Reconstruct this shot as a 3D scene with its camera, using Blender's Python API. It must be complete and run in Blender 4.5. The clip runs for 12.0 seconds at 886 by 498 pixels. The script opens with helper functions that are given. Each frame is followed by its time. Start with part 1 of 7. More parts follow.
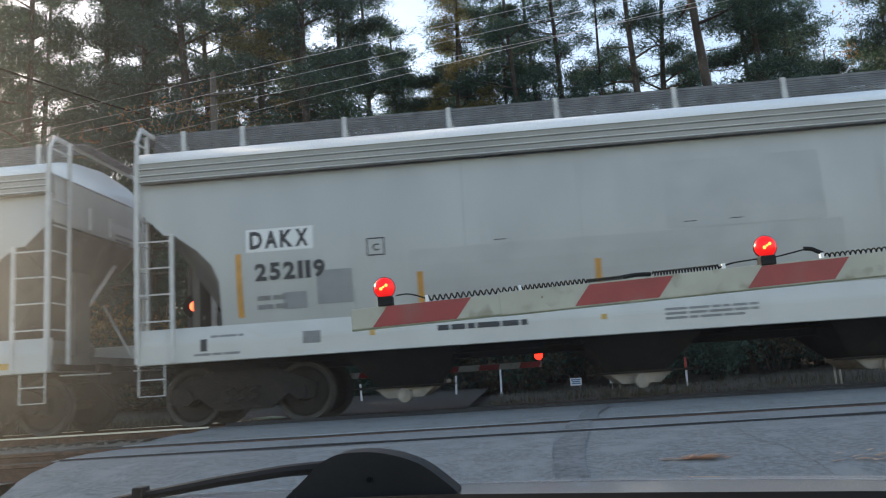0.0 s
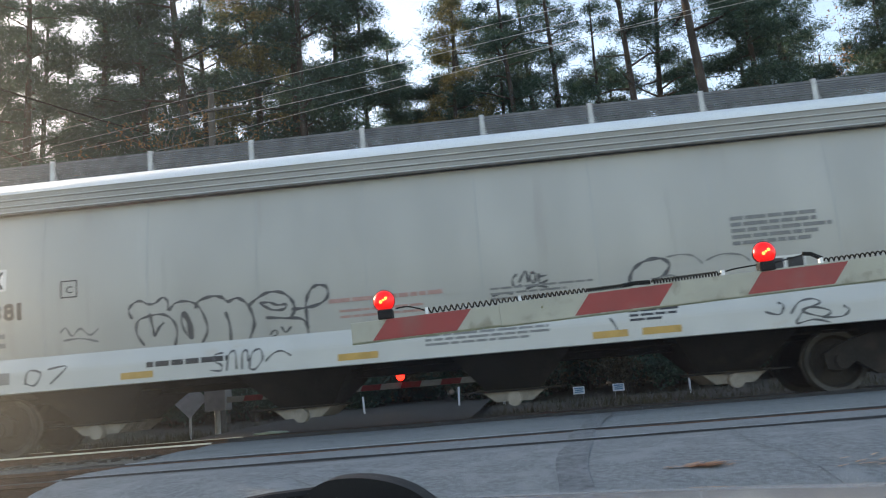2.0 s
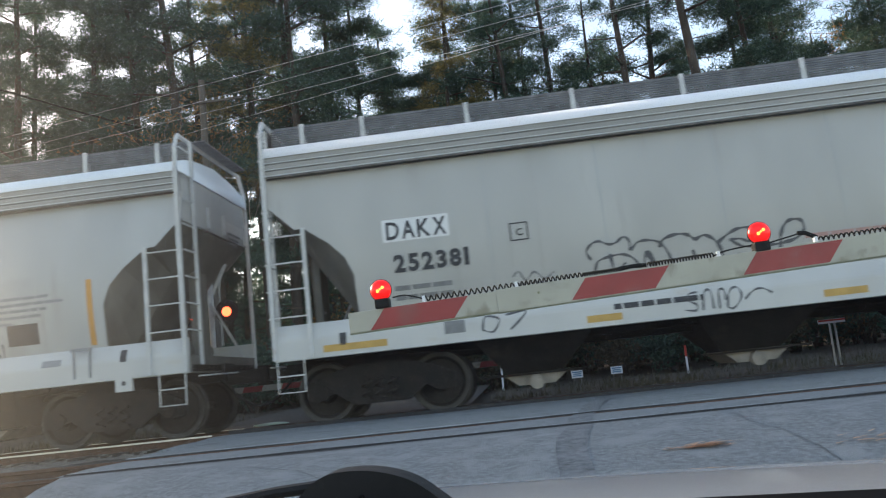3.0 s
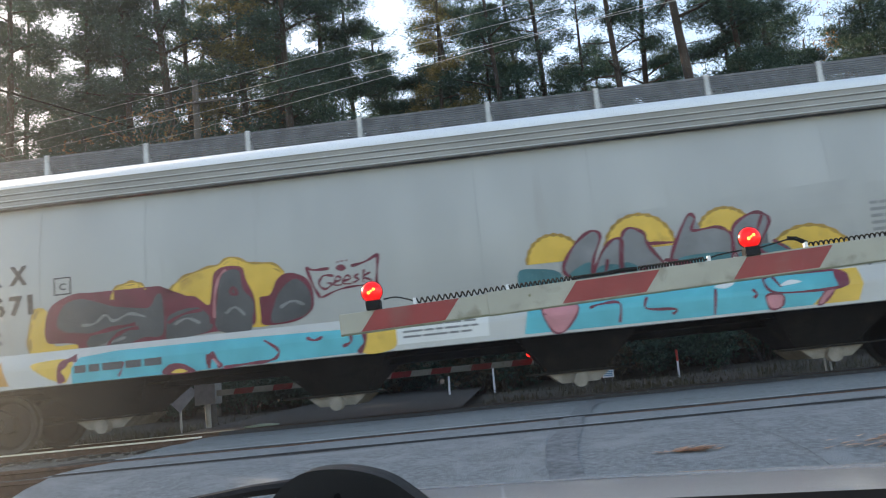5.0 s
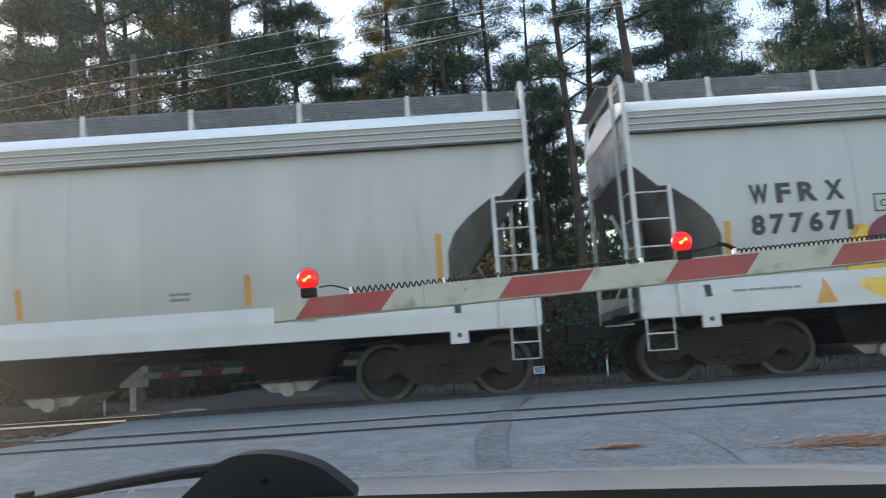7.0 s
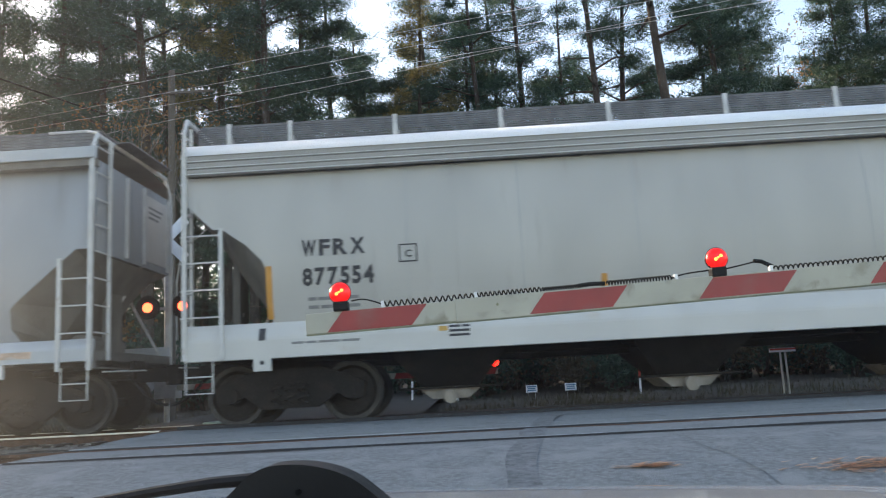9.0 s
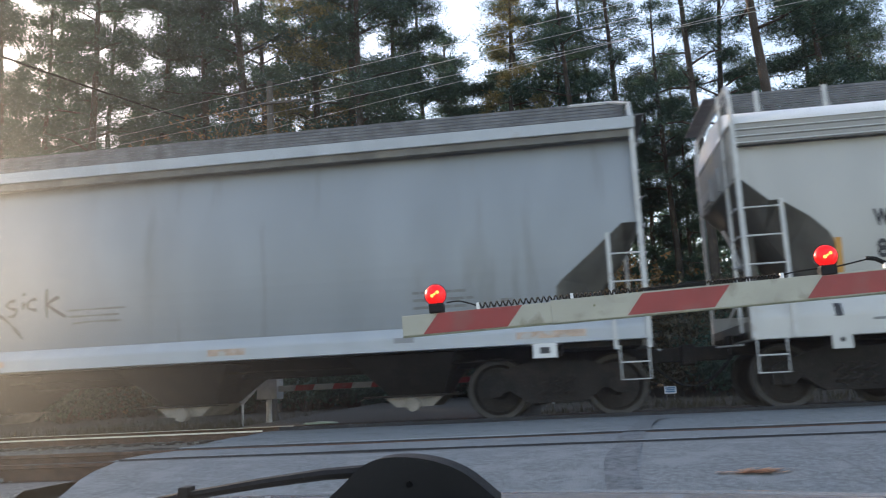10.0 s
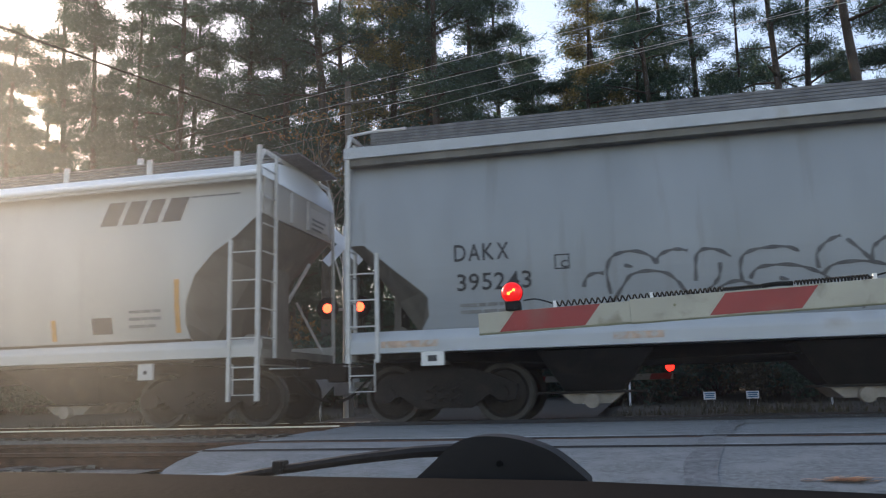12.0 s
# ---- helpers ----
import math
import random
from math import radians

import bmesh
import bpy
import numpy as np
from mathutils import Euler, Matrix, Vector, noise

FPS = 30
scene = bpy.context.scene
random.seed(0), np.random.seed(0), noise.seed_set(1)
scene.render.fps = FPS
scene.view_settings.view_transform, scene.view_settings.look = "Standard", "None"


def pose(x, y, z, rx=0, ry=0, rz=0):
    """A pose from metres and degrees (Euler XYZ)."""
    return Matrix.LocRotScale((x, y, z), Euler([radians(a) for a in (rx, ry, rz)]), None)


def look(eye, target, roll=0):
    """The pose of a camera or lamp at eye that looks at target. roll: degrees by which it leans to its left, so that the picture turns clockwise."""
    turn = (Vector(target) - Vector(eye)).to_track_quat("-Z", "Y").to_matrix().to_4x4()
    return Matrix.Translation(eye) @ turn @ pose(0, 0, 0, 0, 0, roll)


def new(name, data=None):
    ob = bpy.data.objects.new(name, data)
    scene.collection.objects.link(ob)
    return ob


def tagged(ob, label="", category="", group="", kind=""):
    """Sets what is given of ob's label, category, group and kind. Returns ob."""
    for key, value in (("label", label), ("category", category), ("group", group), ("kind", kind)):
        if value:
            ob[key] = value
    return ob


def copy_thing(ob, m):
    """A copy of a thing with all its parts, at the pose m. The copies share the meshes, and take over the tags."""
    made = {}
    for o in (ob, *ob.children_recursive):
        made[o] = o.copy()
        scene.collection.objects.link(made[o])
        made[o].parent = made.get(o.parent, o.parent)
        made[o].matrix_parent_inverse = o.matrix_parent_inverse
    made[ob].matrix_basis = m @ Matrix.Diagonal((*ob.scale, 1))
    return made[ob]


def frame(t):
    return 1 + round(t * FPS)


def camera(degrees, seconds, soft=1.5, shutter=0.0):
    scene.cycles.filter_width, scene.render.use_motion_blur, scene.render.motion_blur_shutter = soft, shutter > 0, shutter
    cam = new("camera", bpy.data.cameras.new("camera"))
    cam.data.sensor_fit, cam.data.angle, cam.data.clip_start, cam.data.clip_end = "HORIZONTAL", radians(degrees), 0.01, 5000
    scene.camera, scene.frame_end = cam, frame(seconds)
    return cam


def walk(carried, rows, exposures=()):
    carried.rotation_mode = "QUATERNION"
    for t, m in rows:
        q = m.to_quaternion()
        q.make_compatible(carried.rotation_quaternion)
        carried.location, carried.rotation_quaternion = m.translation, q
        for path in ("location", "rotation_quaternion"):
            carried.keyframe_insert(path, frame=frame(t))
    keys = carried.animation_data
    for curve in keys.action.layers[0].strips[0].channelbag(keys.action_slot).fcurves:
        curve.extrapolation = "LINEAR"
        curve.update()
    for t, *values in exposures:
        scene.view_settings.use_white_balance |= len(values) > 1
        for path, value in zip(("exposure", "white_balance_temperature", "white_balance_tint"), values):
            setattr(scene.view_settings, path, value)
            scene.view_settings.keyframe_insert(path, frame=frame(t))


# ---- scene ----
# ---------------------------------------------------------------- camera
#    t, x, y, z, then the turns about x, y and z
CAMERA_ROWS = [
    (0.0, -0.007, 0.0, 0.474, 99.08, 3.59, 5.25),
    (0.5, -0.005, 0.0, 0.475, 98.72, 4.29, 5.96),
    (1.0, -0.004, 0.0, 0.476, 98.38, 4.69, 6.17),
    (1.5, -0.003, 0.0, 0.475, 99.05, 4.12, 5.93),
    (2.0, 0.001, 0.0, 0.480, 99.83, 4.65, 5.45),
    (2.5, 0.002, 0.0, 0.481, 99.35, 5.82, 5.23),
    (3.0, 0.001, 0.0, 0.482, 98.95, 6.05, 5.37),
    (3.5, 0.003, 0.0, 0.482, 99.10, 6.16, 5.66),
    (5.5, 0.009, 0.0, 0.479, 98.95, 4.93, 3.64),
    (6.0, 0.008, 0.0, 0.479, 98.39, 3.77, 1.01),
    (6.5, 0.007, 0.0, 0.478, 97.98, 3.72, -0.02),
    (7.0, 0.008, 0.0, 0.478, 98.14, 3.74, 0.18),
    (9.0, 0.006, 0.0, 0.477, 99.29, 2.98, 2.29),
    (9.5, 0.002, 0.0, 0.475, 99.53, 2.76, 4.95),
    (10.0, -0.001, 0.0, 0.473, 99.78, 2.67, 8.78),
    (10.5, -0.005, 0.0, 0.471, 99.55, 2.72, 12.09),
    (11.0, -0.006, 0.0, 0.470, 99.62, 2.94, 13.30),
    (11.5, -0.005, 0.0, 0.471, 99.85, 3.17, 14.64),
    (12.0, -0.010, 0.0, 0.463, 99.92, 1.47, 13.85),
]
TRAIN_X = [
    (0.0, -1.245),
    (0.5, 2.382),
    (1.0, 5.815),
    (1.5, 9.325),
    (2.0, 12.760),
    (2.5, 16.140),
    (3.0, 19.724),
    (3.5, 23.112),
    (5.5, 36.612),
    (6.0, 39.949),
    (6.5, 43.083),
    (7.0, 46.490),
    (9.0, 59.456),
    (9.5, 62.790),
    (10.0, 66.200),
    (10.5, 69.640),
    (11.0, 72.695),
    (11.5, 75.955),
    (12.0, 79.190),
]
cam = camera(56.35, 12.0, soft=1.15, shutter=0.2)
walk(cam, [(t, pose(x, y, z, rx, ry, rz)) for t, x, y, z, rx, ry, rz in CAMERA_ROWS], exposures=[(0.0, 1.36, 7550, 12), (2.5, 1.54, 7550, 12), (5.5, 1.64, 7550, 13), (7.0, 1.78, 7550, 13), (9.5, 1.66, 7550, 14), (10.5, 1.56, 7550, 18), (12.0, 1.24, 7450, 18)])

# ---------------------------------------------------------------- light
world = bpy.data.worlds.new("sky")
scene.world = world
world.use_nodes = True
wn = world.node_tree.nodes
sky = wn.new("ShaderNodeTexSky")
sky.sky_type = "NISHITA"
sky.sun_disc = False
sky.sun_elevation = radians(20)
sky.sun_rotation = radians(-54)
sky.air_density, sky.dust_density, sky.ozone_density = 1.0, 1.0, 1.0
wn["Background"].inputs["Strength"].default_value = 0.15
world.node_tree.links.new(sky.outputs["Color"], wn["Background"].inputs["Color"])
sun_data = bpy.data.lights.new("sun", "SUN")
sun_data.energy, sun_data.angle, sun_data.color = 3.0, radians(0.6), (1.0, 0.86, 0.68)
sun = new("sun", sun_data)
sun.matrix_world = look((-40 * math.sin(radians(54)), 40 * math.cos(radians(54)), 40 * math.tan(radians(20))), (0, 0, 0))


# ---------------------------------------------------------------- materials
def material(name, colour, rough=0.6, metal=0.0, vary=0.18, scale=3.0, stretch=(1, 1, 1), bump=0.0, bump_scale=60.0,
             second=None, second_at=0.6, second_scale=1.2, second_stretch=(1, 1, 1), coat=0.0, emit=0.0, random_tint=0.0, spec=0.5):
    """A surface with noise at two scales; second: the colour of stains or wear that come where a broad noise is high."""
    m = bpy.data.materials.new(name)
    m.use_nodes = True
    nt, nd = m.node_tree, m.node_tree.nodes
    b = nd["Principled BSDF"]
    co = nd.new("ShaderNodeTexCoord")

    def noise_at(sc, st, detail=5.0):
        mp = nd.new("ShaderNodeMapping")
        mp.inputs["Scale"].default_value = st
        nt.links.new(co.outputs["Object"], mp.inputs["Vector"])
        n = nd.new("ShaderNodeTexNoise")
        n.inputs["Scale"].default_value, n.inputs["Detail"].default_value = sc, detail
        nt.links.new(mp.outputs["Vector"], n.inputs["Vector"])
        return n.outputs["Fac"]

    ramp = nd.new("ShaderNodeValToRGB")
    lo, hi = [max(0, c * (1 - vary)) for c in colour], [min(1, c * (1 + vary)) for c in colour]
    ramp.color_ramp.elements[0].color, ramp.color_ramp.elements[1].color = (*lo, 1), (*hi, 1)
    ramp.color_ramp.elements[0].position, ramp.color_ramp.elements[1].position = 0.3, 0.7
    nt.links.new(noise_at(scale, stretch), ramp.inputs["Fac"])
    out = ramp.outputs["Color"]
    if second:
        r2 = nd.new("ShaderNodeValToRGB")
        r2.color_ramp.elements[0].position, r2.color_ramp.elements[1].position = second_at, min(1.0, second_at + 0.14)
        nt.links.new(noise_at(second_scale, second_stretch, 8.0), r2.inputs["Fac"])
        mix = nd.new("ShaderNodeMix")
        mix.data_type = "RGBA"
        nt.links.new(r2.outputs["Color"], mix.inputs["Factor"])
        nt.links.new(out, mix.inputs["A"])
        mix.inputs["B"].default_value = (*second, 1)
        out = mix.outputs["Result"]
    if random_tint:
        info = nd.new("ShaderNodeObjectInfo")
        hsv = nd.new("ShaderNodeHueSaturation")
        mr = nd.new("ShaderNodeMapRange")
        mr.inputs["To Min"].default_value, mr.inputs["To Max"].default_value = 1 - random_tint, 1 + random_tint
        nt.links.new(info.outputs["Random"], mr.inputs["Value"])
        nt.links.new(mr.outputs["Result"], hsv.inputs["Value"])
        nt.links.new(out, hsv.inputs["Color"])
        out = hsv.outputs["Color"]
    nt.links.new(out, b.inputs["Base Color"])
    b.inputs["Roughness"].default_value, b.inputs["Metallic"].default_value = rough, metal
    b.inputs["Coat Weight"].default_value, b.inputs["Specular IOR Level"].default_value = coat, spec
    if bump:
        bp = nd.new("ShaderNodeBump")
        bp.inputs["Strength"].default_value, bp.inputs["Distance"].default_value = bump, 0.02
        nt.links.new(noise_at(bump_scale, (1, 1, 1)), bp.inputs["Height"])
        nt.links.new(bp.outputs["Normal"], b.inputs["Normal"])
    if emit:
        b.inputs["Emission Color"].default_value = (*colour, 1)
        b.inputs["Emission Strength"].default_value = emit
    return m


def foliage(name, dark, light, through_light=0.25):
    """Needles or leaves: each blade its own shade, a little light let through."""
    m = bpy.data.materials.new(name)
    m.use_nodes = True
    nt, nd = m.node_tree, m.node_tree.nodes
    b = nd["Principled BSDF"]
    geo = nd.new("ShaderNodeNewGeometry")
    ramp = nd.new("ShaderNodeValToRGB")
    ramp.color_ramp.elements[0].color, ramp.color_ramp.elements[1].color = (*dark, 1), (*light, 1)
    nt.links.new(geo.outputs["Random Per Island"], ramp.inputs["Fac"])
    nt.links.new(ramp.outputs["Color"], b.inputs["Base Color"])
    b.inputs["Roughness"].default_value = 0.55
    tr = nd.new("ShaderNodeBsdfTranslucent")
    nt.links.new(ramp.outputs["Color"], tr.inputs["Color"])
    mix = nd.new("ShaderNodeMixShader")
    mix.inputs["Fac"].default_value = through_light
    nt.links.new(b.outputs["BSDF"], mix.inputs[1])
    nt.links.new(tr.outputs["BSDF"], mix.inputs[2])
    nt.links.new(mix.outputs["Shader"], nd["Material Output"].inputs["Surface"])
    return m


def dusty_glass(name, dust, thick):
    """Clear glass with a thin uneven film of dust that catches the light, thickened to a haze at the left."""
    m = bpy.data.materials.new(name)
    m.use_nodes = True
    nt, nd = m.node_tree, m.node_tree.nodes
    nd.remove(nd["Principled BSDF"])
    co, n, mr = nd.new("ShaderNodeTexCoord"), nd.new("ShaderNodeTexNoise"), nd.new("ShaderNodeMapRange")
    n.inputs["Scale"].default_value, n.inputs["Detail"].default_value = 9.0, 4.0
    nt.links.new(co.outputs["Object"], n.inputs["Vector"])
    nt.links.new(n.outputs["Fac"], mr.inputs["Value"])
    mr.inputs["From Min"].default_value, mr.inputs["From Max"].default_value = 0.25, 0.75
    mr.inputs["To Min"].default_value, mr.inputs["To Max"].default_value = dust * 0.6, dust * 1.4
    # dust film thickened and tinted at left, mid height, as a glare haze
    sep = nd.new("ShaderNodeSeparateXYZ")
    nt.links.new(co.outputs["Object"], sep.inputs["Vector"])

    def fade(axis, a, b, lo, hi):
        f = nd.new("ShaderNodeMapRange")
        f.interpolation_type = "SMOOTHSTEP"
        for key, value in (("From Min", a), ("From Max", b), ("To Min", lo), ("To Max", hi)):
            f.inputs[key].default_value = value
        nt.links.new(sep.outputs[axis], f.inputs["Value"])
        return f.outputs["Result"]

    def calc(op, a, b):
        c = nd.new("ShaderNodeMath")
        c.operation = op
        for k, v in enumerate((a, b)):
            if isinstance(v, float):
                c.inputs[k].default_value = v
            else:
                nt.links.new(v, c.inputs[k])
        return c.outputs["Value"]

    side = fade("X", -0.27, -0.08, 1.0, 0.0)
    haze_smear = calc("MULTIPLY", side, calc("MULTIPLY", fade("Z", 1.24, 1.42, 1.0, 0.25), fade("Z", 1.14, 1.23, 0.15, 1.0)))
    amount = calc("ADD", mr.outputs["Result"], calc("MULTIPLY", haze_smear, calc("MULTIPLY", mr.outputs["Result"], thick)))
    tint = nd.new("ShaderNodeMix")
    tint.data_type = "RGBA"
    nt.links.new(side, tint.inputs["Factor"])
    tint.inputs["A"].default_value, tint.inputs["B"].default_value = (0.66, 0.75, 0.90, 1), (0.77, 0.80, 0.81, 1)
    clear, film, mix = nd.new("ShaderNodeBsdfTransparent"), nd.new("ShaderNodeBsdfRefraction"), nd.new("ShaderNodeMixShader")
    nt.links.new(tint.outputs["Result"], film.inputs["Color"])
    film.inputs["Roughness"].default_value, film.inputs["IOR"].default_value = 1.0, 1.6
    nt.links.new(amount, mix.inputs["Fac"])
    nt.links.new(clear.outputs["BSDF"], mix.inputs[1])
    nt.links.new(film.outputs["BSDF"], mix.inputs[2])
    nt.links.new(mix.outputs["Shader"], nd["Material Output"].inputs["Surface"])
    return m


def car_paint(name, colour, dirt, amount=0.62):
    return material(name, colour, 0.42, 0.0, 0.085, 1.3, (1, 1, 0.35), 0.10, 5, dirt, amount - 0.06, 1.3, (2.2, 1, 0.22))


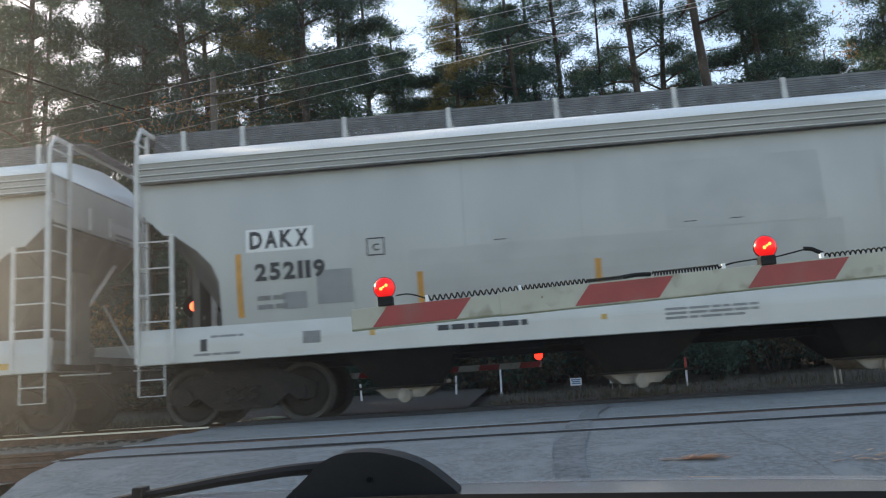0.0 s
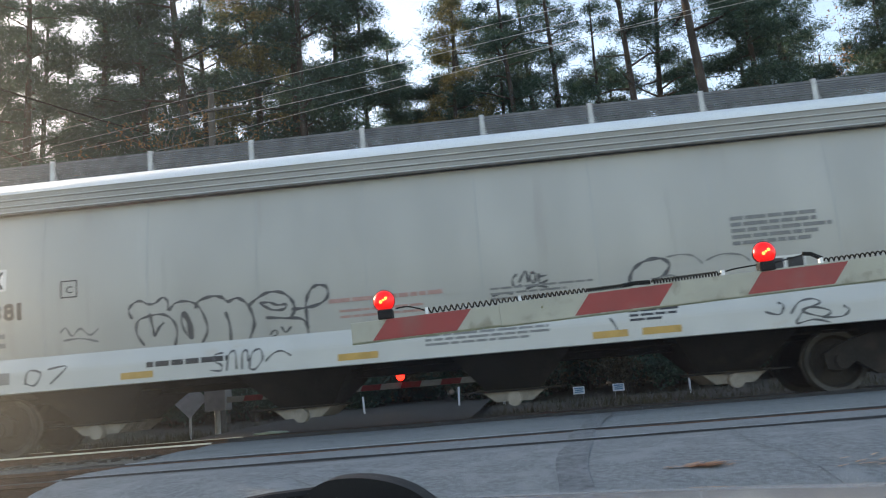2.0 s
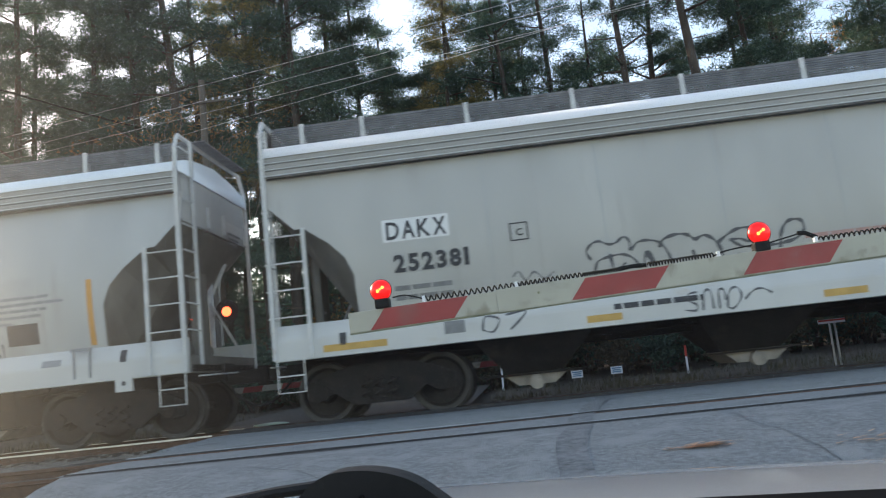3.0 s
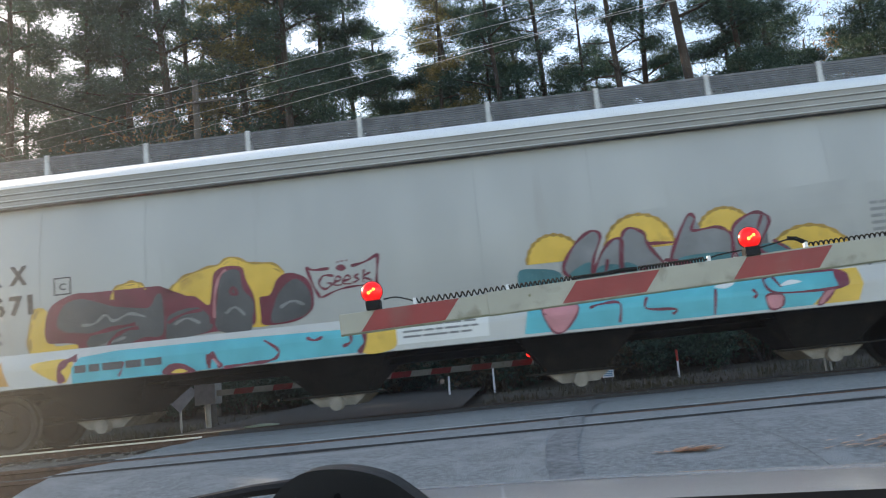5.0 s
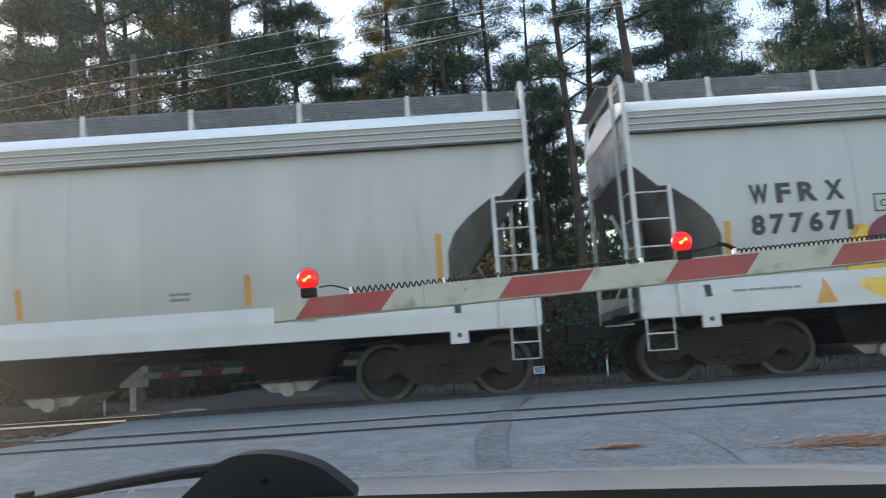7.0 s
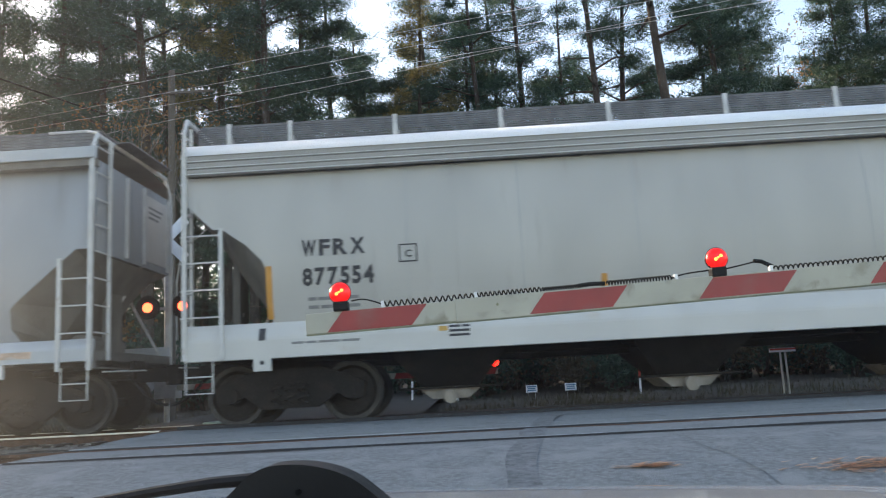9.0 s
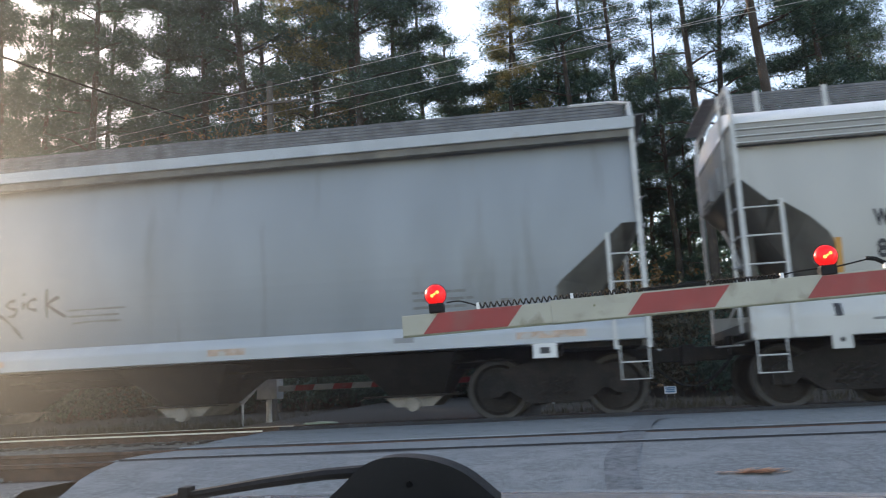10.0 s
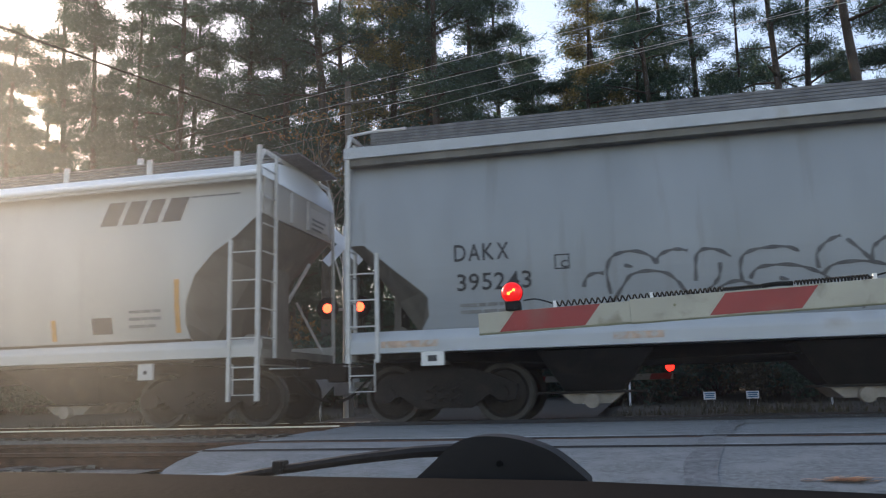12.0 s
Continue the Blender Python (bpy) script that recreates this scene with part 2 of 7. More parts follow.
M = {
    "asphalt": material("asphalt", (0.178, 0.190, 0.193), 0.78, 0, 0.32, 26.0, (1, 1, 1), 0.6, 70, (0.228, 0.240, 0.242), 0.5, 3.4),
    "panel": material("crossing_panel", (0.190, 0.203, 0.206), 0.74, 0, 0.26, 20.0, (0.6, 1, 1), 0.5, 70, (0.135, 0.143, 0.147), 0.57, 1.7),
    "rubber": material("flangeway_rubber", (0.022, 0.022, 0.025), 0.75, 0, 0.3, 8, bump=0.3),
    "tar": material("tar", (0.018, 0.018, 0.02), 0.6, 0, 0.3, 10, bump=0.3),
    "skid": material("skid_mark", (0.125, 0.134, 0.138), 0.78, 0, 0.45, 20, second=(0.18, 0.185, 0.19), second_at=0.5, second_scale=6),
    # far road darkened: the wood's shade is part of this colour
    "far_asphalt": material("shaded_road_asphalt", (0.048, 0.042, 0.035), 0.85, 0, 0.3, 6, bump=0.4),
    # deck beneath the train, with the train's shade in the colour
    "gauge": material("shaded_gauge_fill", (0.03, 0.026, 0.023), 0.9, 0, 0.35, 7, bump=0.6, bump_scale=40),
    "dirt": material("dirt", (0.052, 0.039, 0.028), 0.95, 0, 0.35, 1.5, bump=0.6, bump_scale=30, second=(0.036, 0.036, 0.022), second_at=0.5, second_scale=0.35),
    "ballast": material("ballast", (0.20, 0.175, 0.15), 0.95, 0, 0.4, 25, bump=0.8, bump_scale=30),
    "stone": material("ballast_stone", (0.20, 0.18, 0.155), 0.95, 0, 0.3, 5, random_tint=0.3),
    "rail": material("rail_steel", (0.72, 0.71, 0.69), 0.3, 0.85, 0.1, 8),
    "worn_rail": material("worn_rail_edge", (0.30, 0.32, 0.34), 0.5, 0.2, 0.3, 5, second=(0.20, 0.205, 0.21), second_at=0.5, second_scale=3),
    "rust": material("rusty_steel", (0.11, 0.06, 0.04), 0.85, 0.2, 0.35, 9, bump=0.3),
    "tie": material("creosoted_tie", (0.07, 0.055, 0.045), 0.9, 0, 0.3, 4, (1, 6, 1), random_tint=0.25),
    "grass": foliage("grass_blades", (0.036, 0.038, 0.019), (0.09, 0.075, 0.042)),
    "straw": foliage("pine_straw", (0.50, 0.25, 0.13), (0.85, 0.50, 0.30), 0.3),
    "bark": material("pine_bark", (0.055, 0.043, 0.035), 0.95, 0, 0.4, 4, (1, 1, 0.35), 0.9, 18, (0.10, 0.066, 0.047), 0.55, 1.0),
    "bark_pale": material("pale_bark", (0.22, 0.20, 0.175), 0.95, 0, 0.25, 4, (1, 1, 0.4), 0.5, 20),
    "needles": foliage("pine_needles", (0.020, 0.050, 0.038), (0.070, 0.130, 0.084), 0.42),
    # warm copy of the needles: sunlight on some crowns put into the colour
    "needles_sunlit": foliage("sunlit_needles", (0.07, 0.08, 0.03), (0.27, 0.21, 0.07), 0.45),
    "leaves": foliage("autumn_leaves", (0.13, 0.07, 0.03), (0.34, 0.20, 0.07), 0.4),
    "scrub": foliage("scrub_leaves", (0.04, 0.038, 0.02), (0.12, 0.09, 0.05), 0.3),
    "white_car": car_paint("pale_grey_paint", (0.405, 0.41, 0.40), (0.345, 0.335, 0.315), 0.66),
    "warm_car": car_paint("dusty_cream_paint", (0.415, 0.406, 0.38), (0.35, 0.33, 0.305), 0.64),
    "blue_car": car_paint("slate_grey_paint", (0.265, 0.288, 0.31), (0.22, 0.23, 0.235), 0.62),
    # lighter and bluer than the sides: sky light on the roofs put into the colour
    "roof_skylit": material("skylit_white_roof", (0.78, 0.80, 0.82), 0.4, 0, 0.06, 2, (0.3, 1, 1)),
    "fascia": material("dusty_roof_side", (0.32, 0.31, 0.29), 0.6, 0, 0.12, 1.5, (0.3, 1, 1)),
    "sill_white": material("white_side_sill", (0.50, 0.495, 0.475), 0.5, 0, 0.06, 2, (1, 1, 1), 0.03, 20, (0.45, 0.38, 0.30), 0.64, 2.5, (0.5, 1, 1)),
    "sill_blue": material("grey_side_sill", (0.40, 0.425, 0.45), 0.45, 0, 0.08, 2, (1, 1, 1), 0.03, 20, (0.36, 0.34, 0.32), 0.64, 2.0),
    # dark grey holds the shade of the down-facing sheets and recessed car ends
    "slope": material("shaded_slope_sheet", (0.15, 0.142, 0.128), 0.8, 0, 0.25, 2.0, (1, 1, 0.5), 0.1, 20, (0.21, 0.19, 0.16), 0.6, 1.5),
    "ladder": material("grey_ladder_paint", (0.50, 0.50, 0.49), 0.5, 0, 0.12, 6, second=(0.30, 0.22, 0.16), second_at=0.66, second_scale=4),
    "grating": material("galvanised_walkway", (0.15, 0.15, 0.155), 0.6, 0.4, 0.25, 5),
    # near-black: shade beneath the cars is put into underframe and wheel colours
    "under": material("grimy_shaded_underframe", (0.013, 0.0095, 0.0075), 0.9, 0, 0.4, 4, bump=0.3, second=(0.036, 0.025, 0.018), second_at=0.58, second_scale=2),
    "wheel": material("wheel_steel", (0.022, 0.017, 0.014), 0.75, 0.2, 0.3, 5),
    "tread": material("worn_wheel_rim", (0.045, 0.04, 0.036), 0.6, 0.3, 0.2, 8),
    "outlet": material("dusty_outlet", (0.26, 0.23, 0.20), 0.85, 0, 0.25, 5),
    "ink": material("black_lettering", (0.035, 0.035, 0.04), 0.6, 0, 0.25, 12),
    "faded": material("faded_lettering", (0.19, 0.19, 0.19), 0.6, 0, 0.15, 12),
    "red_ink": material("faded_red_lettering", (0.42, 0.25, 0.225), 0.6, 0, 0.1, 12),
    "patch_white": material("white_repaint_patch", (0.66, 0.66, 0.65), 0.45, 0, 0.04, 3),
    "patch_grey": material("grey_repaint_patch", (0.375, 0.378, 0.37), 0.5, 0, 0.08, 2),
    "patch_dark": material("dark_grey_patch", (0.24, 0.245, 0.25), 0.6, 0, 0.1, 3),
    "orange": material("orange_reflector", (0.50, 0.24, 0.05), 0.45, 0, 0.15, 6),
    "worn_orange": material("worn_orange_reflector", (0.46, 0.33, 0.25), 0.5, 0, 0.2, 14, second=(0.42, 0.40, 0.38), second_at=0.5, second_scale=9),
    "yellow_strip": material("yellow_reflector", (0.47, 0.28, 0.07), 0.45, 0, 0.15, 6),
    "spray_black": material("black_spray_paint", (0.09, 0.09, 0.095), 0.6, 0, 0.25, 9),
    "spray_yellow": material("yellow_spray_paint", (0.70, 0.44, 0.07), 0.5, 0, 0.14, 2.5, second=(0.42, 0.25, 0.05), second_at=0.62, second_scale=2.2),
    "spray_ochre": material("ochre_spray_paint", (0.36, 0.21, 0.04), 0.55, 0, 0.2, 4),
    "spray_cyan": material("cyan_spray_paint", (0.065, 0.40, 0.47), 0.5, 0, 0.14, 2.5),
    "spray_grey": material("grey_spray_paint", (0.08, 0.083, 0.09), 0.55, 0, 0.2, 2.5),
    "spray_mid": material("mid_grey_spray_paint", (0.20, 0.205, 0.215), 0.55, 0, 0.2, 2.5),
    "spray_teal": material("teal_spray_paint", (0.045, 0.16, 0.185), 0.5, 0, 0.3, 3),
    "spray_pink": material("pink_spray_paint", (0.50, 0.20, 0.22), 0.5, 0, 0.2, 4),
    "spray_maroon": material("maroon_spray_paint", (0.16, 0.025, 0.045), 0.5, 0, 0.25, 3),
    "gate_red": material("gate_red_sheeting", (0.26, 0.027, 0.027), 0.42, 0, 0.14, 7, second=(0.24, 0.06, 0.052), second_at=0.55, second_scale=5),
    "gate_white": material("aged_gate_white", (0.35, 0.345, 0.29), 0.5, 0, 0.10, 5, second=(0.23, 0.22, 0.17), second_at=0.56, second_scale=8),
    "gate_edge": material("olive_gate_edge", (0.20, 0.20, 0.13), 0.8, 0, 0.3, 20),
    "black_plastic": material("black_plastic", (0.013, 0.013, 0.0145), 0.5, 0, 0.25, 12, bump=0.05, spec=0.12),
    "dash": material("dashboard_vinyl", (0.006, 0.006, 0.0065), 0.9, 0, 0.2, 20, bump=0.1, bump_scale=200, spec=0.05),
    "cable": material("black_cable", (0.018, 0.018, 0.018), 0.85, spec=0.1),
    "lens_lit": material("lit_red_lens", (0.80, 0.008, 0.008), 0.3, 0, 0.1, 20, emit=0.27),
    "filament": material("glowing_filament", (1.0, 0.22, 0.04), 0.3, emit=2.2),
    "amber_lit": material("lit_far_lens", (1.0, 0.07, 0.03), 0.3, emit=3.2),
    "red_lit": material("lit_gate_lamp", (1.0, 0.018, 0.012), 0.3, emit=2.2),
    "hood": material("silver_car_paint", (0.80, 0.83, 0.86), 0.30, 0.0, 0.05, 3, coat=1.0),
    "galv": material("galvanised_steel", (0.45, 0.46, 0.47), 0.45, 0.6, 0.15, 6),
    "sign_white": material("white_sign_sheeting", (0.72, 0.74, 0.76), 0.4, 0, 0.05, 5),
    "sign_blue": material("blue_sign_ink", (0.06, 0.20, 0.32), 0.5, 0, 0.1, 5),
    "post_red": material("red_marker_band", (0.50, 0.06, 0.04), 0.5, 0, 0.1, 5),
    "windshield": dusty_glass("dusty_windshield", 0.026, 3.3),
    "wood_pole": material("weathered_pole", (0.085, 0.072, 0.06), 0.9, 0, 0.25, 3, (1, 1, 0.2), 0.4, 25),
    "wire": material("power_wire", (0.45, 0.45, 0.44), 0.5, 0.0, 0.05, 2),
    "porcelain": material("insulator_porcelain", (0.55, 0.56, 0.56), 0.25),
    "blue_bag": material("pale_blue_litter", (0.45, 0.60, 0.66), 0.5, 0, 0.1, 20),
    "rope_green": material("pale_green_litter", (0.40, 0.52, 0.45), 0.6, 0, 0.1, 20),
}


# ---------------------------------------------------------------- mesh helpers
def box(bm, x0, x1, y0, y1, z0, z1):
    v = [bm.verts.new((x, y, z)) for x in (x0, x1) for y in (y0, y1) for z in (z0, z1)]
    for f in ((0, 1, 3, 2), (4, 6, 7, 5), (0, 4, 5, 1), (2, 3, 7, 6), (0, 2, 6, 4), (1, 5, 7, 3)):
        bm.faces.new([v[i] for i in f])
    return bm


def tube(bm, a, b, r0, r1=None, n=8, caps=True):
    a, b = Vector(a), Vector(b)
    q = (b - a).to_track_quat("Z", "Y")
    r1 = r0 if r1 is None else r1
    rings = [[bm.verts.new(p + q @ Vector((r * math.cos(2 * math.pi * i / n), r * math.sin(2 * math.pi * i / n), 0))) for i in range(n)]
             for p, r in ((a, r0), (b, r1))]
    for i in range(n):
        bm.faces.new((rings[0][i], rings[0][(i + 1) % n], rings[1][(i + 1) % n], rings[1][i]))
    if caps:
        bm.faces.new(rings[0][::-1])
        bm.faces.new(rings[1])
    return bm


def pipe(bm, points, r, n=6, taper=None):
    """A bent tube along points; taper: the radius at its end."""
    pts = [Vector(p) for p in points]
    rings = []
    for k, p in enumerate(pts):
        d = (pts[min(k + 1, len(pts) - 1)] - pts[max(k - 1, 0)]).normalized()
        q = d.to_track_quat("Z", "Y")
        rr = r if taper is None else r + (taper - r) * k / (len(pts) - 1)
        rings.append([bm.verts.new(p + q @ Vector((rr * math.cos(2 * math.pi * i / n), rr * math.sin(2 * math.pi * i / n), 0))) for i in range(n)])
    for a, b in zip(rings, rings[1:]):
        for i in range(n):
            bm.faces.new((a[i], a[(i + 1) % n], b[(i + 1) % n], b[i]))
    bm.faces.new(rings[0][::-1])
    bm.faces.new(rings[-1])
    return bm


def prism(bm, outline, y0, y1):
    """An outline of (x, z) pushed from y0 to y1."""
    a = [bm.verts.new((x, y0, z)) for x, z in outline]
    b = [bm.verts.new((x, y1, z)) for x, z in outline]
    n = len(outline)
    bm.faces.new(a)
    bm.faces.new(b[::-1])
    for i in range(n):
        bm.faces.new((a[i], b[i], b[(i + 1) % n], a[(i + 1) % n]))
    return bm


def smooth_line(points, closed=False, steps=7):
    """A Catmull-Rom curve through (x, z) points."""
    n, out = len(points), []
    for i in range(n if closed else n - 1):
        p = [points[(i + k - 1) % n] if closed else points[min(max(i + k - 1, 0), n - 1)] for k in range(4)]
        for s in range(steps):
            u = s / steps
            out.append(tuple(0.5 * (2 * p[1][c] + (p[2][c] - p[0][c]) * u + (2 * p[0][c] - 5 * p[1][c] + 4 * p[2][c] - p[3][c]) * u * u
                                    + (3 * p[1][c] - p[0][c] - 3 * p[2][c] + p[3][c]) * u ** 3) for c in (0, 1)))
    if not closed:
        out.append(tuple(points[-1]))
    return out


def finish(bm, mat, name, smooth=False, bevel=0.0):
    if bevel:
        bmesh.ops.bevel(bm, geom=bm.edges[:], offset=bevel, segments=2, affect="EDGES", profile=0.6)
    bmesh.ops.recalc_face_normals(bm, faces=bm.faces[:])
    me = bpy.data.meshes.new(name)
    bm.to_mesh(me)
    bm.free()
    me.materials.append(M[mat])
    if smooth:
        me.polygons.foreach_set("use_smooth", [True] * len(me.polygons))
    return me


def part(name, bm, mat, parent, label="", smooth=False, bevel=0.0, at=None):
    ob = new(name, finish(bm, mat, name, smooth, bevel))
    ob.parent = parent
    if at is not None:
        ob.matrix_basis = at
    return tagged(ob, label)


def shared(name, me, parent, m):
    ob = new(name, me)
    ob.parent, ob.matrix_basis = parent, m
    return ob


def thing(name, bm, mat, label, category, group="", kind="", smooth=False, bevel=0.0, at=None):
    ob = new(name, finish(bm, mat, name, smooth, bevel))
    if at is not None:
        ob.matrix_basis = at
    return tagged(ob, label, category, group, kind)


def holder(name, label, category, group="", kind="", at=None):
    ob = new(name)
    ob.empty_display_size = 0.2
    if at is not None:
        ob.matrix_basis = at
    return tagged(ob, label, category, group, kind)


def B():
    return bmesh.new()


def lettering(name, text, x, z, width, height, parent, mat, y, bold=0.0, fill=0.84):
    """Raised letters that face -Y, one part each, set out from the upper left corner (x, z)."""
    glyphs = []
    for ch in text:
        cu = bpy.data.curves.new(name, "FONT")
        cu.body, cu.extrude, cu.offset, cu.resolution_u = ch, 0.002, bold, 3
        tmp = new(name, cu)
        bpy.context.view_layer.update()
        me = bpy.data.meshes.new_from_object(tmp.evaluated_get(bpy.context.evaluated_depsgraph_get()))
        bpy.data.objects.remove(tmp)
        co = np.empty(len(me.vertices) * 3)
        me.vertices.foreach_get("co", co)
        co = co.reshape(-1, 3)
        lo, hi = co.min(0), co.max(0)
        glyphs.append((me, co, lo, hi, 0.36 if ch in "1I" else min(1.0, ((hi[0] - lo[0]) / 0.62) ** 0.8)))
    gap = (1 - fill) / fill
    unit = width / (sum(g[4] for g in glyphs) + gap * (len(text) - 1))
    u = x
    for me, co, lo, hi, w in glyphs:
        out = np.stack([u + (co[:, 0] - lo[0]) / (hi[0] - lo[0]) * w * unit, y - co[:, 2], z - height + (co[:, 1] - lo[1]) / (hi[1] - lo[1]) * height], 1)
        me.vertices.foreach_set("co", out.ravel())
        me.materials.clear()
        me.materials.append(M[mat])
        new(name, me).parent = parent
        u += (w + gap) * unit


def bars(name, x, z, rows, height, gap, parent, mat, y, label=""):
    """Unreadable lines of writing: rows of bars as long as words."""
    rnd = random.Random(int(x * 100) + int(z * 10))
    for k, w in enumerate(rows):
        top, u = z - k * (height + gap), x
        while u < x + w - 0.03:
            d = min(rnd.uniform(0.10, 0.36), x + w - u)
            part(name, box(B(), u, u + d, y - 0.002, y + 0.002, top - height, top), mat, parent, label)
            u += d + max(0.025, height * 0.4)


def stroke(name, points, width, parent, mat, y, label="", closed=False):
    """A sprayed line: a flat ribbon along a smooth curve."""
    pts = smooth_line(points, closed)
    if closed:
        pts.append(pts[0])
    bm, prev = B(), None
    for i, p in enumerate(pts):
        a, b = pts[max(i - 1, 0)], pts[min(i + 1, len(pts) - 1)]
        dx, dz = b[0] - a[0], b[1] - a[1]
        d = math.hypot(dx, dz) or 1
        w = width * (0.75 + 0.25 * math.sin(i * 0.7)) / 2
        pair = (bm.verts.new((p[0] - dz / d * w, y, p[1] + dx / d * w)), bm.verts.new((p[0] + dz / d * w, y, p[1] - dx / d * w)))
        if prev:
            bm.faces.new((prev[0], prev[1], pair[1], pair[0]))
        prev = pair
    return part(name, bm, mat, parent, label)


def blob(name, points, parent, mat, y, label="", smooth=True):
    """A sprayed, filled shape."""
    pts = smooth_line(points, True, 5) if smooth else points
    bm = B()
    prism(bm, pts, y - 0.0015, y)
    bmesh.ops.triangulate(bm, faces=[f for f in bm.faces if len(f.verts) > 4])
    return part(name, bm, mat, parent, label)


# ---------------------------------------------------------------- ground, road and tracks
TRACK, NEAR_TRACK = 13.6, 7.72          # centre lines of the two tracks


def road_height(y):
    """The approach climbs to the tracks, and is level across them."""
    if y > 6.6:
        return 0.0
    u = min(1.0, (6.6 - y) / 5.6)
    return -0.74 * u * u * (3 - 2 * u)


def road_edge(y):
    """The left edge of the asphalt, which widens towards the tracks."""
    pts = ((-20, -2.9), (3.5, -2.95), (5.0, -3.35), (7.1, -4.05), (12.0, -4.6), (40, -4.75))
    for (a, u), (b, v) in zip(pts, pts[1:]):
        if y <= b:
            return u + (v - u) * max(0.0, y - a) / (b - a)
    return -4.75


def ground_height(x, y):
    base = road_height(y) - 0.16
    if y > 15.5:
        base += 0.022 * min(60, y - 15.5)
    if road_edge(y) + 0.5 < x < 8.2 and y < 15.4 or -6.8 < x < -0.8 and y >= 15.0:
        return base - 0.25
    n = 0.10 * noise.noise(Vector((x * 0.25, y * 0.25, 0))) + 0.04 * noise.noise(Vector((x * 1.1, y * 1.1, 3)))
    return base + n - 0.06


def grid_sheet(xs, ys, height):
    bm = B()
    vs = [[bm.verts.new((x, y, height(x, y))) for x in xs] for y in ys]
    for a, b in zip(vs, vs[1:]):
        for i in range(len(xs) - 1):
            bm.faces.new((a[i], a[i + 1], b[i + 1], b[i]))
    return bm


def steps_of(a, b, d):
    return [a + (b - a) * i / round((b - a) / d) for i in range(round((b - a) / d) + 1)]


thing("ground", grid_sheet([-900, -200, -80] + steps_of(-40, 40, 0.8) + [80, 200, 900],
                           [-300, -60] + steps_of(-12, 36, 0.6) + [50, 90, 250, 1500], ground_height),
      "dirt", "brown dirt verge with thin grass round the crossing", "ground", kind="structure", smooth=True)
bm_road = grid_sheet(steps_of(0.0, 1.0, 0.04), steps_of(-10, 6.85, 0.35), lambda x, y: road_height(y))
for v in bm_road.verts:
    left = road_edge(v.co.y) + (0.05 * noise.noise(Vector((v.co.y * 1.3, 0, 2))))
    v.co.x = left + (8.0 - left) * v.co.x
road = thing("road", bm_road, "asphalt",
             "worn grey asphalt approach climbing to the crossing", "road", kind="structure", smooth=True)
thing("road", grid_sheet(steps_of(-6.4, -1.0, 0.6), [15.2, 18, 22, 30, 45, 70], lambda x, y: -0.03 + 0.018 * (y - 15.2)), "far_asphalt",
      "asphalt road beyond the tracks, the wood's shade in its colour", "road", kind="structure", at=pose(0, 0, 0))


def crossing():
    """Asphalt strips between and beside the rails, with dark flangeway gaps."""
    deck = holder("crossing_deck", "grey crossing deck of asphalt between sunken rails", "level crossing", kind="structure")
    strips = [(6.86, 6.998), (7.045, 8.435), (8.50, 9.9), (9.94, 11.4), (11.44, 12.74), (12.98, 14.23), (14.46, 15.3)]
    for k, (y0, y1) in enumerate(strips):
        bm = B()
        xs = steps_of(road_edge((y0 + y1) / 2) - 0.06 * (k % 2), 8.0, 0.6)
        top = [[bm.verts.new((x, y, 0.008 * noise.noise(Vector((x * 0.8, y, 7))) - (0.012 if j in (0, 2) else 0))) for x in xs]
               for j, y in enumerate((y0, (y0 + y1) / 2, y1))]
        for a, b in zip(top, top[1:]):
            for i in range(len(xs) - 1):
                bm.faces.new((a[i], a[i + 1], b[i + 1], b[i]))
        for row in (top[0], top[-1]):
            low = [bm.verts.new((v.co.x, v.co.y, -0.16)) for v in row]
            for i in range(len(xs) - 1):
                bm.faces.new((row[i], row[i + 1], low[i + 1], low[i]))
        ends = [[r[0] for r in top], [r[-1] for r in top]]
        for row in ends:
            low = [bm.verts.new((v.co.x, v.co.y, -0.16)) for v in row]
            for i in range(2):
                bm.faces.new((row[i], row[i + 1], low[i + 1], low[i]))
        # last two strips take the dark fill that paints shade under the train
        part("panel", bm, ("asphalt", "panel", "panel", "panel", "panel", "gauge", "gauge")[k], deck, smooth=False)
    for y0, y1, h in ((7.0, 7.043, 0.016), (8.437, 8.498, 0.012), (12.745, 12.80, 0.045)):
        bm = B()
        xs = steps_of(road_edge(y0), 8.0, 0.4)
        rows = [[bm.verts.new((x, y, z if z < 0 else z + 0.006 * noise.noise(Vector((x * 0.9, y, 5))))) for x in xs]
                for y, z in ((y0, -0.1), (y0 + 0.008, h - 0.004), (y0 + 0.02, h), (y1 - 0.01, h * 0.6), (y1, -0.1))]
        for a, b in zip(rows, rows[1:]):
            for i in range(len(xs) - 1):
                bm.faces.new((a[i], a[i + 1], b[i + 1], b[i]))
        part("flange_rubber", bm, "rubber", deck, "dark rubber flangeway strip")
    for y in (7.05, 8.506):
        part("rail_edge", box(B(), road_edge(y) + 0.02, 8.0, y, y + 0.055, -0.05, 0.013), "worn_rail", deck, "worn pale rail edge in the asphalt")
    part("joint_filler", box(B(), -4.0, 8.0, 6.8, 15.28, -0.2, -0.075), "tar", deck)


crossing()


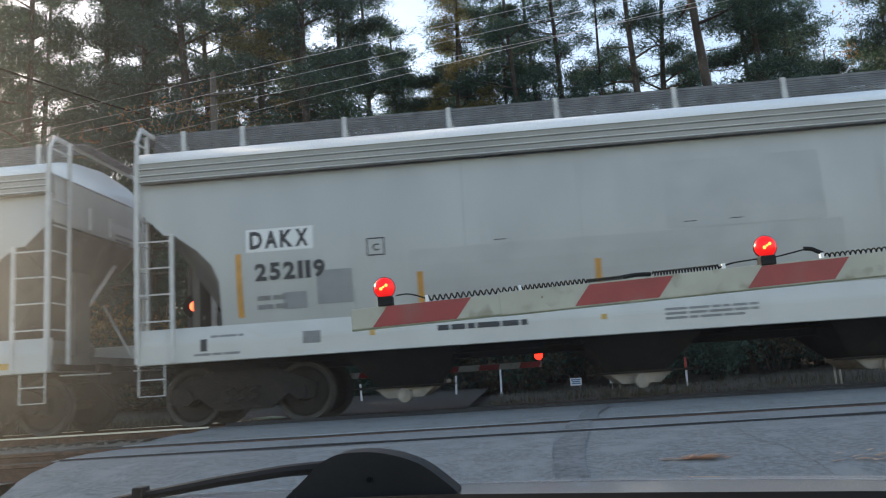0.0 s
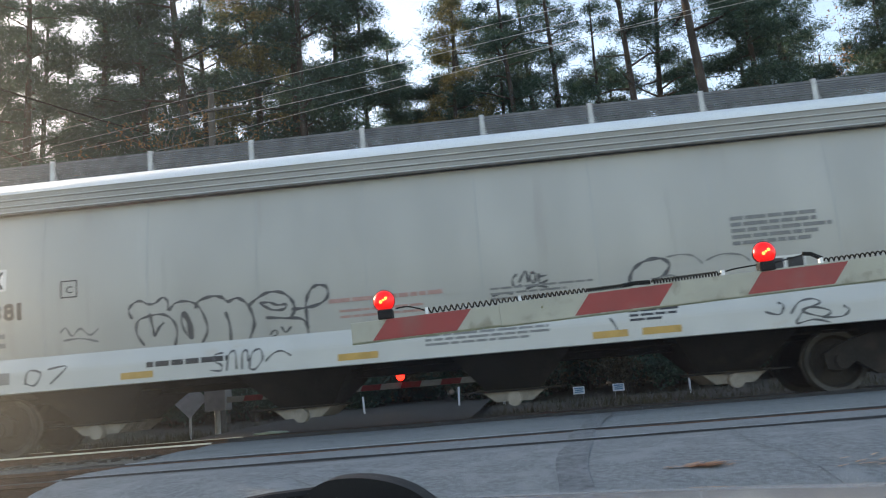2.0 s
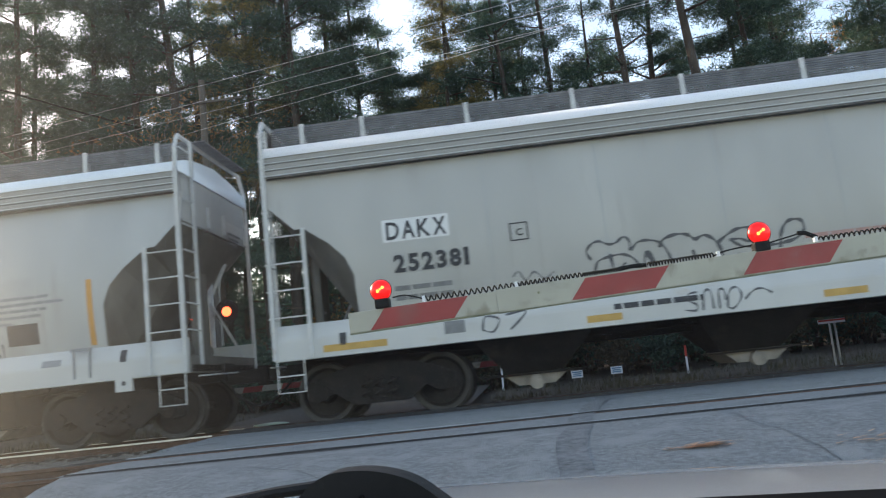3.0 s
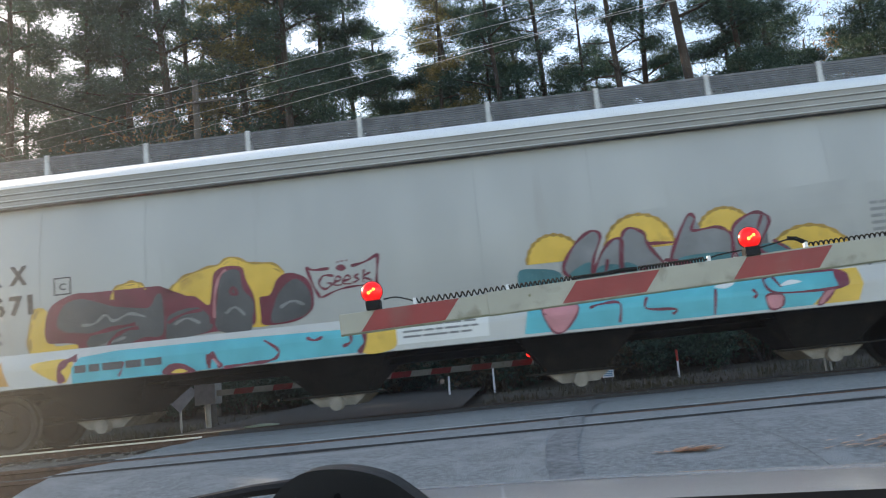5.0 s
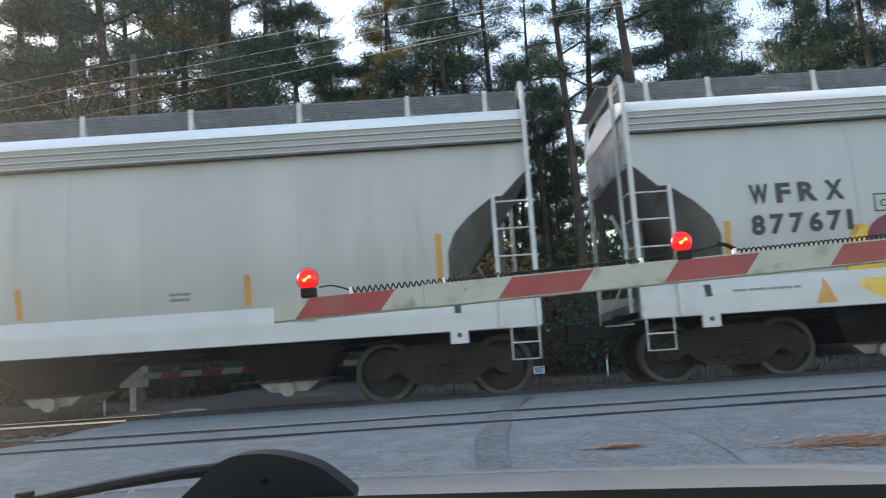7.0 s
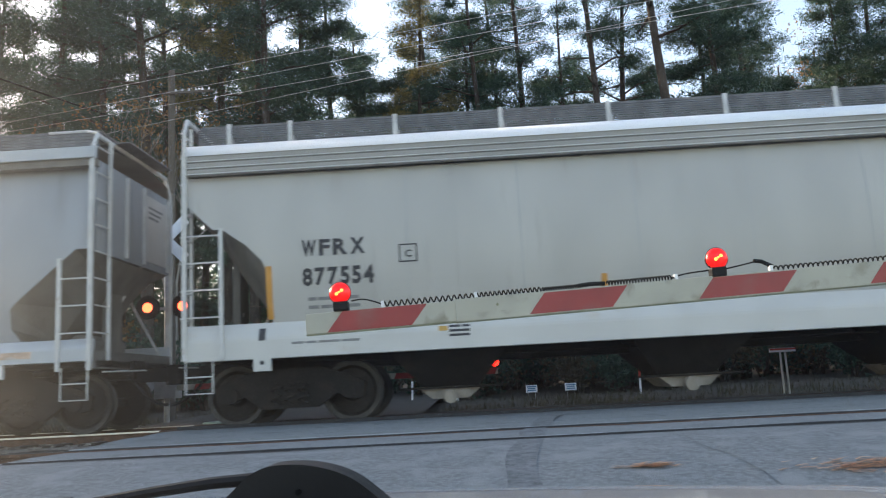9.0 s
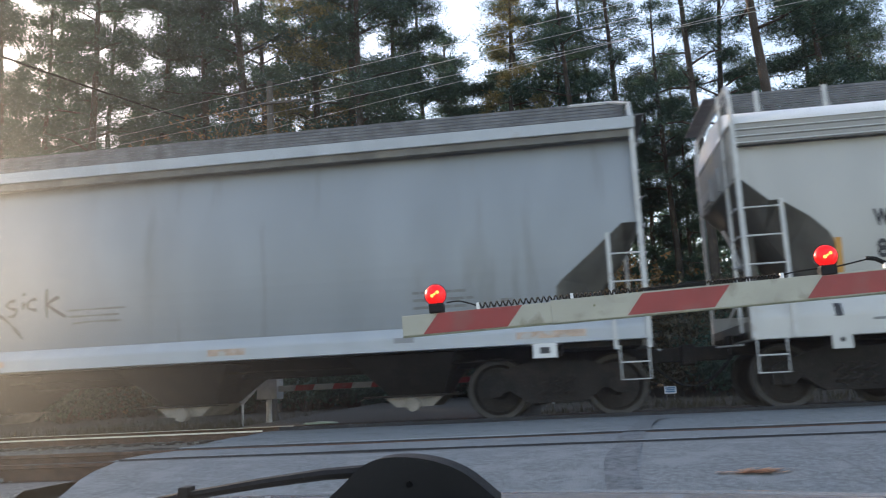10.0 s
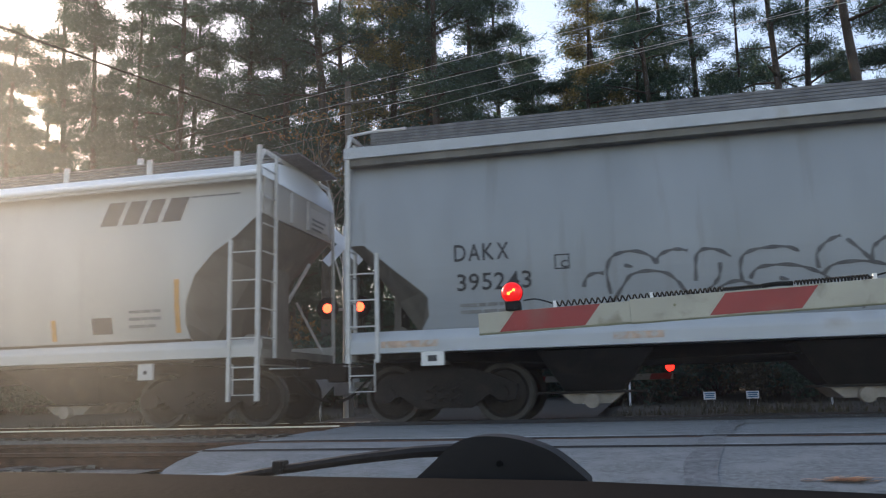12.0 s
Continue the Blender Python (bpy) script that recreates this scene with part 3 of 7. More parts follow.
def track(centre, name):
    line = holder(name, "railway track of steel rails on brown ballast", "railway track", kind="structure")
    for side in (-0.755, 0.755):
        y = centre + side
        bm = B()
        prof = [(-0.07, -0.17), (0.07, -0.17), (0.07, -0.155), (0.012, -0.14), (0.012, -0.04), (0.036, -0.03), (0.036, -0.004), (0.03, 0),
                (-0.03, 0), (-0.036, -0.004), (-0.036, -0.03), (-0.012, -0.04), (-0.012, -0.14), (-0.07, -0.155)]
        a = [bm.verts.new((-90, y + u, z - 0.002)) for u, z in prof]
        b = [bm.verts.new((90, y + u, z - 0.002)) for u, z in prof]
        for i in range(len(prof)):
            bm.faces.new((a[i], a[(i + 1) % len(prof)], b[(i + 1) % len(prof)], b[i]))
        rail = part("rail", bm, "rust", line, "rusty rail with a polished head")
        part("rail_head", box(B(), -4.9, 90, y - 0.029, y + 0.029, -0.006, 0.0005), "tar", rail)
        part("rail_head", box(B(), -90, -4.9, y - 0.037, y + 0.037, -0.022 if centre > 10 and side < 0 else -0.006, 0.001), "rail" if centre > 10 else "rust", rail, "worn rail head")
    bed = B()
    for x0, x1 in ((-90, road_edge(centre) - 0.25), (8.1, 90)):
        v = [bed.verts.new((x, centre + u, z)) for x in (x0, x1) for u, z in ((-2.3, -0.4), (-1.5, -0.15), (1.5, -0.15), (2.3, -0.4))]
        for i in range(3):
            bed.faces.new((v[i], v[i + 1], v[i + 5], v[i + 4]))
    part("ballast_bed", bed, "ballast", line, "brown crushed-stone ballast")
    tie = finish(box(B(), -0.11, 0.11, -1.3, 1.3, -0.1, 0.0), "tie", "tie", bevel=0.012)
    for k in range(44):
        x = -5.3 - 0.53 * k
        shared("tie", tie, line, pose(x, centre, -0.115, 0, 0, random.uniform(-1, 1)))
    return line


track(TRACK, "main_track")
track(NEAR_TRACK, "side_track")


def stones():
    """Loose ballast at the left of the deck, where it can be told apart."""
    bm, rnd = B(), random.Random(4)
    for _ in range(2600):
        x, y = -4.95 - abs(rnd.gauss(0, 5)), rnd.uniform(5.4, 16.0)
        r = rnd.uniform(0.015, 0.045)
        c = Vector((x, y, (-0.15 if min(abs(y - TRACK), abs(y - NEAR_TRACK)) < 1.6 else -0.22) + r * 0.3))
        vs = [bm.verts.new(c + Vector((math.cos(a) * r * rnd.uniform(0.7, 1.2), math.sin(a) * r * rnd.uniform(0.7, 1.2), h * r)))
              for h, a0 in ((0, 0), (0.7, 0.6)) for a in (a0, a0 + 2.1, a0 + 4.2)]
        for f in ((3, 4, 5), (0, 1, 4, 3), (1, 2, 5, 4), (2, 0, 3, 5)):
            bm.faces.new([vs[i] for i in f])
    thing("ballast_stones", bm, "stone", "loose brown ballast stones beside the rails", "gravel", kind="stuff")


stones()


def patch(name, centre, spread, count, mat, label, category, size=0.16, seed=1, height=None):
    """Fallen needles: many thin slivers lying on the road."""
    bm, rnd = B(), random.Random(seed)
    for _ in range(count):
        x, y = rnd.gauss(centre[0], spread[0]), rnd.gauss(centre[1], spread[1])
        a, d = rnd.uniform(-0.7, 0.7), rnd.uniform(0.4, 1) * size
        z = (height if height is not None else road_height(y)) + rnd.uniform(0.004, 0.014)
        dx, dy = math.cos(a) * d, math.sin(a) * d
        n = Vector((-dy, dx, 0)).normalized() * 0.009
        vs = [bm.verts.new(Vector((x, y, z)) + s) for s in (Vector((0, 0, 0)) - n, Vector((dx, dy, rnd.uniform(-0.004, 0.012))), n)]
        bm.faces.new(vs)
    return thing(name, bm, mat, label, category, kind="stuff")


patch("pine_straw", (1.03, 5.35), (0.075, 0.022), 75, "straw", "small patch of orange pine straw on asphalt", "pine straw")
patch("pine_straw", (2.42, 5.12), (0.23, 0.075), 300, "straw", "spread of orange pine straw on asphalt", "pine straw", seed=2)


def skid_mark():
    bm, prev = B(), None
    for k in range(50):
        y = 3.2 + k * 0.18
        x = 0.06 + 0.02 * math.sin(y * 3) + 0.030 * (y - 3.2) ** 1.6
        z = road_height(y) + 0.005 if y < 6.84 else 0.013
        pair = (bm.verts.new((x + 0.006 * math.sin(k * 0.7), y, z)), bm.verts.new((x + 0.21 + 0.008 * math.sin(k * 0.9), y, z)))
        if 6.8 < y < 7.15 or 8.35 < y < 8.6 or y > 12.3:
            prev = None
            continue
        if prev:
            bm.faces.new((prev[0], prev[1], pair[1], pair[0]))
        prev = pair
    thing("skid_mark", bm, "skid", "dark tyre mark across the asphalt", "tyre mark", kind="structure")
    bm, rnd = B(), random.Random(9)
    for x0, y0, n, dx in ((1.55, 6.6, 16, 0.03), (-2.2, 6.3, 14, 0.15), (2.8, 6.5, 14, 0.12)):
        x, y, prev = x0, y0, None
        for _ in range(n):
            w = rnd.uniform(0.002, 0.006)
            z = road_height(y) + 0.004
            pair = (bm.verts.new((x - w, y, z)), bm.verts.new((x + w, y + w, z)))
            if prev:
                bm.faces.new((prev[0], prev[1], pair[1], pair[0]))
            prev = pair
            x, y = x + dx + rnd.uniform(-0.05, 0.05), y - rnd.uniform(0.1, 0.2)
    thing("road_crack", bm, "skid", "dark sealed cracks in the asphalt", "crack", kind="structure")


skid_mark()


def grass():
    bm, rnd = B(), random.Random(5)
    for _ in range(15000):
        x, y = rnd.uniform(-14, 14), 15.6 + abs(rnd.gauss(0, 3.5))
        if -6.4 < x < -1.0 and rnd.random() < 0.93 or noise.noise(Vector((x * 0.5, y * 0.5, 2))) < -0.15:
            continue
        h, a = rnd.uniform(0.05, 0.26), rnd.uniform(0, 6.28)
        z = ground_height(x, y)
        d = Vector((math.cos(a), math.sin(a), 0)) * 0.012
        vs = [bm.verts.new(Vector((x, y, z)) - d), bm.verts.new(Vector((x, y, z)) + d),
              bm.verts.new(Vector((x + rnd.uniform(-0.08, 0.08), y + rnd.uniform(-0.08, 0.08), z + h)))]
        bm.faces.new(vs)
    thing("grass", bm, "grass", "thin dull green grass on the far verge", "grass", kind="stuff")


grass()


# ---------------------------------------------------------------- hopper cars
HALF = 1.6
SIDE = -HALF - 0.004
HOPPER_CUT = [(0.02, 3.34), (0.44, 2.93), (0.58, 2.93), (0.95, 2.66), (1.18, 2.42), (1.29, 2.15), (1.30, 1.50)]
SLATE_CUT = [(0.06, 2.76), (0.28, 2.76), (0.70, 2.40), (1.20, 1.99), (1.28, 1.90), (1.28, 1.62), (1.16, 1.44), (1.14, 1.28)]
ROUND_CUT = [(0.05, 3.46), (0.46, 3.08), (0.86, 2.82), (1.18, 2.47), (1.34, 2.05), (1.37, 1.72), (1.30, 1.45)]


def bulge(z):
    """How far the side draws in above and below its fullest height."""
    return 0.17 * ((z - 2.5) / 1.46) ** 2 if z > 2.5 else 0.155 * ((2.5 - z) / 1.1) ** 2


def curve_to_side(car):
    """Lay lettering, seams and sprayed shapes onto the curved side."""
    for ob in car.children:
        if ob.type == "MESH" and ob.name.startswith(("patch", "reporting_mark", "car_number", "stencil", "letter", "reflector", "dent", "graffiti",
                                                     "red_notice", "data_panel", "data_field", "repaint_patch", "logo_block", "seam")):
            bm = B()
            bm.from_mesh(ob.data)
            zs = [v.co.z for v in bm.verts]
            for k in range(1, 12):
                z = 1.3 + 0.22 * k
                if min(zs) < z < max(zs):
                    bmesh.ops.bisect_plane(bm, geom=bm.verts[:] + bm.edges[:] + bm.faces[:], plane_co=(0, 0, z), plane_no=(0, 0, 1))
            for v in bm.verts:
                v.co.y += bulge(v.co.z)
            bm.to_mesh(ob.data)
            bm.free()


SILLS = []


def draw_in(z, z0, z1):
    """The upper half of a side sill rolls inward."""
    u = max(0.0, (z - z0) / (z1 - z0) - 0.52) / 0.48
    return 0.13 * u ** 1.5


def curve_to_sill(sill, z0, z1):
    """Lay the stencils and sprayed shapes of a sill onto its rolled edge."""
    for ob in sill.children:
        if ob.name.startswith(("jacking_pad", "sill_bracket", "pad_hole")):
            continue
        bm = B()
        bm.from_mesh(ob.data)
        zs = [v.co.z for v in bm.verts]
        for k in range(4, 8):
            z = z0 + (z1 - z0) * k / 8
            if min(zs) < z < max(zs):
                bmesh.ops.bisect_plane(bm, geom=bm.verts[:] + bm.edges[:] + bm.faces[:], plane_co=(0, 0, z), plane_no=(0, 0, 1))
        for v in bm.verts:
            v.co.y += draw_in(v.co.z, z0, z1)
        bm.to_mesh(ob.data)
        bm.free()


def along(bm, profile, x0, x1):
    """A closed (y, z) profile pushed along the car."""
    a, b = [bm.verts.new((x0, y, z)) for y, z in profile], [bm.verts.new((x1, y, z)) for y, z in profile]
    n = len(profile)
    bm.faces.new(a)
    bm.faces.new(b[::-1])
    for i in range(n):
        bm.faces.new((a[i], a[(i + 1) % n], b[(i + 1) % n], b[i]))
    return bm


def hopper_body(car, length, cut, top, sill_top, paint):
    """Flat side sheets, cut away at the lower ends, closed by tapering slope sheets and an upper end wall."""
    n = len(cut)
    outline = [(0.0, top)] + cut + [(length - x, z) for x, z in reversed(cut)] + [(length, top)]
    for y, s in ((-HALF, 0.012), (HALF, -0.012)):
        bm = prism(B(), outline, y, y + s)
        for k in range(1, 16):
            z = 1.28 + (top - 1.28) * k / 16
            bmesh.ops.bisect_plane(bm, geom=bm.verts[:] + bm.edges[:] + bm.faces[:], plane_co=(0, 0, z), plane_no=(0, 0, 1))
        for v in bm.verts:
            v.co.y -= bulge(v.co.z) * (1 if y > 0 else -1)
        part("side_sheet", bm, paint, car)
    for mirror in (False, True):
        fx = (lambda x: length - x) if mirror else (lambda x: x)
        inner = [(0.02 + (cut[-1][0] + 0.15) * k / (n - 1), cut[0][1] - 0.06 + (cut[-1][1] - 0.3 - cut[0][1]) * k / (n - 1)) for k in range(n)]
        for y, w in ((-HALF + 0.014, -0.75), (HALF - 0.014, 0.75)):
            bm = B()
            a = [bm.verts.new((fx(x), y - bulge(z) * (1 if y > 0 else -1), z)) for x, z in cut]
            b = [bm.verts.new((fx(x), w, z)) for x, z in inner]
            for i in range(n - 1):
                bm.faces.new((a[i], a[i + 1], b[i + 1], b[i]))
            part("slope_sheet", bm, "slope", car, "recessed slope sheet with its shade in the dark grey")
        bm = B()
        c = [bm.verts.new((fx(x), -0.75, z)) for x, z in inner]
        d = [bm.verts.new((fx(x), 0.75, z)) for x, z in inner]
        for i in range(n - 1):
            bm.faces.new((c[i], c[i + 1], d[i + 1], d[i]))
        part("slope_sheet", bm, "slope", car, "recessed slope sheet with its shade in the dark grey")
        end = part("end_wall", box(B(), *sorted((fx(0.02), fx(0.05))), -HALF + 0.12, HALF - 0.12, cut[0][1] - 0.02, max(top, 4.05) + 0.02), paint, car)
        for y in (-0.42, 0.30, 1.40):
            part("end_rib", box(B(), *sorted((fx(-0.03), fx(0.018))), y - 0.03, y + 0.03, cut[0][1] + 0.02, top - 0.03), "ladder", end)
        # placard plate made paler to hold the brighter light on this part
        plate = part("end_plate", box(B(), *sorted((fx(0.004), fx(0.018))), 0.36, 1.34, cut[0][1] + 0.10, top - 0.12), "sill_white", end, "pale placard plate with the brighter light in its colour")
        for k in range(3):
            part("placard_line", box(B(), *sorted((fx(0.0), fx(0.004))), 0.5, 1.15 - 0.1 * k, top - 0.34 - 0.09 * k, top - 0.30 - 0.09 * k), "faded", plate)


def ladder(car, x, side, z0, z1, z2, width, first=1.62, step=0.405):
    """An end ladder: a tall stile, a short one and rungs. side is 1 where the car goes on to +x."""
    lad = part("ladder", box(B(), *sorted((x, x + side * 0.065)), -HALF - 0.06, -HALF + 0.005, z0, z1), "ladder", car, "grey steel end ladder")
    xs = x + side * width
    part("stile", box(B(), xs - 0.028, xs + 0.028, -HALF - 0.06, -HALF - 0.008, z0, z2), "ladder", lad)
    z = first
    while z < z2 - 0.02:
        part("rung", tube(B(), (x + side * 0.03, -HALF - 0.035, z), (xs, -HALF - 0.035, z), 0.013, n=6), "ladder", lad)
        z += step
    # stirrup step under the sill
    part("stirrup", pipe(B(), [(x + side * 0.05, -HALF - 0.03, 1.0), (x + side * 0.05, -HALF - 0.03, 0.52), (x + side * 0.45, -HALF - 0.03, 0.52),
                               (x + side * 0.45, -HALF - 0.03, 1.0)], 0.014), "ladder", lad)
    part("stirrup_rung", tube(B(), (x + side * 0.05, -HALF - 0.03, 0.76), (x + side * 0.45, -HALF - 0.03, 0.76), 0.012, n=6), "ladder", lad)


def wheelset_mesh():
    bm = B()
    for s in (-1, 1):
        y = 0.745 * s
        prof = [(0.0, 0.06), (0.11, 0.075), (0.16, 0.03), (0.34, 0.0), (0.385, 0.055), (0.455, 0.065), (0.457, -0.03), (0.485, -0.055), (0.48, -0.07), (0.39, -0.07), (0.34, -0.05), (0.0, -0.05)]
        rings = []
        for r, o in prof:
            rings.append([bm.verts.new((r * math.cos(2 * math.pi * i / 28), y + s * o, r * math.sin(2 * math.pi * i / 28))) for i in range(28)] if r else [bm.verts.new((0, y + s * o, 0))])
        for a, b in zip(rings, rings[1:]):
            for i in range(28):
                f = [a[i % len(a)], a[(i + 1) % len(a)], b[(i + 1) % len(b)], b[i % len(b)]]
                bm.faces.new(list(dict.fromkeys(f)))
    tube(bm, (0, -0.95, 0), (0, 0.95, 0), 0.07, n=10)
    me = finish(bm, "wheel", "wheelset", smooth=False)
    me.materials.append(M["tread"])
    for p in me.polygons:
        r = math.hypot(p.center.x, p.center.z)
        if 0.38 < r < 0.47:
            p.material_index = 1
    return me


WHEELSET = wheelset_mesh()
WHEELS = []


def truck(car, x):
    """A two-axle truck: side frames with springs, bolster, and rolling wheelsets."""
    body = part("truck", box(B(), x - 0.2, x + 0.2, -1.05, 1.05, 0.45, 0.68), "under", car, "grimy cast-steel truck darkened for shade")
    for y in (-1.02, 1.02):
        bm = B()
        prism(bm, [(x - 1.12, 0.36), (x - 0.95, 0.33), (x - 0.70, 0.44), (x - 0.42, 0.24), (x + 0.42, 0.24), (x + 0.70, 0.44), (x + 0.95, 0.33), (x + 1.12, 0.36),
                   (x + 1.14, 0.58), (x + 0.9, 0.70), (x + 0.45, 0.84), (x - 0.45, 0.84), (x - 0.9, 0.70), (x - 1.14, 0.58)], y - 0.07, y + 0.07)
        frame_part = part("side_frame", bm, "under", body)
        for k in (-0.2, 0, 0.2):
            pts = [(x + k + 0.07 * math.cos(a), y - 0.10 + 0.07 * math.sin(a) * 0.6, 0.30 + 0.022 * a) for a in [i * 0.7 for i in range(22)]]
            part("spring", pipe(B(), pts, 0.016, 5), "wheel", frame_part)
        for dx in (-0.89, 0.89):
            part("bearing_cap", tube(B(), (x + dx, y - 0.11, 0.46), (x + dx, y + 0.11, 0.46), 0.115, n=14), "under", frame_part)
            part("brake_beam", tube(B(), (x + dx * 0.5, y * 0.6, 0.30), (x + dx * 0.35, y * 0.6, 0.62), 0.03, n=6), "wheel", frame_part)
    for dx in (-0.89, 0.89):
        w = new("wheelset", WHEELSET)
        w.parent, w.location = car, (x + dx, 0, 0.459)
        WHEELS.append((w, x + dx))


def outlets(car, length, count, pitch):
    """Discharge hoppers between the trucks, with pale outlet gates."""
    for k in range(count):
        m, w = length / 2 + pitch * (k - (count - 1) / 2), 0.42
        c0, c1 = max(m - 1.05, 2.75), min(m + 1.05, length - 2.75)
        bm = B()
        t = [bm.verts.new(v) for v in ((c0 + 0.1, -1.25, 1.05), (c1 - 0.1, -1.25, 1.05), (c1 - 0.1, 1.25, 1.05), (c0 + 0.1, 1.25, 1.05))]
        d = [bm.verts.new(v) for v in ((m - w, -0.45, 0.42), (m + w, -0.45, 0.42), (m + w, 0.45, 0.42), (m - w, 0.45, 0.42))]
        bm.faces.new(d)
        for i in range(4):
            bm.faces.new((t[i], t[(i + 1) % 4], d[(i + 1) % 4], d[i]))
        hop = part("hopper", bm, "under", car, "grimy discharge hopper darkened for shade")
        part("outlet_gate", prism(B(), [(m - 0.50, 0.44), (m + 0.50, 0.44), (m + 0.28, 0.26), (m - 0.28, 0.26)], -0.72, 0.5), "outlet", hop, "dusty outlet gate")
        part("outlet_cap", tube(B(), (m, -0.86, 0.30), (m, -0.70, 0.30), 0.11, n=14), "outlet", hop)
        part("crossbar", tube(B(), (m - 0.8, -0.8, 0.43), (m + 0.8, -0.8, 0.43), 0.02, n=6), "under", hop)


def coupler(car, x, side):
    c = part("coupler", box(B(), *sorted((x, x - side * 0.62)), -0.1, 0.1, 0.76, 0.98), "under", car, "rusty knuckle coupler", bevel=0.02)
    part("knuckle", box(B(), *sorted((x - side * 0.56, x - side * 0.74)), -0.17, 0.17, 0.70, 1.02), "under", c, bevel=0.03)
    pts = [(x - side * u, -0.3, 0.86 - 0.48 * math.sin(math.pi * u / 1.3)) for u in [i * 0.65 / 7 for i in range(8)]]
    part("air_hose", pipe(B(), pts, 0.025), "cable", c)
    part("cut_lever", tube(B(), (x - side * 0.1, -1.45, 0.92), (x - side * 0.25, -0.2, 0.95), 0.014, n=6), "ladder", c)


def end_platform(car, x, side):
    p = part("end_platform", box(B(), *sorted((x, x + side * 1.25)), -1.45, 1.45, 1.0, 1.10), "under", car, "grimy end platform darkened for shade")
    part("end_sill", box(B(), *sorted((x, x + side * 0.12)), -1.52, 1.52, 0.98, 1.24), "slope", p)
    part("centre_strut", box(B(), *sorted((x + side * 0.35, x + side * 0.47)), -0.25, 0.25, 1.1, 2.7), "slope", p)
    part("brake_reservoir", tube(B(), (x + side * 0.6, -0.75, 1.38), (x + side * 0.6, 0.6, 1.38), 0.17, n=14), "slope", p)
    part("brace", tube(B(), (x + side * 0.1, 1.5, 1.1), (x + side * 0.75, 1.5, 2.3), 0.025, n=6), "ladder", p)
    part("diagonal", tube(B(), (x + side * 0.25, 0.95, 2.95), (x + side * 0.45, -0.1, 1.75), 0.035, n=6), "ladder", p)


def end_frame(car, x, side, top, first, step=0.405):
    """The frame round the car's end: far post, top rail across, and an end ladder beside the corner post."""
    rail = part("end_rail", pipe(B(), [(x + side * 0.03, -HALF - 0.03, 4.02), (x + side * 0.03, -HALF - 0.01, top - 0.22), (x + side * 0.03, -HALF + 0.12, top), (x + side * 0.03, HALF - 0.25, top),
                                       (x + side * 0.03, HALF - 0.02, top - 0.3), (x + side * 0.03, HALF + 0.02, 4.0), (x + side * 0.03, HALF + 0.02, 1.0)], 0.036), "ladder", car, "grey end rail over the car's end")
    part("inner_stile", box(B(), *sorted((x - side * 0.055, x - side * 0.01)), -1.16, -1.10, 1.1, top - 0.02), "ladder", rail)
    z = first
    while z < top - 0.2:
        part("end_rung", tube(B(), (x - side * 0.03, -HALF, z), (x - side * 0.03, -1.12, z), 0.013, n=6), "ladder", rail)
        z += step


def chassis(car, length, sill_mat, z0, z1, inset=1.45):
    front = [(-HALF - 0.02 + draw_in(z, z0, z1), z) for z in [z0 + (z1 - z0) * k / 12 for k in range(13)]]
    sill = part("side_sill", along(B(), [(-HALF - 0.012, z0 - 0.008)] + front + [(-HALF + 0.12, z1), (-HALF + 0.12, z0 - 0.008)], 0.02, length - 0.02), sill_mat, car,
                "side sill with stencilled data", smooth=False)
    SILLS.append((sill, z0, z1))
    part("far_sill", box(B(), 0.02, length - 0.02, HALF - 0.09, HALF + 0.02, z0, z1), sill_mat, car)
    part("centre_sill", box(B(), -0.05, length + 0.05, -0.22, 0.22, 0.82, 1.12), "under", car, "grimy centre sill darkened for shade")
    for x in (inset, length - inset):
        truck(car, x)
    for x, s in ((0.0, 1), (length, -1)):
        coupler(car, x, s)
        end_platform(car, x, s)
    part("brake_pipe", pipe(B(), [(1.5, -0.9, 0.95), (3.2, -0.9, 0.88), (length * 0.5, -0.9, 0.92), (length - 2, -0.9, 0.9)], 0.02), "under", car)
    return sill


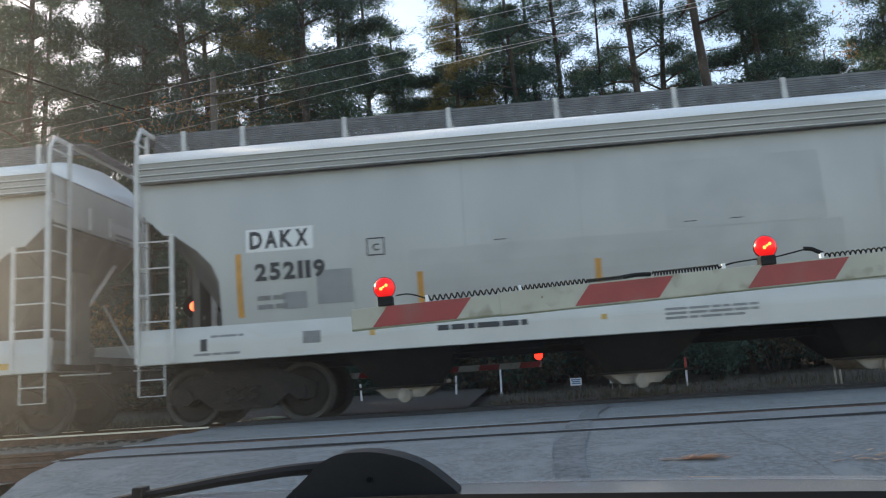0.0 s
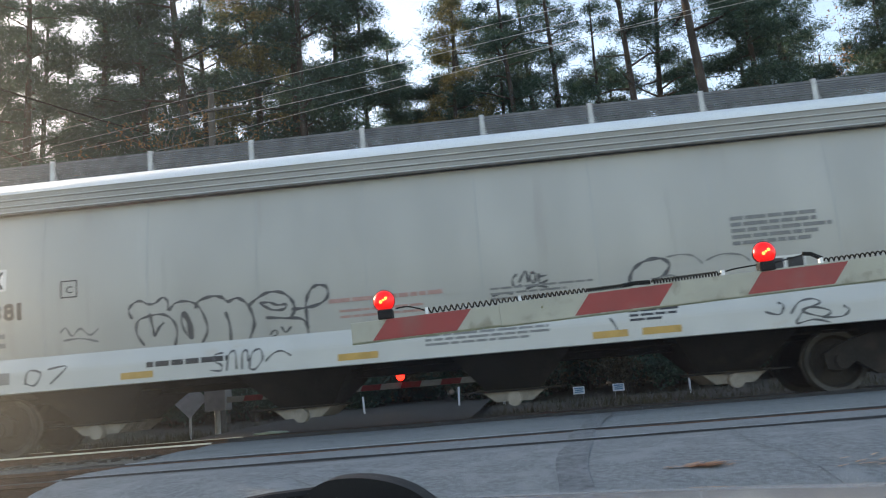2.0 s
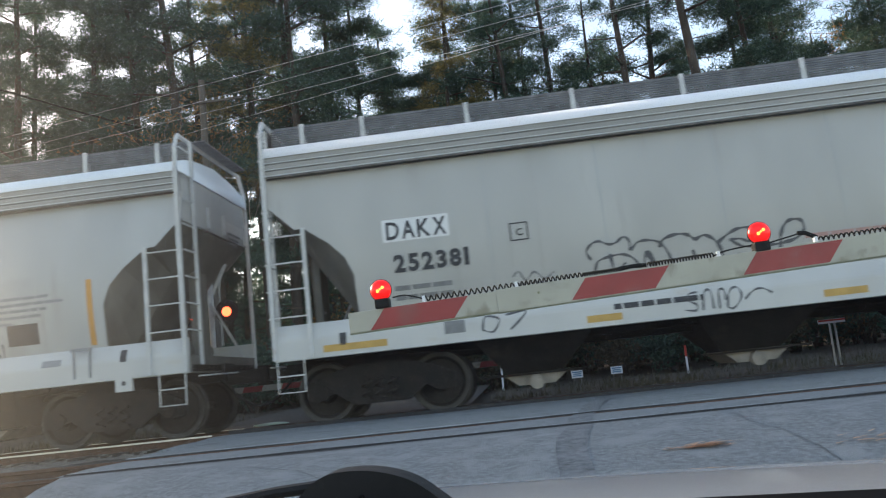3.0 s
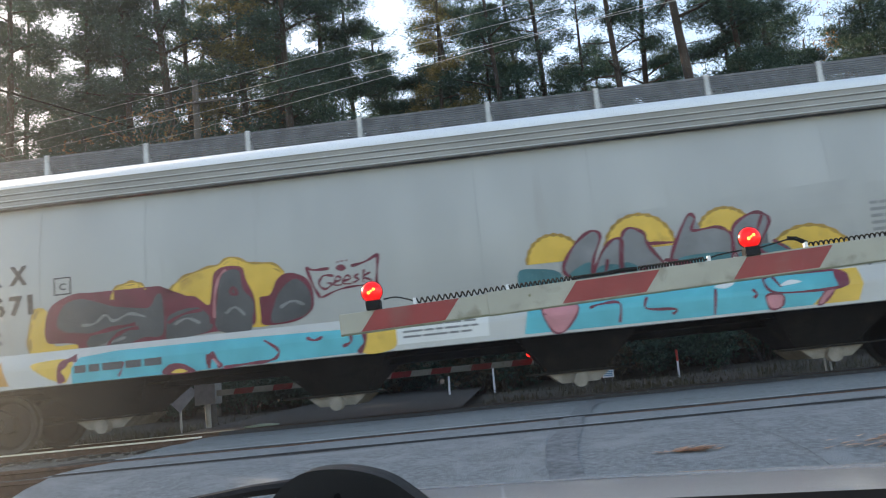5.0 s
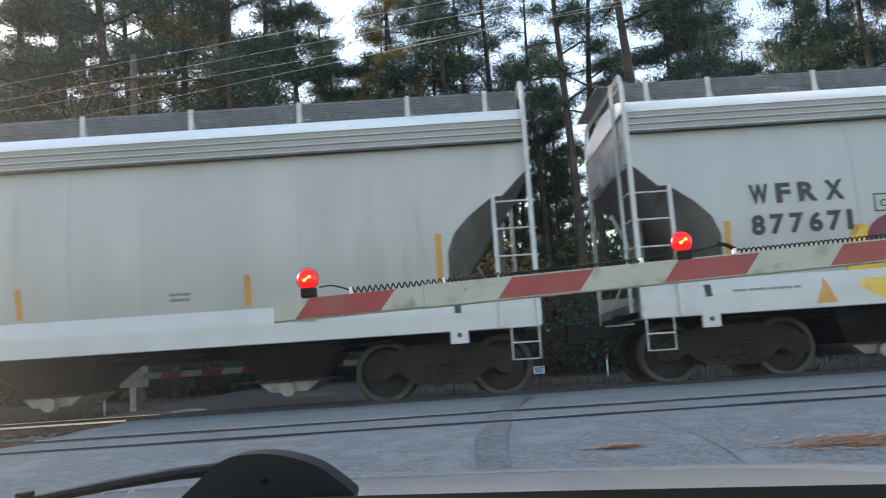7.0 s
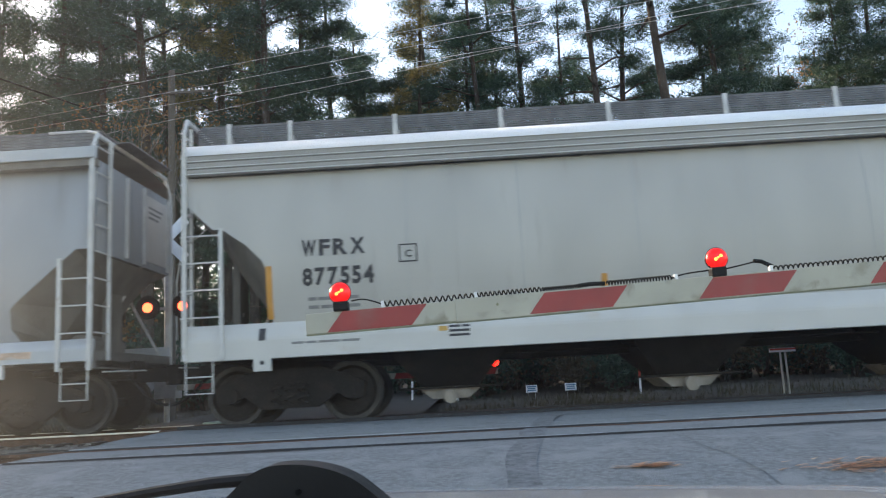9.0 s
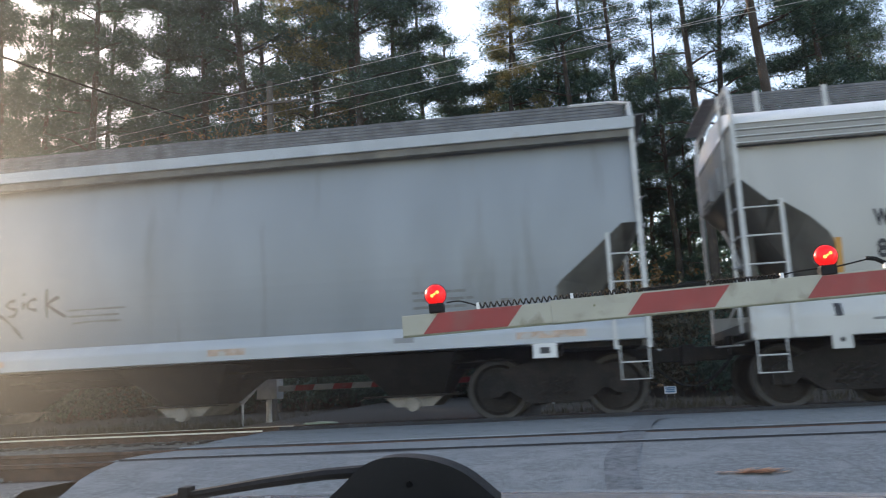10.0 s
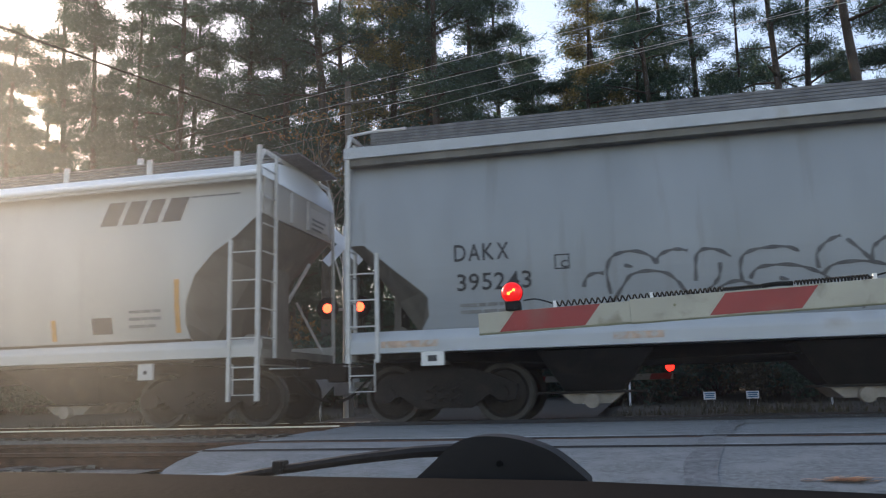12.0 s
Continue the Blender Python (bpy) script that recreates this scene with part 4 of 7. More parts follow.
def centre_flow_car(name, length, paint, label, tail=1.77):
    """A covered hopper with flat sides, a ribbed roof edge and a slatted roof walk on posts."""
    car = holder(name, label, "freight car", group="hopper cars of the passing train")
    hopper_body(car, length, HOPPER_CUT, 3.76, 1.5, paint)
    sill = chassis(car, length, "sill_white", 0.985, 1.505)
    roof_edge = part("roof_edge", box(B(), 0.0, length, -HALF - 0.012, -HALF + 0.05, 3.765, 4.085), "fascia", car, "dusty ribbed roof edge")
    # each rib's lit edge and shadow line laid on as a pale and a dark strip
    for z in (3.776, 3.872, 3.975):
        part("rib", tube(B(), (0.0, -HALF - 0.011, z + 0.018), (length, -HALF - 0.011, z + 0.018), 0.010, n=8), "ladder", roof_edge)
        part("groove", box(B(), 0.0, length, -HALF - 0.016, -HALF - 0.010, z - 0.010, z + 0.008), "slope", roof_edge)
    bm = B()
    prof = [(-HALF - 0.03, 4.075), (-HALF - 0.022, 4.13), (-1.575, 4.20), (-1.50, 4.255), (-1.38, 4.30), (-0.9, 4.40), (0, 4.48), (0.9, 4.40), (1.38, 4.30), (1.5, 4.255), (HALF + 0.02, 4.13), (HALF + 0.03, 4.075)]
    a, b = [bm.verts.new((0.0, y, z)) for y, z in prof], [bm.verts.new((length, y, z)) for y, z in prof]
    for i in range(len(prof) - 1):
        bm.faces.new((a[i], a[i + 1], b[i + 1], b[i]))
    bm.faces.new(a)
    bm.faces.new(b[::-1])
    part("roof", bm, "roof_skylit", car, "pale sky-lit roof sheet", smooth=True)
    walk_way = part("roof_walk", box(B(), 0.1, length - 0.1, -1.02, -0.42, 4.70, 4.72), "grating", car, "dark slatted roof walk")
    for k in range(9):
        z = 4.40 + 0.035 * k
        part("slat", box(B(), 0.05, length - 0.05, -1.03, -1.015, z, z + 0.024), "grating", walk_way)
    posts = [x for x in (0.55, 1.53, 3.20, 4.87, 6.56, 8.38) if x < length / 2] + [length - tail - 1.70 * k for k in range(5) if length - tail - 1.70 * k > 9.2] + [length - 0.55]
    for x in posts:
        post = part("roof_post", box(B(), x - 0.035, x + 0.035, -1.06, -1.03, 4.34, 4.735), "ladder", walk_way)
        part("post_brace", prism(B(), [(x - 0.012, 4.36), (x + 0.10, 4.36), (x + 0.012, 4.66)], -1.03, -1.02), "ladder", post)
    for x, s in ((0.0, 1), (length, -1)):
        ladder(car, x, s, 1.0, 4.1, 2.93, 0.58)
        end_frame(car, x, s, 4.68, 1.62)
        part("running_end", box(B(), *sorted((x + s * 0.1, x - s * 0.22)), -1.0, 1.0, 4.68, 4.70), "grating", car)
    return car, sill


def panel_seams(car, length, z0, z1, xs):
    for x in xs:
        part("seam", box(B(), x - 0.011, x + 0.011, SIDE - 0.0012, SIDE + 0.002, z0, z1), "patch_grey", car)


def reflector(car, x, z0, z1, w=0.09):
    part("reflector", box(B(), x - w / 2, x + w / 2, SIDE - 0.004, SIDE + 0.002, z0, z1), "orange", car, "upright orange reflector")


def strip(sill, x, w, z=1.05, h=0.10, mat="yellow_strip"):
    part("reflective_strip", box(B(), x, x + w, -HALF - 0.026, -HALF - 0.018, z, z + h), mat, sill, "faded yellow reflective strip")


def data_box(car, x, z, s=0.27):
    bm = B()
    for a in ((x, x + s, z - 0.02, z), (x, x + s, z - s, z - s + 0.02), (x, x + 0.02, z - s, z), (x + s - 0.02, x + s, z - s, z)):
        box(bm, a[0], a[1], SIDE - 0.003, SIDE, a[2], a[3])
    part("stencil_frame", bm, "ink", car)
    lettering("letter", "C", x + 0.09, z - 0.09, 0.10, 0.11, car, "ink", SIDE - 0.001, 0.02)


def sill_bars(sill, x, widths, z=1.32, h=0.035, mat="faded"):
    bars("stencil", x, z, widths, h, 0.03, sill, mat, -HALF - 0.022)


def jacking_pad(sill, x, mat):
    p = part("jacking_pad", box(B(), x - 0.13, x + 0.13, -HALF - 0.035, -HALF + 0.02, 0.80, 1.06), mat, sill, "jacking pad with a round hole")
    part("pad_hole", tube(B(), (x, -HALF - 0.037, 0.92), (x, -HALF - 0.03, 0.92), 0.035, n=12), "ink", p)


def black_oval(sill, x, z=1.22):
    part("slot", box(B(), x - 0.05, x + 0.05, -HALF - 0.026, -HALF - 0.018, z - 0.09, z + 0.09), "ink", sill)


# the leading car
car_a, sill_a = centre_flow_car("hopper_car", 18.6, "white_car", "pale grey covered hopper car with repainted patches and black lettering")
part("patch", box(B(), 1.72, 2.75, SIDE - 0.001, SIDE + 0.002, 2.56, 2.91), "patch_white", car_a)
lettering("reporting_mark", "DAKX", 1.78, 2.875, 0.90, 0.27, car_a, "ink", SIDE - 0.004, 0.038)
lettering("car_number", "252119", 1.85, 2.385, 1.07, 0.265, car_a, "ink", SIDE - 0.004, 0.042)
bars("stencil", 1.86, 1.90, [0.45, 0.45], 0.07, 0.06, car_a, "faded", SIDE - 0.002)
part("patch", box(B(), 2.25, 2.62, SIDE - 0.002, SIDE + 0.002, 1.68, 1.93), "patch_dark", car_a)
part("patch", box(B(), 2.78, 3.32, SIDE - 0.002, SIDE + 0.002, 1.72, 2.22), "patch_dark", car_a)
part("patch", box(B(), 4.2, 10.4, SIDE - 0.0005, SIDE + 0.002, 1.55, 2.42), "patch_grey", car_a)
part("patch", box(B(), 7.95, 10.2, SIDE - 0.0015, SIDE + 0.002, 2.43, 3.45), "patch_grey", car_a)
data_box(car_a, 3.56, 2.645)
for x, z0, z1 in ((1.60, 1.60, 2.55), (4.33, 1.60, 2.09), (6.93, 1.65, 2.09)):
    reflector(car_a, x, z0, z1)
for x, z in ((5.45, 2.47), (8.2, 2.52), (8.85, 2.52)):
    part("dent", box(B(), x, x + 0.18, SIDE - 0.004, SIDE, z, z + 0.012), "ink", car_a)
bars("builder_mark", 4.55, 1.28, [1.3], 0.08, 0.1, sill_a, "ink", -HALF - 0.022)
black_oval(sill_a, 1.05)
sill_bars(sill_a, 1.15, [0.5], 1.36)
sill_bars(sill_a, 0.9, [0.7], 1.1)
part("data_plate", box(B(), 2.55, 2.82, -HALF - 0.028, -HALF - 0.018, 1.15, 1.33), "faded", sill_a, bevel=0.004)
sill_bars(sill_a, 7.8, [1.3, 1.3, 1.1], 1.3)
strip(sill_a, 3.55, 0.08, 1.2, 0.08)
strip(sill_a, 6.9, 0.08, 1.2, 0.08)

# the second car, with line graffiti
LB = 17.5
car_b, sill_b = centre_flow_car("hopper_car", LB, "warm_car", "dusty cream covered hopper car with black line graffiti", 2.10)
part("patch", box(B(), 1.77, 2.77, SIDE - 0.001, SIDE + 0.002, 2.56, 2.90), "patch_white", car_b)
lettering("reporting_mark", "DAKX", 1.83, 2.86, 0.90, 0.27, car_b, "ink", SIDE - 0.004, 0.02)
lettering("car_number", "252381", 1.90, 2.36, 1.12, 0.265, car_b, "ink", SIDE - 0.004, 0.042)
bars("stencil", 1.88, 1.90, [0.85, 0.85], 0.07, 0.07, car_b, "faded", SIDE - 0.002)
data_box(car_b, 3.65, 2.63)
stroke("graffiti", [(4.77, 1.95), (4.72, 2.08), (4.8, 2.18), (4.91, 2.21), (5.04, 2.15), (5.15, 2.16), (5.26, 2.23), (5.34, 2.17), (5.34, 2.03)], 0.045, car_b, "spray_black", SIDE - 0.003, "thin black sprayed outline")
stroke("graffiti", [(4.92, 1.54), (4.82, 1.73), (4.86, 1.91), (5.03, 1.97), (5.24, 1.98), (5.39, 1.89), (5.45, 1.72), (5.39, 1.49)], 0.045, car_b, "spray_black", SIDE - 0.003, "thin black sprayed outline")
stroke("graffiti", [(5.05, 2.01), (5.08, 1.79), (5.1, 1.67), (5.17, 1.78), (5.26, 1.86)], 0.05, car_b, "spray_black", SIDE - 0.003, "thin black sprayed outline")
stroke("graffiti", [(5.35, 2.02), (5.46, 2.13), (5.64, 2.14), (5.79, 2.07), (5.89, 1.89), (5.92, 1.68), (5.81, 1.49)], 0.045, car_b, "spray_black", SIDE - 0.003, "thin black sprayed outline")
stroke("graffiti", [(5.57, 1.99), (5.63, 1.83), (5.67, 1.59)], 0.085, car_b, "spray_black", SIDE - 0.003, "thin black sprayed outline")
stroke("graffiti", [(5.57, 1.99), (5.53, 1.84), (5.59, 1.66), (5.67, 1.59), (5.69, 1.74), (5.63, 1.96)], 0.04, car_b, "spray_black", SIDE - 0.003, "thin black sprayed outline")
stroke("graffiti", [(5.76, 2.02), (5.83, 2.13), (6.03, 2.18), (6.18, 2.15), (6.27, 2.08), (6.41, 2.12), (6.54, 2.04), (6.62, 1.89), (6.64, 1.7), (6.54, 1.48)], 0.055, car_b, "spray_black", SIDE - 0.003, "thin black sprayed outline")
stroke("graffiti", [(6.22, 1.93), (6.27, 1.73), (6.26, 1.49)], 0.05, car_b, "spray_black", SIDE - 0.003, "thin black sprayed outline")
stroke("graffiti", [(6.57, 1.98), (6.73, 2.09), (6.9, 2.16), (7.1, 2.14), (7.24, 2.02), (7.28, 1.87), (7.21, 1.77)], 0.055, car_b, "spray_black", SIDE - 0.003, "thin black sprayed outline")
stroke("graffiti", [(6.75, 2.01), (6.9, 2.01), (7.02, 1.96), (7.15, 1.96), (7.11, 1.89), (6.93, 1.9), (6.77, 2.0)], 0.045, car_b, "spray_black", SIDE - 0.003, "thin black sprayed outline")
stroke("graffiti", [(6.83, 1.79), (7.1, 1.76), (7.36, 1.73), (7.44, 1.63), (7.45, 1.46)], 0.05, car_b, "spray_black", SIDE - 0.003, "thin black sprayed outline")
stroke("graffiti", [(7.23, 1.88), (7.43, 1.88), (7.66, 1.92), (7.79, 2.02), (7.78, 2.16), (7.66, 2.2), (7.55, 2.15), (7.47, 2.0), (7.45, 1.82), (7.46, 1.58)], 0.055, car_b, "spray_black", SIDE - 0.003, "thin black sprayed outline")
stroke("graffiti", [(6.87, 1.53), (6.94, 1.6), (6.98, 1.54), (6.9, 1.5)], 0.03, car_b, "spray_black", SIDE - 0.003, "thin black sprayed outline")
stroke("graffiti", [(7.05, 1.64), (7.11, 1.55), (7.2, 1.63)], 0.035, car_b, "spray_black", SIDE - 0.003, "thin black sprayed outline")
stroke("graffiti", [(12.23, 1.45), (12.21, 1.75), (12.25, 1.94), (12.35, 2.05), (12.53, 2.12), (12.71, 2.11), (12.8, 2.01), (12.7, 1.87), (12.53, 1.82)], 0.06, car_b, "spray_black", SIDE - 0.003, "thin black sprayed outline")
stroke("graffiti", [(12.77, 2.13), (12.97, 2.15), (13.15, 2.11), (13.27, 1.99)], 0.03, car_b, "faded", SIDE - 0.003, "faint grey sprayed line")
stroke("graffiti", [(13.32, 2.03), (13.54, 2.1), (13.8, 2.07), (13.93, 1.97)], 0.03, car_b, "faded", SIDE - 0.003, "faint grey sprayed line")
stroke("graffiti", [(12.56, 1.75), (12.67, 1.85), (12.87, 1.85), (12.93, 1.68)], 0.03, car_b, "faded", SIDE - 0.003, "faint grey sprayed line")
stroke("graffiti", [(13.15, 1.54), (13.22, 1.69), (13.39, 1.74), (13.56, 1.63), (13.67, 1.49)], 0.03, car_b, "faded", SIDE - 0.003, "faint grey sprayed line")
stroke("graffiti", [(10.61, 2.09), (10.54, 2.01), (10.56, 1.91), (10.66, 1.92)], 0.04, car_b, "spray_black", SIDE - 0.003, "thin black sprayed outline")
stroke("graffiti", [(10.63, 1.96), (10.74, 2.12), (10.76, 1.95)], 0.04, car_b, "spray_black", SIDE - 0.003, "thin black sprayed outline")
stroke("graffiti", [(10.82, 2.1), (10.88, 2.05), (10.85, 1.94), (10.79, 2.0), (10.82, 2.09)], 0.04, car_b, "spray_black", SIDE - 0.003, "thin black sprayed outline")
stroke("graffiti", [(10.93, 2.07), (10.93, 1.93), (11.05, 1.96)], 0.04, car_b, "spray_black", SIDE - 0.003, "thin black sprayed outline")
stroke("graffiti", [(10.92, 2.02), (11.04, 2.03)], 0.035, car_b, "spray_black", SIDE - 0.003, "thin black sprayed outline")
stroke("graffiti", [(10.22, 1.8), (10.38, 1.83), (10.53, 1.81)], 0.035, car_b, "spray_black", SIDE - 0.003, "thin black sprayed outline")
stroke("graffiti", [(10.72, 1.86), (10.88, 1.89), (11.04, 1.86)], 0.035, car_b, "spray_black", SIDE - 0.003, "thin black sprayed outline")
stroke("graffiti", [(3.62, 1.84), (3.71, 1.91), (3.8, 1.78), (3.94, 1.88), (4.08, 1.77), (4.23, 1.86)], 0.035, car_b, "faded", SIDE - 0.003, "faint grey sprayed line")
stroke("graffiti", [(3.66, 1.72), (3.94, 1.73), (4.21, 1.66)], 0.035, car_b, "faded", SIDE - 0.003, "faint grey sprayed line")
stroke("graffiti", [(6.18, 1.32), (6.06, 1.3), (6.04, 1.21), (6.15, 1.14), (6.13, 1.06), (5.98, 1.08)], 0.035, sill_b, "spray_black", -HALF - 0.024, "small black sprayed tag")
stroke("graffiti", [(6.23, 1.05), (6.27, 1.29), (6.36, 1.32), (6.38, 1.06)], 0.035, sill_b, "spray_black", -HALF - 0.024, "small black sprayed tag")
stroke("graffiti", [(6.46, 1.05), (6.48, 1.3), (6.55, 1.31), (6.56, 1.16)], 0.035, sill_b, "spray_black", -HALF - 0.024, "small black sprayed tag")
stroke("graffiti", [(6.57, 1.06), (6.62, 1.27), (6.73, 1.33), (6.78, 1.19), (6.66, 1.04), (6.57, 1.06)], 0.035, sill_b, "spray_black", -HALF - 0.024, "small black sprayed tag")
stroke("graffiti", [(6.82, 1.14), (6.95, 1.25), (7.08, 1.27), (7.21, 1.19)], 0.035, sill_b, "spray_black", -HALF - 0.024, "small black sprayed tag")
stroke("graffiti", [(14.02, 1.22), (14.21, 1.17), (14.28, 1.29), (14.21, 1.34)], 0.035, sill_b, "spray_black", -HALF - 0.024, "small black sprayed tag")
stroke("graffiti", [(14.36, 1.16), (14.5, 1.32), (14.7, 1.35), (14.77, 1.28), (14.52, 1.2), (14.78, 1.09), (14.9, 1.16), (14.61, 1.23), (14.42, 1.03), (14.66, 1.06), (14.88, 1.0)], 0.035, sill_b, "spray_black", -HALF - 0.024, "small black sprayed tag")
stroke("graffiti", [(14.77, 1.08), (15.04, 1.07), (15.15, 1.15), (15.08, 1.22)], 0.035, sill_b, "spray_black", -HALF - 0.024, "small black sprayed tag")
stroke("graffiti", [(11.87, 1.33), (11.94, 1.19), (11.98, 1.05)], 0.035, sill_b, "spray_black", -HALF - 0.024, "small black sprayed tag")
for pts in ([(3.1, 1.1), (3.15, 1.3), (3.35, 1.25), (3.25, 1.08), (3.1, 1.12)], [(3.45, 1.3), (3.75, 1.32), (3.5, 1.08)]):
    stroke("graffiti", pts, 0.035, sill_b, "spray_black", -HALF - 0.024, "small black sprayed tag")
bars("red_notice", 7.8, 1.97, [1.7], 0.06, 0.05, car_b, "red_ink", SIDE - 0.002, "faded red stencil line")
bars("red_notice", 7.95, 1.80, [1.3, 1.3], 0.035, 0.05, car_b, "red_ink", SIDE - 0.002)
bars("stencil", 13.72, 2.62, [1.2, 1.2, 1.4, 1.2, 1.1], 0.055, 0.035, car_b, "faded", SIDE - 0.002)
bars("stencil", 10.2, 1.92, [1.5, 1.1, 0.9], 0.03, 0.045, car_b, "faded", SIDE - 0.002)
part("data_panel", box(B(), 14.12, 14.70, SIDE - 0.002, SIDE + 0.002, 1.68, 2.0), "patch_white", car_b)
for x in (14.16, 14.44):
    part("data_field", box(B(), x, x + 0.23, SIDE - 0.004, SIDE, 1.72, 1.97), "ink", car_b)
bars("builder_mark", 5.0, 1.28, [1.25], 0.08, 0.1, sill_b, "ink", -HALF - 0.022)
for x, w in ((0.75, 0.95), (4.6, 0.5), (7.9, 0.6), (11.6, 0.5), (12.3, 0.55), (15.9, 1.0)):
    strip(sill_b, x, w)
sill_bars(sill_b, 9.2, [1.8, 1.8, 1.5], 1.32)
sill_bars(sill_b, 12.15, [0.7, 0.7, 0.5], 1.42, mat="ink")
black_oval(sill_b, 1.05)
black_oval(sill_b, LB - 1.2, 1.3)
part("data_plate", box(B(), 2.55, 2.85, -HALF - 0.028, -HALF - 0.018, 1.12, 1.30), "faded", sill_b, bevel=0.004)

# the third car, with colour graffiti
LC = 19.0
car_c, sill_c = centre_flow_car("hopper_car", LC, "white_car", "pale grey covered hopper car with yellow, grey and cyan graffiti")
lettering("reporting_mark", "WFRX", 1.76, 2.85, 1.40, 0.30, car_c, "ink", SIDE - 0.004, 0.042, 0.72)
lettering("car_number", "877671", 1.74, 2.39, 1.50, 0.30, car_c, "ink", SIDE - 0.004, 0.042, 0.76)
bars("stencil", 1.85, 1.86, [0.85, 0.85], 0.06, 0.07, car_c, "faded", SIDE - 0.002)
data_box(car_c, 3.58, 2.60)
reflector(car_c, 1.38, 1.55, 2.33)
reflector(car_c, LC - 1.50, 1.55, 2.55)


def sunny_piece():
    """A second sprayed piece: four yellow suns, letters from grey to teal, and a cyan band with an arrow along the sill."""
    y, ys = SIDE - 0.002, -HALF - 0.023
    blob("repaint_patch", [(12.1, 1.53), (12.1, 2.62), (15.44, 2.76), (15.44, 1.53)], car_c, "patch_grey", SIDE - 0.0005, "faint grey repaint patch", smooth=False)

    def sun_disc(x, z, r, low, holder_part, at):
        arc = [(x + r * math.cos(a), z + r * math.sin(a)) for a in [math.pi * (low + (1 - 2 * low) * k / 14) for k in range(15)]]
        blob("graffiti_sun", arc, holder_part, "spray_yellow", at, "yellow sprayed sun", smooth=False)
        stroke("graffiti_rim", arc, 0.06, holder_part, "spray_ochre", at - 0.002, "ochre sprayed rim")

    sun_disc(11.15, 2.02, 0.40, 0.0, car_c, y)
    sun_disc(12.39, 2.08, 0.50, 0.0, car_c, y)
    sun_disc(13.62, 2.14, 0.40, 0.0, car_c, y)
    sun_disc(14.75, 1.50, 0.66, 0.02, car_c, y)
    for pts in ([(11.26, 1.91), (11.46, 2.24), (11.71, 2.41), (11.84, 2.32), (11.71, 2.00), (11.61, 1.58), (11.41, 1.73)],
                [(11.64, 1.58), (11.81, 2.04), (12.01, 2.25), (12.14, 2.21), (12.11, 1.90), (12.06, 1.55)],
                [(12.11, 1.57), (12.11, 2.16), (12.24, 2.39), (12.46, 2.30), (12.51, 2.11), (12.81, 1.72), (13.11, 1.50), (12.81, 1.51), (12.56, 1.70), (12.36, 1.77), (12.34, 1.56)],
                [(12.81, 1.87), (13.09, 2.45), (13.21, 2.44), (13.16, 2.26), (13.51, 2.27), (13.69, 2.12), (13.66, 1.77), (13.51, 1.55), (13.21, 1.55), (13.09, 1.79)],
                [(13.71, 2.20), (13.96, 2.40), (14.16, 2.40), (14.24, 2.26), (14.06, 1.92), (14.21, 1.75), (13.96, 1.64), (13.76, 1.75)]):
        blob("graffiti_letter", pts, car_c, "spray_mid", y - 0.003, "grey sprayed letter shape")
        stroke("graffiti_outline", pts, 0.055, car_c, "spray_maroon", y - 0.0085, "maroon sprayed outline", closed=True)
    for pts in ([(11.34, 1.82), (11.66, 1.96), (11.64, 1.58), (11.41, 1.71)],
                [(11.66, 1.63), (11.79, 1.89), (12.11, 1.85), (12.06, 1.56)],
                [(12.14, 1.58), (12.14, 1.90), (12.36, 1.80), (12.34, 1.57)],
                [(12.66, 1.73), (12.81, 1.64), (13.11, 1.50), (12.81, 1.52)],
                [(12.89, 1.86), (13.11, 1.91), (13.66, 1.89), (13.61, 1.72), (13.49, 1.57), (13.21, 1.56), (13.09, 1.79)],
                [(13.74, 1.83), (14.06, 1.95), (14.41, 1.93), (14.56, 1.71), (14.16, 1.71), (13.96, 1.64)],
                [(10.61, 1.93), (10.86, 1.95), (11.21, 1.86), (11.21, 1.58), (10.66, 1.62)]):
        blob("graffiti_fade", pts, car_c, "spray_teal", y - 0.006, "teal sprayed fade")
    for pts in ([(11.91, 1.98), (11.86, 1.73), (11.91, 1.54)],
                [(12.41, 1.82), (12.61, 1.56), (12.81, 1.52)],
                [(13.14, 1.78), (13.16, 1.65), (13.36, 1.47)],
                [(14.16, 2.40), (14.04, 2.10), (14.06, 1.97)],
                [(12.51, 2.14), (12.86, 2.12)],
                [(12.71, 1.88), (12.91, 1.86)],
                [(14.26, 2.00), (14.46, 1.85), (14.56, 1.71)],
                [(13.76, 1.75), (13.86, 1.59), (13.66, 1.50)]):
        stroke("graffiti_outline", pts, 0.05, car_c, "spray_maroon", y - 0.0105, "maroon sprayed line")
    blob("graffiti_base", [(10.7, 1.53), (10.8, 1.60), (11.6, 1.58), (12.6, 1.62), (13.2, 1.58), (14.0, 1.66), (14.6, 1.60), (14.9, 1.53)], car_c, "spray_cyan", y - 0.0045, "cyan sprayed base", smooth=False)
    blob("graffiti_end", [(14.0, 1.02), (14.2, 1.49), (15.36, 1.49), (15.38, 1.25), (15.28, 1.02)], sill_c, "spray_yellow", ys, "yellow sprayed patch", smooth=False)
    blob("graffiti_band", [(10.6, 1.02), (10.7, 1.48), (12.0, 1.495), (14.1, 1.495), (14.75, 1.40), (14.85, 1.2), (14.65, 1.02), (13.0, 1.015)], sill_c, "spray_cyan", ys - 0.002, "cyan sprayed band", smooth=False)
    arrow = [(14.05, 1.42), (14.2, 1.49), (15.05, 1.485), (15.18, 1.36), (15.05, 1.23), (14.2, 1.24)]
